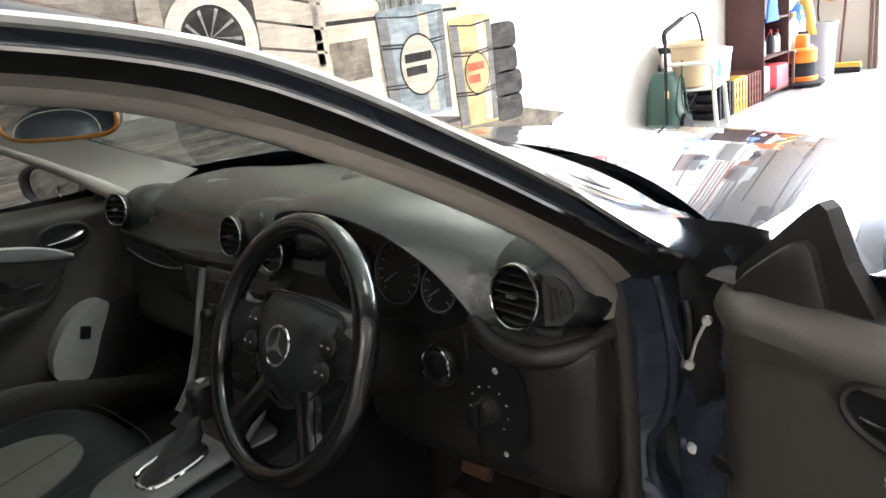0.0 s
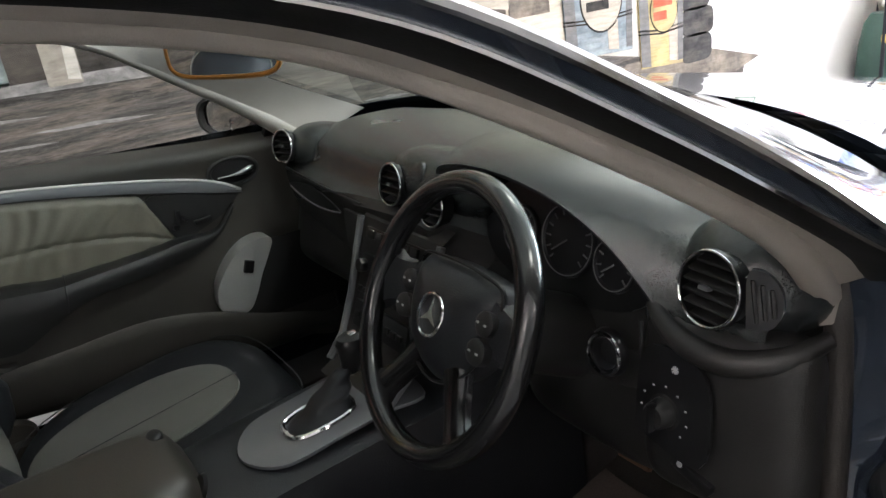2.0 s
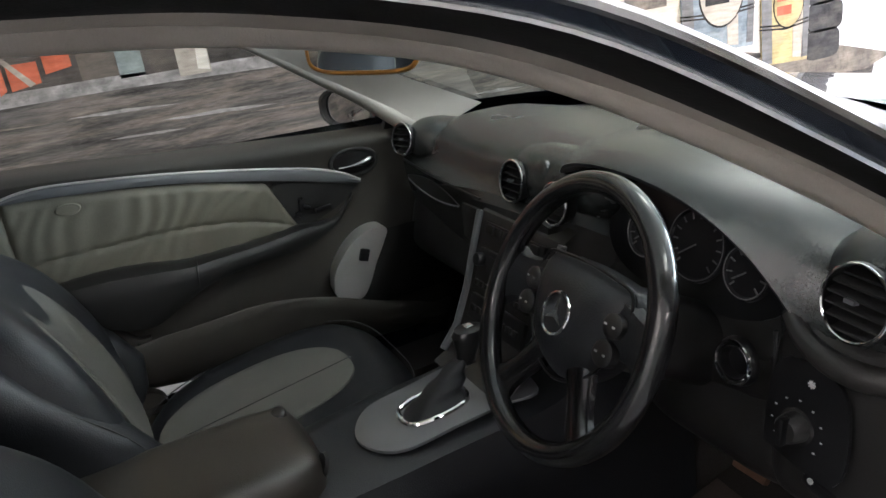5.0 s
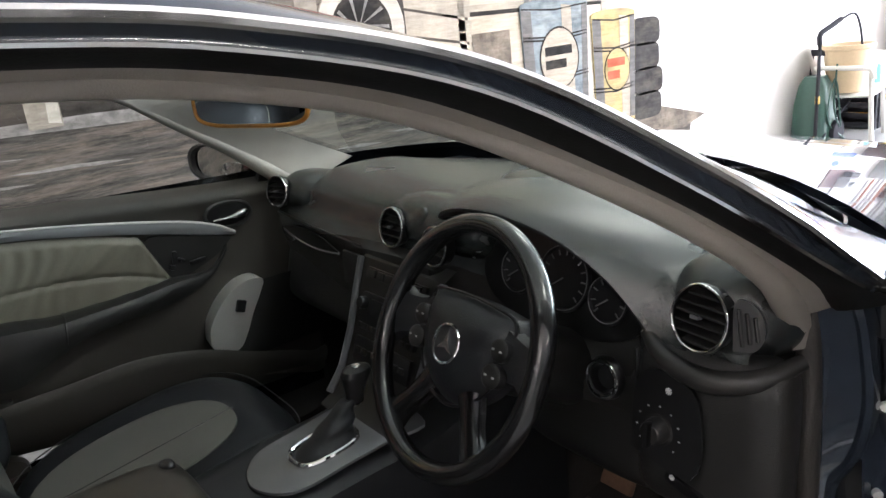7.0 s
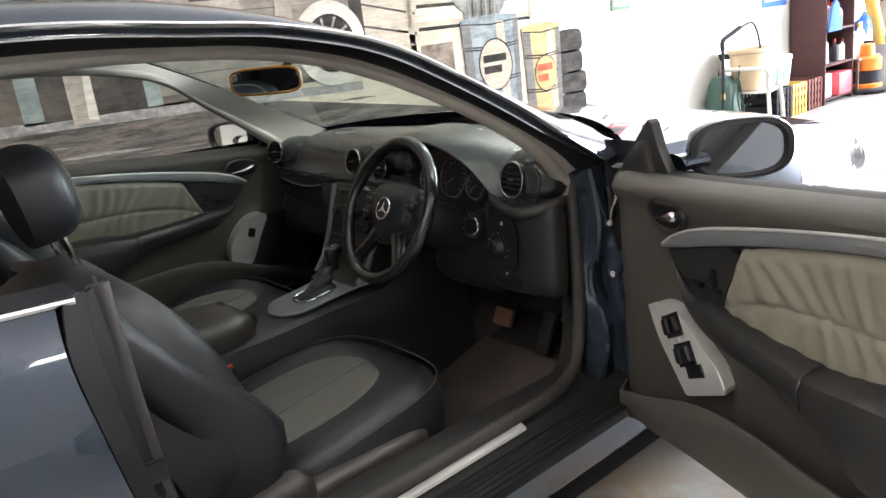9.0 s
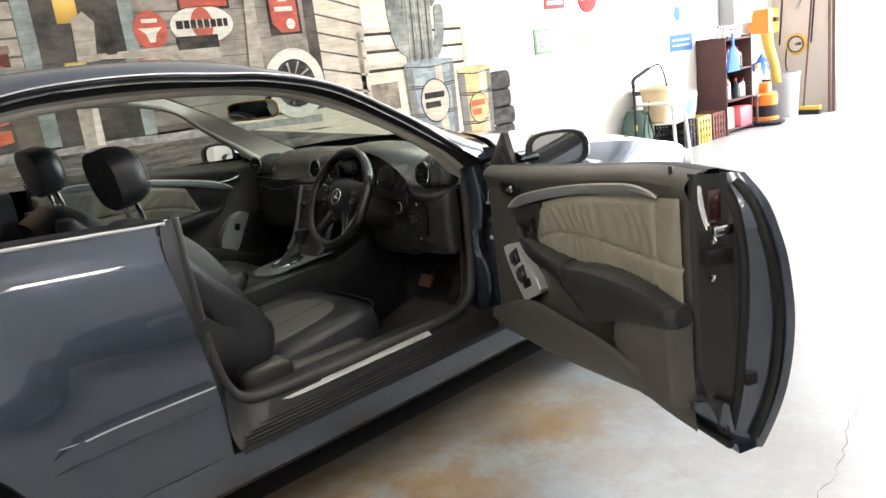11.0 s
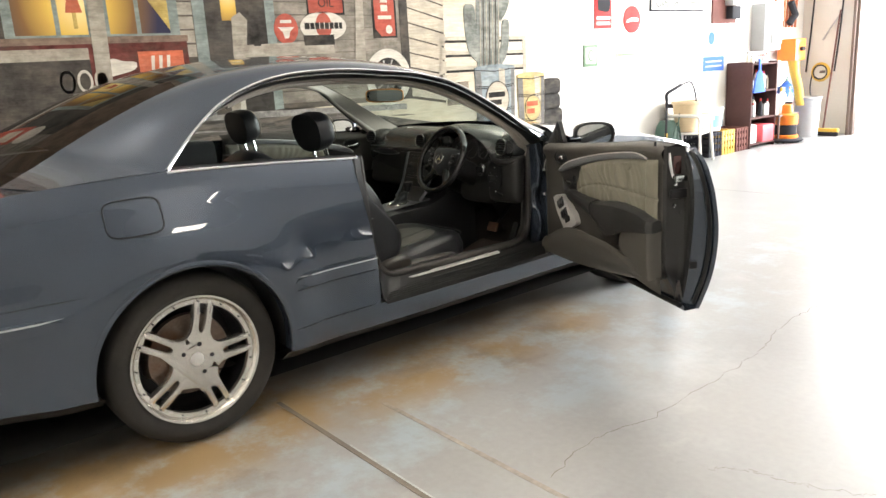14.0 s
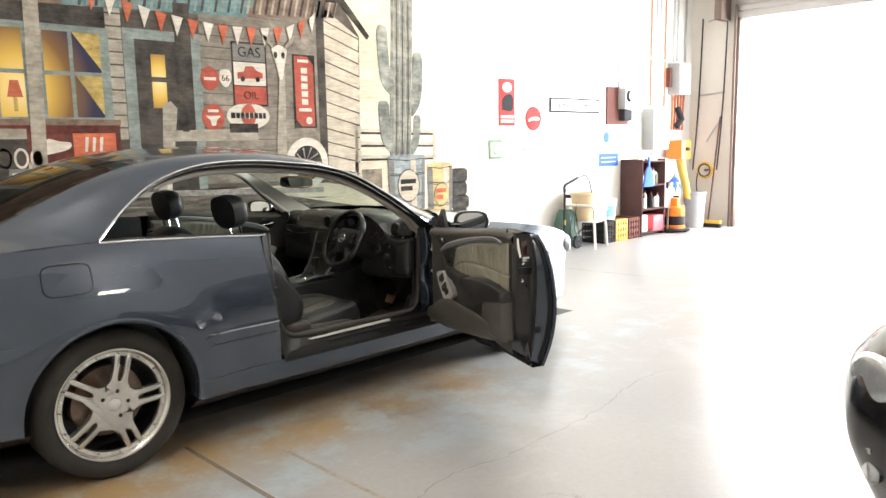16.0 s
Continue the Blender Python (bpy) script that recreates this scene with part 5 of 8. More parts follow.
for n0, z0 in ((-0.035, 0.79), (-0.06, 0.765), (-0.04, 0.87)):
    lathe("latch_screw", [(0, 0.006), (0.007, 0.005), (0.008, 0)], CHROME, driver_door, "", 10, basis(at_right(0.984, n0, z0), DN, (0, 0, 1)))
m = basis(at_right(1.005, -0.10, 0.56), DN, (0, 0, 1))
box("door_buffer", (0.03, 0.03, 0.03), RUBBER, driver_door, "", 0.006, m=m)

# ---- dashboard ----
dash = new("dashboard")
dash.parent = car
dash["label"] = "dark grey soft dashboard with round air vents"


def dash_row(x):
    c = step01(0.04, 0.11, x) * step01(0.50, 0.42, x)
    k = (x / 0.73) ** 2
    pts = [(2.34 - 0.30 * k, 0.935), (2.10, 0.958), (1.97, 0.962), (1.895, 0.950), (1.855, 0.925), (1.845, 0.895), (1.832, 0.872), (1.806, 0.858), (1.804, 0.835), (1.808, 0.80), (1.822, 0.74), (1.845, 0.67), (1.875, 0.625), (1.95, 0.60), (2.08, 0.60)]
    out = []
    for y, z in pts:
        if z < 0.955 and 0.77 < z and y < 1.96:
            y += 0.10 * c
        if z > 0.87:
            z -= (0.075 if x > 0 else 0.04) * step01(0.50, 0.67, abs(x)) * (z - 0.87) / 0.09
        if y > 1.88:
            # dips under the instrument hood
            z -= 0.014 * step01(0.0, 0.06, x) * step01(0.63, 0.56, x)
        out.append((x, y + 0.05 * k * (1 if y < 1.9 else 0), z))
    return [Vector(p) for p in spline(out, 44)]


cols = [dash_row(x) for x in np.linspace(-0.662, 0.645, 70)]
cut = next(k for k, p in enumerate(cols[35]) if p.y < 1.9 and p.z < 0.872)
v, f = loft([c[: cut + 1] for c in cols])
surf("dash_top", v, f, DASH, dash, "grey-green soft dash top")
v, f = loft([c[cut:] for c in cols])
surf("dash_front", v, f, DASH_LOW, dash, "black lower dash")
# trim line and open tray on the passenger side
tube("trim_line", [(x, 1.8025 + 0.05 * (x / 0.73) ** 2, 0.856) for x in np.linspace(-0.65, -0.20, 24)], 0.0025, SATIN, dash, "", 6)
lens = [(0.165 * t, 0.006 + 0.020 * (1 - t * t)) for t in np.linspace(-1, 1, 18)] + [(0.165 * t, 0.006 - 0.016 * (1 - t * t)) for t in np.linspace(0.9, -0.9, 16)]
TR = basis((-0.440, 1.812, 0.822), (1, -0.088, 0), (0, 0.10, 1))
plate("tray_slot", lens, 0.003, SATIN, dash, "dark open tray in the dash", 0.0, TR)
tube("tray_edge", [TR @ Vector((x, y - 0.001, 0.004)) for x, y in lens[17:]], 0.0022, CONSOLE_GREY, dash, "", 6)
box("coin_tray", (0.085, 0.075, 0.01), DASH_LOW, dash, "", 0.006, m=basis((-0.225, 1.800, 0.80), (1, 0, 0), (0, 0.05, 1)))
# glove box below
pillow("glove_box", basis((-0.46, 1.87, 0.70), (1, 0, 0), (0, 0.28, 1)), 0.235, 0.085, 0.03, PLASTIC, dash, "dark glove box lid", 5)
for s in (-1, 1):
    out = 0.672 if s > 0 else 0.712
    rows = [[(s * x, y, z) for z in (0.22, 0.5, 0.75, 0.83, 0.85)] for x, y in ((out + 0.01, 1.925), (out - 0.008, 1.93), (out - 0.014, 2.0), (out - 0.014, 2.22))]
    v, f = loft(rows)
    surf("kick_panel", v, f, PLASTIC, dash, "dark plastic side kick panel")
# instrument hood
RIM = [(0.035, 1.84, 0.945), (0.085, 1.815, 0.970), (0.15, 1.80, 0.988), (0.23, 1.795, 0.994), (0.31, 1.795, 0.988), (0.385, 1.80, 0.967), (0.45, 1.808, 0.930), (0.492, 1.818, 0.885), (0.512, 1.826, 0.852)]
BACK = [(-0.06, 2.06, 0.962), (0.02, 2.10, 0.966), (0.14, 2.13, 0.968), (0.26, 2.13, 0.968), (0.38, 2.10, 0.966), (0.48, 2.05, 0.958), (0.555, 2.00, 0.938), (0.605, 1.95, 0.900), (0.612, 1.90, 0.862)]
rim, back = spline(RIM, 50), spline(BACK, 50)
rows = []
for a, b in zip(rim, back):
    inn = Vector((0.27, 1.90, 0.86))
    d = (a - inn)
    d.y = 0
    d = d.normalized()
    row = [a + Vector((0, 0.10, 0)) - d * 0.03, a + Vector((0, 0.02, 0)) - d * 0.012, a + Vector((0, 0.002, 0)) - d * 0.006, a, a + Vector((0, 0.004, 0)) + d * 0.004]
    mid = a.lerp(b, 0.4) + Vector((0, 0, 0.012)) + d * 0.012
    row += [a.lerp(mid, 0.35) + d * 0.008, a.lerp(mid, 0.7) + d * 0.006, mid, mid.lerp(b, 0.5) + d * 0.005, b, b + Vector((0, 0.02, -0.025))]
    rows.append(row)
v, f = loft([r[3:] for r in rows])
surf("instrument_hood", v, f, DASH, dash, "curved hood over the instruments")
v, f = loft([r[:4] for r in rows])
surf("hood_lining", v, f, SATIN, dash, "black lining under the instrument hood")
# instruments
cluster = plate("gauge_panel", oval(0, 0, 0.185, 0.085, 40, 2.6), 0.006, SATIN, dash, "dark instrument cluster with ringed dials", 0.0, basis((0.286, 1.895, 0.866), (1, 0, 0), (0, 0.28, 1)))
DIAL = material("dial_face", (0.012, 0.012, 0.014), 0.4)
for dx, dy, r, n in ((0.012, 0.004, 0.052, 13), (-0.092, -0.004, 0.038, 9), (0.106, -0.010, 0.036, 9)):
    m = pose(dx, dy, 0.008)
    dial = lathe("dial", [(0, 0.002), (r - 0.003, 0.002), (r, 0.006), (r + 0.003, 0.006), (r + 0.004, 0)], DIAL, cluster, "", 40, m)
    tube("dial_ring", [(r * math.cos(a), r * math.sin(a), 0.007) for a in (k * math.pi / 20 for k in range(40))], 0.0010, DIAL_PRINT, dial, "", 6, True)
    for k in range(n):
        a = math.radians(225 - 270 * k / (n - 1))
        box("dial_mark", (0.009, 0.0022, 0.0015), DIAL_PRINT, dial, "", m=Matrix.Rotation(a, 4, "Z") @ pose(r * 0.80, 0, 0.0035))
    box("needle", (r * 0.7, 0.002, 0.002), DIAL_PRINT, dial, "", m=Matrix.Rotation(math.radians(215), 4, "Z") @ pose(r * 0.35, 0, 0.005))


def air_vent(x, y, z, r, yaw=0, slats=5):
    m = basis((x, y, z), (math.cos(yaw), math.sin(yaw), 0), (0, 0.22, 1))
    av = lathe("air_vent", [(0, -0.02), (r * 0.96, -0.018), (r, -0.002), (r * 1.02, 0.006), (r * 1.06, 0.006), (r * 1.09, 0.0)], SATIN, dash, "round black air vent with chrome ring", 40, m)
    tube("vent_ring", [(r * 1.03 * math.cos(a), r * 1.03 * math.sin(a), 0.007) for a in (k * math.pi / 20 for k in range(40))], 0.0021, CHROME, av, "", 8, True)
    for k in range(slats):
        yy = (-1 + 2 * (k + 0.5) / slats) * r * 0.92
        w = 2 * math.sqrt(max(0.0001, (r * 0.96) ** 2 - yy * yy))
        box("vent_slat", (w, 0.0035, 0.018), PLASTIC, av, "", 0.001, m=pose(0, yy, -0.004, 25, 0, 0))
    box("vent_tab", (r * 0.34, 0.006, 0.010), CONSOLE_GREY, av, "", 0.002, m=pose(-r * 0.15, 0, 0.004))
    return av


air_vent(0.593, 1.824, 0.904, 0.041, -0.12, 6)
air_vent(-0.628, 1.840, 0.911, 0.037, 0.25)
air_vent(-0.098, 1.828, 0.907, 0.037)
air_vent(0.06, 1.812, 0.901, 0.034)
pillow("vent_pod", basis((0.590, 1.915, 0.893), (1, 0.10, 0), (0, 0.22, 1)), 0.088, 0.074, 0.082, DASH, dash, "", 2.2, edge=2.0, seg=56)
pillow("vent_pod", basis((-0.590, 1.925, 0.893), (1, 0.25, 0), (0, 0.25, 1)), 0.100, 0.062, 0.076, DASH, dash, "", 2.2, edge=2.3)
pillow("vent_pod", basis((-0.025, 1.905, 0.905), (1, 0, 0), (0, 0.30, 1)), 0.150, 0.060, 0.076, DASH, dash, "", 2.6, edge=2.3, seg=56)
lathe("hazard_knob", [(0, 0.004), (0.016, 0.003), (0.020, 0.001), (0.021, -0.01)], DASH, dash, "", 28, basis((-0.018, 1.838, 0.938), (1, 0, 0), (0, 0.35, 1)))
DM = basis((0.654, 1.832, 0.905), (1, 0.42, 0), (0, 0.2, 1))
dem = plate("demister_grille", round_outline([(-0.018, -0.030), (-0.018, 0.030), (0.006, 0.026), (0.018, 0.0), (0.008, -0.026)], 32), 0.008, SATIN, dash, "small black side demister grille", 0.0, DM)
for k in range(3):
    box("demister_slat", (0.004, 0.046 - 0.008 * k, 0.008), PLASTIC, dem, "", 0.001, m=pose(-0.011 + k * 0.009, 0, 0.008, 0, 25, 8))
# rolled lower edge of the dash under the driver's vent
lip = spline([(0.502, 1.833, 0.856), (0.530, 1.822, 0.838), (0.575, 1.815, 0.826), (0.625, 1.821, 0.825), (0.668, 1.848, 0.836), (0.690, 1.89, 0.850)], 30)
tube("dash_lip", lip, [0.010 + 0.006 * math.sin(math.pi * k / 29) for k in range(30)], DASH_LOW, dash, "rolled lower edge of the dash", 12)
# sensor dome and seam on the dash top
pillow("speaker_grille", basis((0.085, 2.06, 0.968), (1, 0, 0), (0, 1, 0.02)), 0.10, 0.06, 0.016, SATIN, dash, "black dash-top speaker dome", 2.0)
tube("dome_edge", [(0.105 * math.cos(a) + 0.085, 2.06 + 0.062 * math.sin(a), 0.968) for a in np.linspace(-2.6, -0.2, 24)], 0.005, DASH, dash, "", 6)
# driver's lower panel, knee bolster, switches
pillow("knee_panel", basis((0.592, 1.848, 0.73), (1, 0.10, 0), (0, 0.06, 1)), 0.108, 0.125, 0.035, PLASTIC, dash, "dark lower dash end panel", 7)
pillow("lower_panel", basis((0.37, 1.875, 0.70), (1, 0, 0), (0, 0.22, 1)), 0.16, 0.12, 0.03, PLASTIC, dash, "dark lower dash panel", 5)
tube("panel_seam", [(0.500, 1.812, 0.84), (0.497, 1.815, 0.74), (0.492, 1.83, 0.62)], 0.003, SATIN, dash, "", 6)
ign = lathe("ignition_ring", [(0, -0.006), (0.018, -0.006), (0.022, 0.006), (0.028, 0.008), (0.032, 0.002), (0.033, -0.004)], SATIN, dash, "round ignition slot with chrome ring", 36, basis((0.445, 1.808, 0.776), (1, 0, 0), (0, 0.15, 1)))
tube("chrome_ring", [(0.027 * math.cos(a), 0.027 * math.sin(a), 0.008) for a in (k * math.pi / 18 for k in range(36))], 0.003, CHROME, ign, "", 8, True)
sw = plate("light_switch_panel", round_outline([(-0.05, -0.06), (0.05, -0.07), (0.055, 0.03), (0.02, 0.06), (-0.04, 0.05)], 30), 0.005, SATIN, dash, "light switch panel with rotary knob", 0.0, basis((0.548, 1.806, 0.755), (1, 0, 0), (0, 0.12, 1)))
lathe("rotary_knob", [(0, 0.026), (0.014, 0.026), (0.017, 0.022), (0.019, 0.006), (0.023, 0.005)], PLASTIC, sw, "", 28, pose(-0.005, -0.02, 0))
box("knob_grip", (0.008, 0.036, 0.014), SATIN, sw, "", 0.003, m=pose(-0.005, -0.02, 0.028))
for k in range(9):
    a = math.radians(-40 + 32 * k)
    box("switch_mark", (0.0028, 0.0018, 0.001), WHITE_PRINT, sw, "", m=pose(-0.005 + 0.034 * math.cos(a), -0.02 + 0.034 * math.sin(a), 0.0058))
for a in (0, 90, 45, 135):
    box("fan_mark", (0.010, 0.0018, 0.001), WHITE_PRINT, sw, "", m=Matrix.Translation((0.008, 0.04, 0.0058)) @ Matrix.Rotation(math.radians(a), 4, "Z"))
box("park_brake_handle", (0.06, 0.022, 0.02), SATIN, dash, "", 0.006, m=pose(0.575, 1.815, 0.655, 0, 20, 0))
lathe("brake_mark", [(0, 0.001), (0.004, 0.001), (0.004, 0)], WHITE_PRINT, dash, "", 16, basis((0.562, 1.802, 0.668), (1, 0, 0), (0, 0.15, 1)))

# centre stack with radio, climate controls
stack = new("centre_stack")
stack.parent = car
stack["label"] = "black centre stack with satin grey edges, radio and climate controls"
v, f = loft([[(x * w - 0.045, y, z) for x in np.linspace(-1, 1, 9)] for w, y, z in ((0.135, 1.83, 0.855), (0.135, 1.80, 0.84), (0.13, 1.775, 0.78), (0.125, 1.745, 0.70), (0.12, 1.71, 0.63), (0.115, 1.675, 0.590), (0.11, 1.64, 0.577))])
surf("stack_panel", v, f, DASH_LOW, stack)
for s in (-1, 1):
    tube("stack_edge", [(s * w - 0.045, y - 0.004, z) for w, y, z in ((0.137, 1.80, 0.84), (0.132, 1.775, 0.78), (0.127, 1.745, 0.70), (0.122, 1.71, 0.63), (0.115, 1.67, 0.59))], 0.008, CONSOLE_GREY, stack, "satin grey edge", 8)
ms = basis((-0.045, 1.757, 0.735), (1, 0, 0), (0, 0.36, 1))
box("radio", (0.19, 0.075, 0.012), SATIN, stack, "black radio face", 0.004, m=ms @ pose(0, 0.012, 0.004))
box("display", (0.11, 0.03, 0.004), DIAL, stack, "", 0.002, m=ms @ pose(0, 0.026, 0.012))
box("climate_panel", (0.19, 0.05, 0.010), SATIN, stack, "black climate panel", 0.004, m=ms @ pose(0, -0.065, 0.006))
for k in range(10):
    box("stack_button", (0.014, 0.010, 0.006), PLASTIC, stack, "", 0.002, m=ms @ pose(-0.081 + 0.018 * k, -0.016, 0.012))
for k in range(8):
    box("stack_button", (0.016, 0.012, 0.006), PLASTIC, stack, "", 0.002, m=ms @ pose(-0.075 + 0.0215 * k, -0.065, 0.013))
for s in (-1, 1):
    lathe("stack_knob", [(0, 0.016), (0.011, 0.016), (0.013, 0.012), (0.013, 0)], SATIN, stack, "", 20, ms @ pose(s * 0.08, 0.028, 0.008))
box("switch_row", (0.20, 0.022, 0.008), SATIN, stack, "row of dark switches", 0.003, m=ms @ pose(0, 0.088, 0.002))
for k in range(6):
    box("row_switch", (0.024, 0.016, 0.006), PLASTIC, stack, "", 0.002, m=ms @ pose(-0.075 + 0.03 * k, 0.088, 0.008))

# ---- steering wheel ----
ST = basis((0.305, 1.660, 0.837), (0.9976, -0.07, 0), (0.032, 0.46, 0.888))
steer = new("steering_wheel")
steer.parent = car
steer.matrix_basis = ST
steer["label"] = "black leather four-spoke steering wheel"
rows = []
for k in range(72):
    a = k * 2 * math.pi / 72
    g = 1 + 0.05 * (bell((math.degrees(a) % 360 - 150) / 22) + bell((math.degrees(a) % 360 - 30) / 22))
    c = Vector((math.cos(a) * 0.179, math.sin(a) * 0.179, 0.013))
    o = Vector((math.cos(a), math.sin(a), 0))
    rows.append([c + (o * math.cos(b) * 0.0160 + Vector((0, 0, 1)) * math.sin(b) * 0.0175) * g for b in (j * math.pi / 6 for j in range(12))])
v, f = loft(rows + [rows[0]], True)
surf("wheel_rim", v, f, RIM_LEATHER, steer, "worn shiny black leather rim")


def dome(name, outline, h, m, mat, parent, label="", depth=0.02, power=4):
    """A plump pad over any outline."""
    n = len(outline)
    cx, cy = sum(p[0] for p in outline) / n, sum(p[1] for p in outline) / n
    rows = [[(p[0], p[1], -depth) for p in outline]]
    for t in (1.0, 0.985, 0.95, 0.88, 0.78, 0.6, 0.4, 0.2, 0.02):
        rows.append([(cx + (p[0] - cx) * t, cy + (p[1] - cy) * t, h * (1 - t ** power)) for p in outline])
    v, f = loft(rows, True, True)
    return surf(name, v, f, mat, parent, label, True, m)


PAD = [(-0.094, 0.036), (-0.085, 0.058), (-0.045, 0.064), (0.0, 0.066), (0.045, 0.064), (0.085, 0.058), (0.094, 0.036), (0.088, -0.005), (0.068, -0.046), (0.036, -0.074), (0.0, -0.084), (-0.036, -0.074), (-0.068, -0.046), (-0.088, -0.005)]
PAD = [(x * 1.10, y * (1.12 if y > 0 else 0.98)) for x, y in PAD]
dome("airbag_pad", round_outline(PAD, 64), 0.036, pose(0, 0, -0.010), LEATHER, steer, "dark airbag cover", 0.03)
tube("pad_seam", [(x, y, 0.0) for x, y in ((p[0] * 1.02, p[1] * 1.02 - 0.001) for p in round_outline(PAD, 64))], 0.0025, SATIN, steer, "", 6, True)
for s in (-1, 1):
    v, f = loft([[Vector((s * x, y + dy, z + dz)) for dy, dz in ((-h, -0.016), (-h * 0.85, 0.0), (0, 0.008), (h * 0.85, 0.002), (h, -0.016))] for x, y, h, z in ((0.05, 0.020, 0.040, 0.002), (0.09, 0.019, 0.038, 0.0), (0.125, 0.014, 0.032, -0.002), (0.152, 0.008, 0.036, 0.004), (0.174, 0.004, 0.050, 0.009))], True, True)
    surf("spoke", v, f, LEATHER, steer)
    rows = []
    for px, py, h in ((0.036, -0.040, 0.030), (0.054, -0.072, 0.023), (0.073, -0.101, 0.019), (0.092, -0.126, 0.021), (0.110, -0.144, 0.034)):
        d = Vector((0.80 * s, 0.60, 0))
        c = Vector((px * s, py, 0.010 * step01(0.05, 0.11, px)))
        rows.append([c - d * h + Vector((0, 0, -0.016)), c - d * h * 0.8 + Vector((0, 0, 0.001)), c + Vector((0, 0, 0.007)), c + d * h * 0.8 + Vector((0, 0, 0.001)), c + d * h + Vector((0, 0, -0.016))])
    v, f = loft([spline(r, 11) for r in rows], True, True)
    surf("spoke", v, f, RIM_LEATHER, steer, "glossy lower spoke")
    for dy, r in ((0.022, 0.016), (-0.014, 0.017)):
        dome("thumb_control", [(r * 1.15 * math.cos(a), r * math.sin(a)) for a in (k * math.pi / 12 for k in range(24))], 0.004, pose(s * (0.096 - 0.10 * max(0, -dy)), dy, 0.013), PLASTIC, steer, "", 0.012)
        for e in (-1, 1):
            box("button_mark", (0.005, 0.0025, 0.001), WHITE_PRINT, steer, "", m=pose(s * 0.096 + e * 0.008, dy, 0.0172))
tube("badge_ring", [(0.028 * math.cos(a), 0.028 * math.sin(a), 0.027) for a in (k * math.pi / 18 for k in range(36))], 0.0028, CHROME, steer, "plain chrome badge ring", 8, True)
plate("badge", [(0.023 * math.cos(a), 0.023 * math.sin(a)) if k % 2 == 0 else (0.0055 * math.cos(a), 0.0055 * math.sin(a)) for k, a in ((k, math.radians(90 + 60 * k)) for k in range(6))], 0.004, CHROME, steer, "", 0.0, pose(0, 0, 0.0245))
lathe("column_shroud", [(0.05, 0.0), (0.055, -0.03), (0.06, -0.08), (0.062, -0.22)], PLASTIC, steer, "dark steering column shroud", 28, pose(0, 0.0, -0.03))
tube("stalk", spline([(0.05, 0.02, -0.06), (-0.08, 0.035, -0.055), (-0.15, 0.04, -0.05)], 14), [0.006 + 0.003 * step01(4, 12, k) for k in range(14)], SATIN, steer, "black control stalk", 8)
tube("stalk", spline([(0.05, -0.02, -0.07), (-0.07, -0.03, -0.07), (-0.12, -0.035, -0.065)], 14), 0.006, SATIN, steer, "black control stalk", 8)

# ---- centre console ----
console = new("centre_console")
console.parent = car
console["label"] = "dark centre console with padded armrest and automatic selector"
rows = []
for y in np.linspace(0.55, 2.02, 38):
    w = 0.125 + 0.012 * step01(1.2, 1.5, y) + 0.03 * step01(1.6, 1.9, y)
    top = 0.545 + 0.016 * step01(1.35, 1.66, y) + 0.10 * step01(1.70, 1.95, y)
    rows.append([(-w - 0.015 - 0.035, y, 0.24), (-w - 0.045, y, top - 0.10), (-w - 0.03, y, top - 0.02), (-w - 0.015, y, top), (-0.035, y, top + 0.004), (w - 0.06, y, top), (w - 0.045, y, top - 0.02), (w - 0.03, y, top - 0.10), (w - 0.02, y, 0.24)])
v, f = loft([spline(r, 24) for r in rows])
surf("console_body", v, f, LEATHER, console)
pillow("armrest_lid", pose(-0.045, 1.135, 0.572), 0.120, 0.222, 0.042, ARM_LID, console, "padded brown-black armrest lid", 6, edge=9, depth=0.045)
lathe("armrest_button", [(0, 0.006), (0.018, 0.005), (0.021, 0)], SATIN, console, "", 24, basis((0.035, 1.350, 0.578), (1, 0, 0), (0, 0.5, 1)))
pillow("cup_holder_lid", pose(-0.115, 1.322, 0.606), 0.020, 0.014, 0.009, SATIN, console, "", 2)
SH = basis((-0.022, 1.600, 0.571), (1, 0, 0), (0, 1, 0.10))
plate("selector_plate", round_outline([(-0.088, -0.02), (-0.078, -0.13), (0.0, -0.175), (0.078, -0.13), (0.088, -0.02), (0.092, 0.06), (0.095, 0.135), (-0.095, 0.135), (-0.092, 0.06)], 60), 0.006, CONSOLE_GREY, console, "satin grey selector surround", 0.002, SH)
tube("selector_ring", [SH @ Vector((p[0], p[1], 0.009)) for p in oval(0.008, -0.03, 0.042, 0.062, 40, 3.0)], 0.005, CHROME, console, "chrome selector ring", 8, True)
rows = [[SH @ Vector((p[0], p[1], h)) for p in oval(0.008 - 0.010 * t, -0.03 + 0.07 * t, 0.036 * (1 - 0.68 * t) * (1 + 0.10 * math.sin(t * 16)), 0.056 * (1 - 0.74 * t) * (1 + 0.06 * math.sin(t * 16)), 24, 2.6)] for t, h in ((k / 12, 0.006 + 0.058 * k / 12) for k in range(13))]
v, f = loft(rows, True, True)
surf("selector_boot", v, f, LEATHER, console, "creased black leather boot")
KB = Vector((-0.024, 1.648, 0.628))
rows = [[KB + Vector((a, b, 0)) * r + Vector((-0.008, 0.018, 0.062)) * t for a, b in oval(0, 0, 1, 1.25, 20)] for t, r in ((0, 0.012), (0.1, 0.015), (0.3, 0.016), (0.55, 0.020), (0.8, 0.025), (0.95, 0.022), (1.02, 0.010))]
v, f = loft(rows, True, True)
surf("selector_knob", v, f, SATIN, console, "black selector knob")
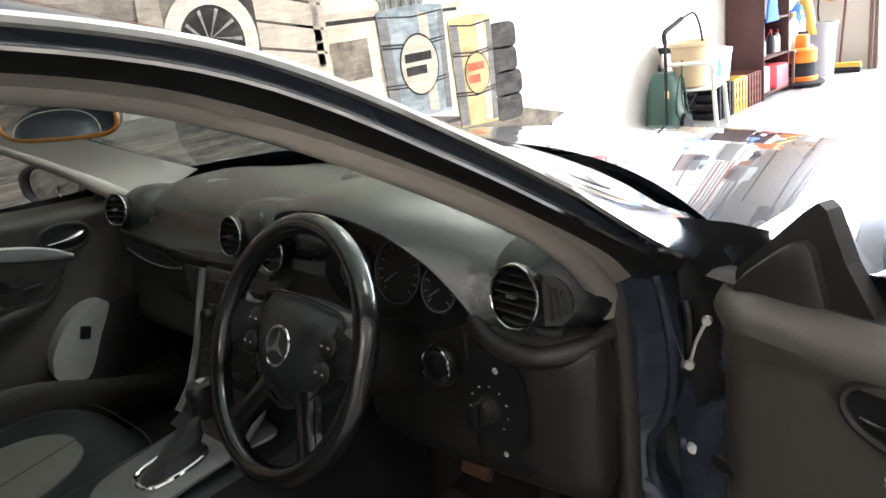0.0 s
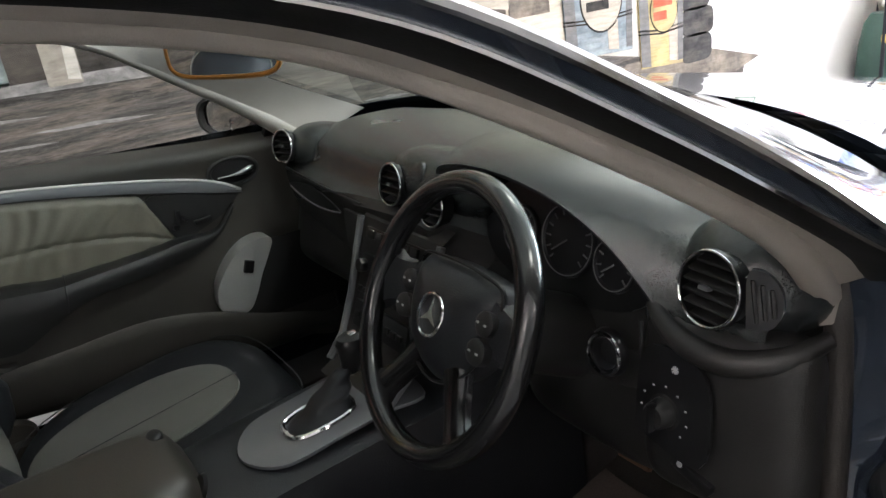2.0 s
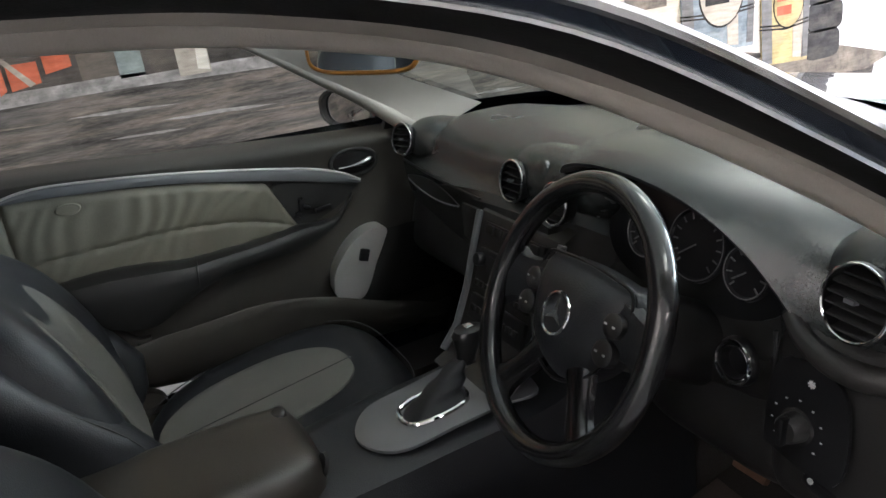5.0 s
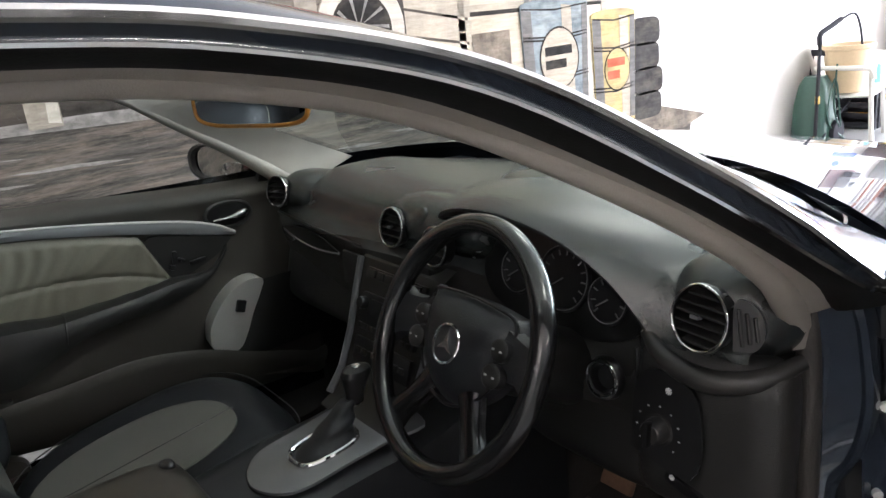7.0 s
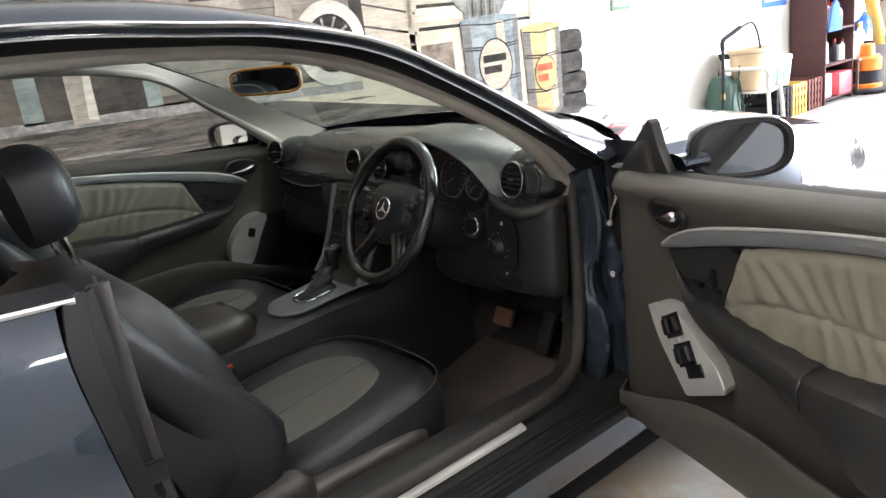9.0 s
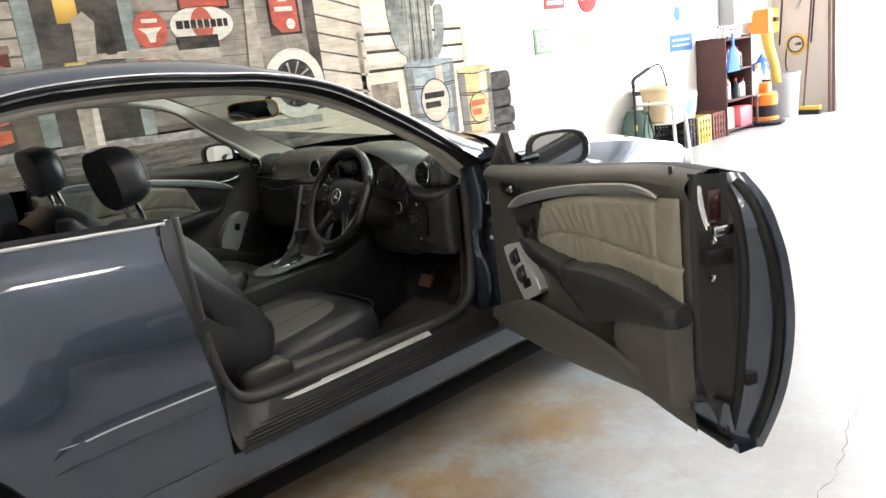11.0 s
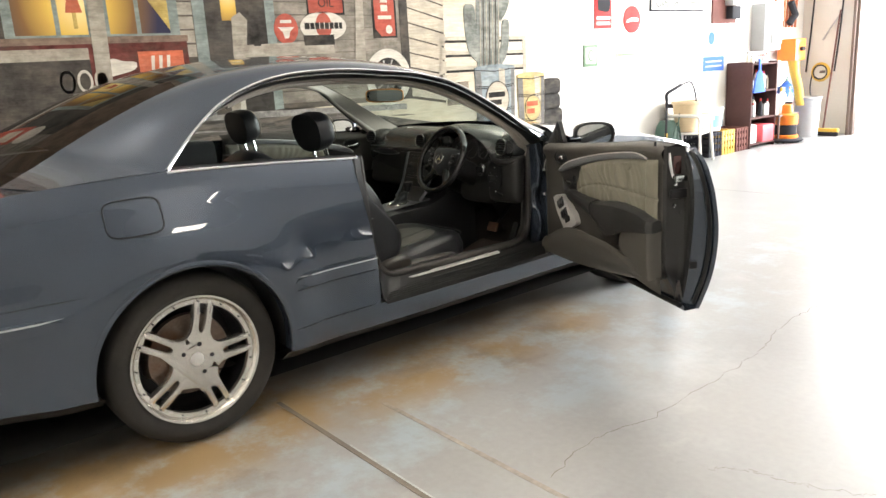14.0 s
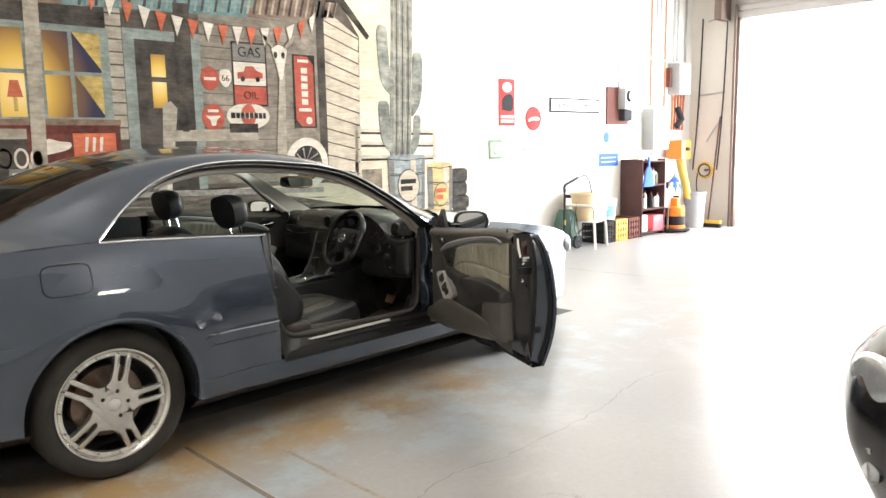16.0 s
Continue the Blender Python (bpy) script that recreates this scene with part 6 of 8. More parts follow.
tube("knob_collar", [KB + Vector((p[0], p[1], 0)) for p in oval(0, 0, 0.015, 0.019, 20)], 0.0025, CHROME, console, "", 6, True)
box("knob_inlay", (0.018, 0.014, 0.003), CHROME, console, "", 0.001, m=pose(-0.032, 1.665, 0.692, 10, 0, 0))

buckle = box("seat_belt_buckle", (0.022, 0.042, 0.12), SATIN, car, "black seat belt buckle with a red release button", 0.005, m=pose(0.112, 1.216, 0.455, 0, 8, 0))
box("release_button", (0.013, 0.034, 0.010), RED_PLASTIC, buckle, "red release button", 0.002, m=pose(0.0, 0, 0.062))

# ---- seats ----


def seat(cx, side, name, dy=0.0):
    st = new(name)
    st.parent = car
    st["label"] = "two-tone dark blue-black and grey leather front seat"
    bend = lambda x, y: 0.03 * (y / 0.27)
    cm = basis((cx, 1.315 + dy, 0.395 + dy * 0.4), (1, 0, 0), (0, 1, 0.02))
    cu = pillow("cushion", cm, 0.265, 0.290, 0.072, LEATHER, st, "", 3.3, 0.045, 7, bend, 14, 60, depth=0.10)
    pillow("cushion_insert", cm @ pose(0, -0.035, 0), 0.262 * 0.60, 0.285 * 0.80, 0.070, SEAT_GREY, st, "grey leather cushion insert", 2.4, 0.02, 60, bend, 10, 44, lift=0.003, depth=0.01)
    tube("insert_seam", [cm @ Vector((0.0, y, 0.0765 + bend(0, y))) for y in np.linspace(-0.2, 0.18, 14)], 0.0016, LEATHER, st, "", 6)
    bm_ = basis((cx, 0.952, 0.672), (-1, 0, 0), (0, -0.36, 0.933))
    lean = lambda x, y: 0.02 * math.cos(y / 0.29 * 2.2)
    pillow("backrest", bm_, 0.262, 0.298, 0.075, LEATHER, st, "", 2.9, 0.055, 7, lean, 14, 56, taper=0.20, depth=0.10)
    pillow("backrest_insert", bm_ @ pose(0, -0.03, 0), 0.262 * 0.52, 0.298 * 0.80, 0.075, SEAT_GREY, st, "grey leather backrest insert", 3, 0.02, 60, lean, 10, 44, lift=0.003, taper=0.14, depth=0.01)
    hm = basis((cx, 0.862, 1.078), (-1, 0, 0), (0, -0.16, 0.987))
    hr = pillow("headrest", hm, 0.128, 0.090, 0.054, LEATHER, st, "black leather headrest", 2.5, 0, 3.2, None, 12, 44, depth=0.050, taper=-0.06)
    tube("piping", [Vector((p[0] * (1 + 0.06 * p[1] / 0.1), p[1], 0.043)) for p in oval(0, 0, 0.108, 0.072, 44, 2.5)], 0.0016, GREY_LEATHER, hr, "", 6, True)
    for s in (-1, 1):
        tube("headrest_post", [Vector((cx + s * 0.06, 0.868, 1.02)), Vector((cx + s * 0.06, 0.905, 0.86))], 0.0075, CHROME, st, "chrome headrest post", 8)
    for e in (-1, 1):
        rows = []
        for z, yf, deep in ((0.41 + (z_ - 0.41) * 0.92, y_, d_) for z_, y_, d_ in ((0.41, 1.07, 0.10), (0.455, 1.103, 0.15), (0.51, 1.132, 0.18), (0.585, 1.138, 0.19), (0.66, 1.094, 0.17), (0.725, 1.038, 0.145), (0.79, 0.980, 0.125), (0.86, 0.934, 0.11), (0.92, 0.894, 0.09), (0.955, 0.864, 0.05))):
            lean_in = 0.035 * step01(0.75, 0.97, z)
            rows.append([(cx + e * (0.222 - lean_in) + p[0], yf - deep / 2 + p[1], z) for p in oval(0, 0, 0.052, deep / 2, 24, 2.6)])
        v, f = loft(rows, True, True)
        surf("side_bolster", v, f, LEATHER, st)
        tube("bolster_seam", spline([(cx + e * (0.252 - 0.03 * step01(0.75, 0.97, z)), y, 0.41 + (z - 0.41) * 0.92) for y, z in ((1.095, 0.47), (1.122, 0.52), (1.124, 0.585), (1.08, 0.665), (1.02, 0.735), (0.963, 0.80), (0.916, 0.87), (0.876, 0.93))], 40), 0.0018, SEAM_GREY, st, "", 6)
    sm = basis((cx + side * 0.245, 1.235, 0.385), (0, side, 0.18 * 0), (0, -0.02, 1))
    pillow("seat_side_cover", sm, 0.235, 0.044, 0.040, SIDE_COVER, st, "brown-black plastic seat side cover", 4, depth=0.03)
    pillow("recliner_cover", basis((cx + side * 0.268, 1.07, 0.415), (0, side, 0), (0, 0, 1)), 0.092, 0.058, 0.034, SIDE_COVER, st, "", 3)
    tube("cushion_piping", [cm @ Vector((p[0] * 0.985, p[1] * 0.985, 0.052 + bend(*p) + 0.018 * abs(p[0] / 0.265) ** 2.2)) for p in oval(0, 0, 0.262, 0.286, 60, 3.3)], 0.0016, SEAM_GREY, st, "", 6, True)
    for s in (-1, 1):
        box("seat_rail", (0.04, 0.56, 0.03), SATIN, st, "", 0.006, m=pose(cx + s * 0.19, 1.28, 0.275))
        box("rail_bracket", (0.05, 0.05, 0.07), SATIN, st, "", 0.006, m=pose(cx + s * 0.19, 1.50, 0.265))
    box("seat_base", (0.40, 0.46, 0.07), PLASTIC, st, "", 0.02, m=pose(cx, 1.28, 0.325))
    return st


seat(0.352, 1, "driver_seat")
seat(-0.40, -1, "passenger_seat", 0.05)
bk = box("buckle", (0.018, 0.03, 0.05), SATIN, car, "", 0.004, m=pose(0.085, 1.02, 0.47))
box("buckle_button", (0.014, 0.026, 0.006), RED_PLASTIC, bk, "red seat belt buckle button", 0.002, m=pose(0, 0, 0.026))
# rear bench
bench = new("rear_bench")
bench.parent = car
bench["label"] = "dark leather rear bench seat"
for s in (-1, 1):
    pillow("bench_cushion", basis((s * 0.30, 0.40, 0.40), (1, 0, 0), (0, 1, 0.1)), 0.28, 0.26, 0.08, LEATHER, bench, "", 4, 0.03, depth=0.1)
    pillow("bench_back", basis((s * 0.30, 0.08, 0.70), (-1, 0, 0), (0, -0.35, 0.94)), 0.28, 0.30, 0.08, LEATHER, bench, "", 4, 0.03, depth=0.06)
    pillow("bench_headrest", basis((s * 0.30, -0.03, 1.00), (-1, 0, 0), (0, -0.2, 0.98)), 0.11, 0.06, 0.04, LEATHER, bench, "", 2.8, depth=0.04)
tube("seat_belt", spline([(0.66, 0.62, 0.98), (0.60, 0.55, 0.95), (0.50, 0.42, 0.90), (0.42, 0.30, 0.86)], 14), 0.012, SATIN, car, "black seat belt", 6)

# ---- rear view mirror, sun visors, pedals ----
mm = basis((-0.047, 1.556, 1.19), (0.93, 0.36, 0.0), (0.03, 0.01, 1))
rv = new("rear_view_mirror")
rv.parent = car
rv["label"] = "black rear view mirror with amber edge"
pillow("mirror_shell", mm @ Matrix.Rotation(math.pi, 4, "X"), 0.125, 0.036, 0.03, SATIN, rv, "", 3.4, depth=0.0)
tube("mirror_frame", [mm @ Vector((p[0], p[1], 0.004)) for p in oval(0, 0, 0.123, 0.034, 44, 4)], 0.0038, AMBER, rv, "amber-edged mirror frame", 8, True)
surf("mirror_glass", [mm @ Vector((p[0], p[1], 0.005)) for p in oval(0, 0, 0.121, 0.032, 44, 4)], [tuple(range(44))], MIRROR, rv, "reflecting glass", False)
tube("mirror_stem", spline([mm @ Vector((0, 0.0, -0.03)), (-0.03, 1.63, 1.235), (-0.01, 1.63, 1.275)], 10), 0.010, SATIN, rv, "", 8)
for s in (-1, 1):
    pillow("sun_visor", basis((s * 0.30, 1.30, 1.315), (1, 0, -0.05 * s), (0, 0.93, -0.36)), 0.17, 0.075, 0.012, HEADLINER, car, "beige folded sun visor", 5)
for x, w, z in ((0.245, 0.075, 0.385), (0.42, 0.045, 0.37)):
    pd_ = box("pedal", (w, 0.016, 0.055 if w > 0.06 else 0.13), BRONZE if w > 0.06 else PLASTIC, car, "worn rubber pedal", 0.005, m=pose(x, 2.065, z, -28, 0, 0))
    tube("pedal_arm", [(0, 0.01, 0.0), (0, 0.07, 0.12), (0, 0.09, 0.25)], 0.008, SATIN, pd_, "", 6)

# ---------- the mural on the side wall ----------
MU = basis((WALL_X, 0, 0), (0, 1, 0), (0, 0, 1))
mural = thing("mural", label="weathered roadside filling station mural painted on the wall", category="mural")


def muted(c, k=0.14):
    l = 0.3 * c[0] + 0.6 * c[1] + 0.1 * c[2]
    return [x * (1 - k) + l * m * k for x, m in zip(c, (1.12, 1.0, 0.82))]


def wash(name, color, var=0.22, scale=5.0, stain=None, amount=0.5):
    """Hand-laid wall paint: uneven in strength, brushed along the wall, weathered towards sepia."""
    m = bpy.data.materials.new("mural_" + name)
    m.use_nodes = True
    nt = m.node_tree
    b = nt.nodes["Principled BSDF"]
    b.inputs["Roughness"].default_value, b.inputs["Specular IOR Level"].default_value = 0.8, 0.12
    co = nt.nodes.new("ShaderNodeTexCoord")

    def noise(sc, stretch, rough=0.65):
        mp = nt.nodes.new("ShaderNodeMapping")
        mp.inputs["Scale"].default_value = stretch
        nt.links.new(co.outputs["Object"], mp.inputs[0])
        n = nt.nodes.new("ShaderNodeTexNoise")
        n.inputs["Scale"].default_value, n.inputs["Detail"].default_value, n.inputs["Roughness"].default_value = sc, 8, rough
        nt.links.new(mp.outputs[0], n.inputs["Vector"])
        return n

    def ramp(src, a, b_, c0, c1):
        r = nt.nodes.new("ShaderNodeValToRGB")
        r.color_ramp.elements[0].position, r.color_ramp.elements[1].position = a, b_
        r.color_ramp.elements[0].color, r.color_ramp.elements[1].color = (*c0, 1), (*c1, 1)
        nt.links.new(src.outputs["Fac"], r.inputs[0])
        return r

    def mix(kind, fac, a, b_):
        x = nt.nodes.new("ShaderNodeMixRGB")
        x.blend_type = kind
        for k, v in enumerate((fac, a, b_)):
            if isinstance(v, (float, int)):
                x.inputs[k].default_value = v
            else:
                nt.links.new(v, x.inputs[k])
        return x.outputs[0]

    c = [x * 0.86 for x in muted(color, 0.18)]
    lo, hi = [max(0.004, x * (1 - var * 1.6)) for x in c], [min(0.9, x * (1 + var * 1.3) + 0.012) for x in c]
    out = ramp(noise(scale * 0.7, (1, 1, 1), 0.72), 0.33, 0.68, lo, hi).outputs[0]
    d = muted(stain) if stain else [x * 0.7 + y * 0.3 for x, y in zip(c, (0.34, 0.29, 0.22))]
    out = mix("MIX", ramp(noise(scale * 0.45, (1, 1.8, 1)), 0.47, 0.66, (0, 0, 0), (amount,) * 3).outputs[0], out, ramp(noise(3, (1, 1, 1)), 0.3, 0.7, d, [x * 1.25 for x in d]).outputs[0])
    out = mix("MULTIPLY", 0.75, out, ramp(noise(9, (0.6, 4.5, 1), 0.75), 0.30, 0.66, (0.62, 0.60, 0.57), (1.18, 1.18, 1.18)).outputs[0])
    nt.links.new(out, b.inputs["Base Color"])
    return m


M_SKY = wash("sky", (0.62, 0.55, 0.42), 0.10, 1.2, (0.70, 0.66, 0.58), 0.6)
M_LINE = wash("board_joint", (0.105, 0.09, 0.075))
M_WOOD = wash("grey_boards", (0.27, 0.242, 0.205), 0.30, 6, (0.14, 0.12, 0.10), 0.6)
M_DARK = wash("dark_boards", (0.065, 0.058, 0.052), 0.4, 5, (0.13, 0.11, 0.09), 0.5)
M_CREAM = wash("cream_boards", (0.54, 0.485, 0.395), 0.15, 6, (0.46, 0.40, 0.31), 0.5)
M_TEAL = wash("teal_frame", (0.24, 0.30, 0.29), 0.25, 7, (0.14, 0.17, 0.17), 0.5)
M_GOLD = wash("gold_curtain", (0.52, 0.36, 0.07), 0.3, 12)
M_RED = wash("sign_red", (0.50, 0.075, 0.045), 0.2, 9, (0.33, 0.10, 0.07), 0.5)
M_ORANGE = wash("crate_orange", (0.62, 0.115, 0.04), 0.2, 9)
M_MACHINE = wash("machine_red", (0.17, 0.035, 0.028), 0.35, 6, (0.07, 0.045, 0.035), 0.8)
M_GREY = wash("sign_grey", (0.20, 0.20, 0.20), 0.15, 9)
M_WHITE = wash("sign_white", (0.66, 0.63, 0.56), 0.1, 9)
M_BLACK = wash("black_line", (0.025, 0.023, 0.022), 0.2, 9)
M_POST = wash("pale_post", (0.40, 0.365, 0.305), 0.25, 9, (0.26, 0.23, 0.19), 0.5)
M_RUST = wash("rust_roof", (0.23, 0.15, 0.11), 0.3, 9)
M_TROOF = wash("teal_roof", (0.13, 0.27, 0.29), 0.3, 9)
M_CACTUS = wash("cactus", (0.20, 0.225, 0.21), 0.3, 8, (0.36, 0.37, 0.33), 0.6)
M_BLUE = wash("drum_blue", (0.23, 0.295, 0.33), 0.25, 8, (0.45, 0.50, 0.50), 0.5)
M_YELLOW = wash("drum_yellow", (0.60, 0.47, 0.18), 0.18, 8, (0.36, 0.29, 0.19), 0.5)
M_TYRE = wash("tyre", (0.055, 0.053, 0.052), 0.3, 10)
M_GROUND = wash("ground", (0.10, 0.092, 0.084), 0.55, 4, (0.24, 0.20, 0.16), 0.8)
for nd in M_GROUND.node_tree.nodes:
    if nd.type == "MAPPING":
        nd.inputs["Scale"].default_value = (0.8, 7.0, 1.0)
    if nd.type == "TEX_NOISE":
        nd.inputs["Roughness"].default_value = 0.8
M_SAND = wash("sand_streak", (0.27, 0.225, 0.175), 0.35, 9, (0.10, 0.09, 0.08), 0.7)
M_CHALK = wash("chalk_mark", (0.33, 0.32, 0.31), 0.3, 20, (0.12, 0.11, 0.11), 0.6)


def fade(mat, axis, a, b):
    """The painter's own fade of a colour into the bare white wall, along one axis."""
    nt = mat.node_tree
    bs = nt.nodes["Principled BSDF"]
    src = bs.inputs["Base Color"].links[0].from_socket
    co = nt.nodes.new("ShaderNodeTexCoord")
    sep = nt.nodes.new("ShaderNodeSeparateXYZ")
    nt.links.new(co.outputs["Object"], sep.inputs[0])
    n = nt.nodes.new("ShaderNodeTexNoise")
    n.inputs["Scale"].default_value = 2.0
    nt.links.new(co.outputs["Object"], n.inputs["Vector"])
    ad = nt.nodes.new("ShaderNodeMath")
    ad.operation = "MULTIPLY_ADD"
    ad.inputs[1].default_value = 0.9
    nt.links.new(n.outputs["Fac"], ad.inputs[0])
    nt.links.new(sep.outputs[axis], ad.inputs[2])
    mr = nt.nodes.new("ShaderNodeMapRange")
    mr.interpolation_type = "SMOOTHSTEP"
    mr.inputs[1].default_value, mr.inputs[2].default_value = a + 0.45, b + 0.45
    nt.links.new(ad.outputs[0], mr.inputs[0])
    mx = nt.nodes.new("ShaderNodeMixRGB")
    mx.inputs[2].default_value = (0.78, 0.76, 0.72, 1)
    nt.links.new(mr.outputs[0], mx.inputs[0])
    nt.links.new(src, mx.inputs[1])
    nt.links.new(mx.outputs[0], bs.inputs["Base Color"])


fade(M_SKY, 0, 3.9, 5.6)


def paint(name, outline, layer, mat, parent=None, label=""):
    """A flat painted shape in wall coordinates (along the wall, up)."""
    return plate(name, outline, 0.0015 + 0.0012 * layer, mat, parent or mural, label, 0.0, Matrix() if parent else MU)


def rect(y0, z0, y1, z1):
    return [(y0, z0), (y1, z0), (y1, z1), (y0, z1)]


def bars(name, y0, z0, y1, z1, layer, mat, parent=None, label=""):
    return paint(name, rect(y0, z0, y1, z1), layer, mat, parent, label)


paint("painted_sky", rect(-4.5, 0.0, 6.4, 3.6), 0, M_SKY, label="tan painted sky fading to white")
paint("painted_ground", [(-4.5, 0.0), (5.5, 0.0), (5.6, 0.42), (4.9, 0.55), (3.7, 0.78), (2.2, 1.06), (-4.5, 1.12)], 1, M_GROUND, label="dark painted ground")
rnd = random.Random(5)
for k in range(30):
    y, z, w, h = rnd.uniform(-1.5, 3.2), rnd.uniform(0.55, 1.0), rnd.uniform(0.10, 0.55), rnd.uniform(0.003, 0.011)
    slope = -0.05
    o = [(y + w * t, z + slope * w * t + h * math.sin(math.pi * t) * rnd.uniform(0.5, 1)) for t in np.linspace(0, 1, 9)] + [(y + w * t, z + slope * w * t - h * math.sin(math.pi * t) * rnd.uniform(0.4, 1)) for t in np.linspace(0.9, 0.1, 8)]
    paint("ground_streak", o, 2 + k % 3, M_SAND if k % 3 else M_CHALK)
paint("board_walk", [(-3.0, 1.055), (1.3, 1.025), (3.2, 0.96), (3.2, 1.01), (1.3, 1.075), (-3.0, 1.09)], 3, M_CHALK)
# house wall of boards
paint("house_wall", rect(-4.5, 1.05, 3.25, 2.78), 1, M_LINE, label="dark painted house wall")
nb = 17
for k in range(nb):
    z0 = 1.10 + 1.66 * k / nb
    y = 1.98
    paint("house_board", [(y, z0), (3.24, z0 - 0.02), (3.24, z0 + 0.078), (y, z0 + 0.088)], 2, M_WOOD)
    if 4 <= k:
        paint("house_board", rect(1.205, z0, 1.325, z0 + 0.085), 2, M_POST)
    paint("house_board", rect(-4.5, z0, -0.3, z0 + 0.086), 2, M_DARK if k < 6 else M_WOOD)
paint("porch_shade", rect(-0.3, 1.06, 1.2, 2.7), 2, M_DARK)
# end wall in perspective
paint("end_wall", [(3.25, 1.05), (3.66, 0.98), (3.70, 2.48), (3.47, 2.80), (3.25, 2.78)], 2, M_LINE)
for k in range(13):
    z0, z1 = 1.07 + 0.128 * k, 1.0 + 0.122 * k
    top = (3.69, min(z1 + 0.105, 2.47))
    paint("end_board", [(3.27, z0), (3.68, z1), top, (3.27, z0 + 0.115)], 3, M_CREAM)
bars("corner_board", 3.18, 1.05, 3.27, 2.78, 4, M_DARK)
# roofs and eave
paint("tin_roof", [(0.9, 2.485), (2.44, 2.545), (2.66, 2.90), (0.9, 3.0)], 3, M_TROOF, label="teal corrugated tin roof")
paint("tin_roof", [(2.44, 2.545), (3.40, 2.635), (3.50, 2.95), (2.66, 2.95)], 3, M_RUST, label="rusty corrugated tin roof")
paint("tin_roof", [(-4.5, 2.42), (0.9, 2.485), (0.9, 3.0), (-4.5, 3.0)], 3, M_RUST)
for k in range(40):
    y = 0.95 + k * 0.062
    paint("roof_rib", [(y, 2.49 + 0.056 * (y - 0.9)), (y + 0.022, 2.49 + 0.056 * (y - 0.9)), (y + 0.11, 2.93), (y + 0.085, 2.93)], 4, M_DARK if k % 2 else (M_TEAL if y < 2.42 else M_POST))
paint("eave", [(3.30, 2.86), (3.47, 2.88), (3.83, 2.50), (3.80, 2.46), (3.46, 2.78), (3.30, 2.77)], 5, M_BLACK)
def lamplight(name, y, z, r):
    """Painted glow: warm yellow at the lamp, fading through brown into dark blue."""
    m = wash(name, (0.03, 0.035, 0.075), 0.4, 6)
    nt = m.node_tree
    b = nt.nodes["Principled BSDF"]
    co, mp = nt.nodes.new("ShaderNodeTexCoord"), nt.nodes.new("ShaderNodeMapping")
    mp.inputs["Location"].default_value = (-y, -0.8 * z, 0)
    mp.inputs["Scale"].default_value = (1, 0.8, 0)
    ln, mr, rp = nt.nodes.new("ShaderNodeVectorMath"), nt.nodes.new("ShaderNodeMapRange"), nt.nodes.new("ShaderNodeValToRGB")
    ln.operation = "LENGTH"
    mr.inputs[1].default_value, mr.inputs[2].default_value = 0.0, r
    el = rp.color_ramp.elements
    el[0].color, el[1].color = (0.80, 0.66, 0.33, 1), (0.035, 0.035, 0.065, 1)
    for at_, c in ((0.35, (0.62, 0.40, 0.09, 1)), (0.68, (0.20, 0.11, 0.045, 1))):
        el.new(at_).color = c
    nt.links.new(co.outputs["Object"], mp.inputs[0])
    nt.links.new(mp.outputs[0], ln.inputs[0])
    nt.links.new(ln.outputs["Value"], mr.inputs[0])
    nt.links.new(mr.outputs[0], rp.inputs[0])
    nt.links.new(rp.outputs[0], b.inputs["Base Color"])
    return m


M_GLOW = lamplight("lamplit_pane", 0.56, 1.86, 0.52)
M_DOORGLOW = lamplight("lit_door_pane", 1.605, 1.95, 0.30)
# window with lamp and curtains
bars("window_frame", 0.10, 1.60, 1.22, 2.34, 3, M_TEAL, label="teal painted window frame")
for y0, y1 in ((0.16, 0.40), (0.43, 0.60), (0.74, 0.92), (0.95, 1.15)):
    for z0, z1 in ((1.66, 1.97), (2.00, 2.29)):
        bars("window_pane", y0, z0, y1, z1, 4, M_GLOW)
paint("curtain", [(0.95, 2.29), (1.15, 2.02), (1.15, 2.29)], 5, M_GOLD)
paint("curtain", [(0.96, 1.97), (1.15, 1.68), (1.15, 1.97)], 5, M_GOLD)
paint("curtain", [(0.16, 2.29), (0.36, 2.29), (0.16, 2.03)], 5, M_GOLD)
paint("lamp_shade", [(0.475, 1.80), (0.58, 1.80), (0.555, 1.92), (0.50, 1.92)], 6, M_ORANGE)
bars("lamp_foot", 0.515, 1.70, 0.54, 1.80, 6, M_GOLD)
paint("porch_post", [(0.60, 1.10), (0.70, 1.10), (0.735, 2.50), (0.63, 2.50)], 7, M_POST, label="pale painted porch post")
# door
bars("door_frame", 1.33, 1.06, 1.98, 2.36, 3, M_TEAL, label="teal painted door frame")
bars("door_leaf", 1.42, 1.06, 1.76, 2.28, 4, M_DARK)
bars("door_light", 1.545, 1.99, 1.665, 2.17, 5, M_DOORGLOW)
bars("door_light", 1.545, 1.74, 1.665, 1.95, 5, M_DOORGLOW)
bars("door_side", 1.76, 1.06, 1.90, 2.60, 5, M_DARK)
# railing
paint("rail_post", [(1.60, 1.42), (1.70, 1.40), (1.745, 1.74), (1.69, 1.80), (1.62, 1.76)], 6, M_POST)
paint("rail_plank", [(1.70, 1.47), (2.50, 1.47), (2.48, 1.575), (1.72, 1.56)], 6, M_POST, label="pale painted porch plank")
bars("rail_post", 1.54, 1.03, 1.66, 1.40, 5, M_POST)
paint("rail_shine", [(1.61, 1.05), (1.655, 1.04), (1.66, 1.40), (1.635, 1.40)], 6, M_WHITE)
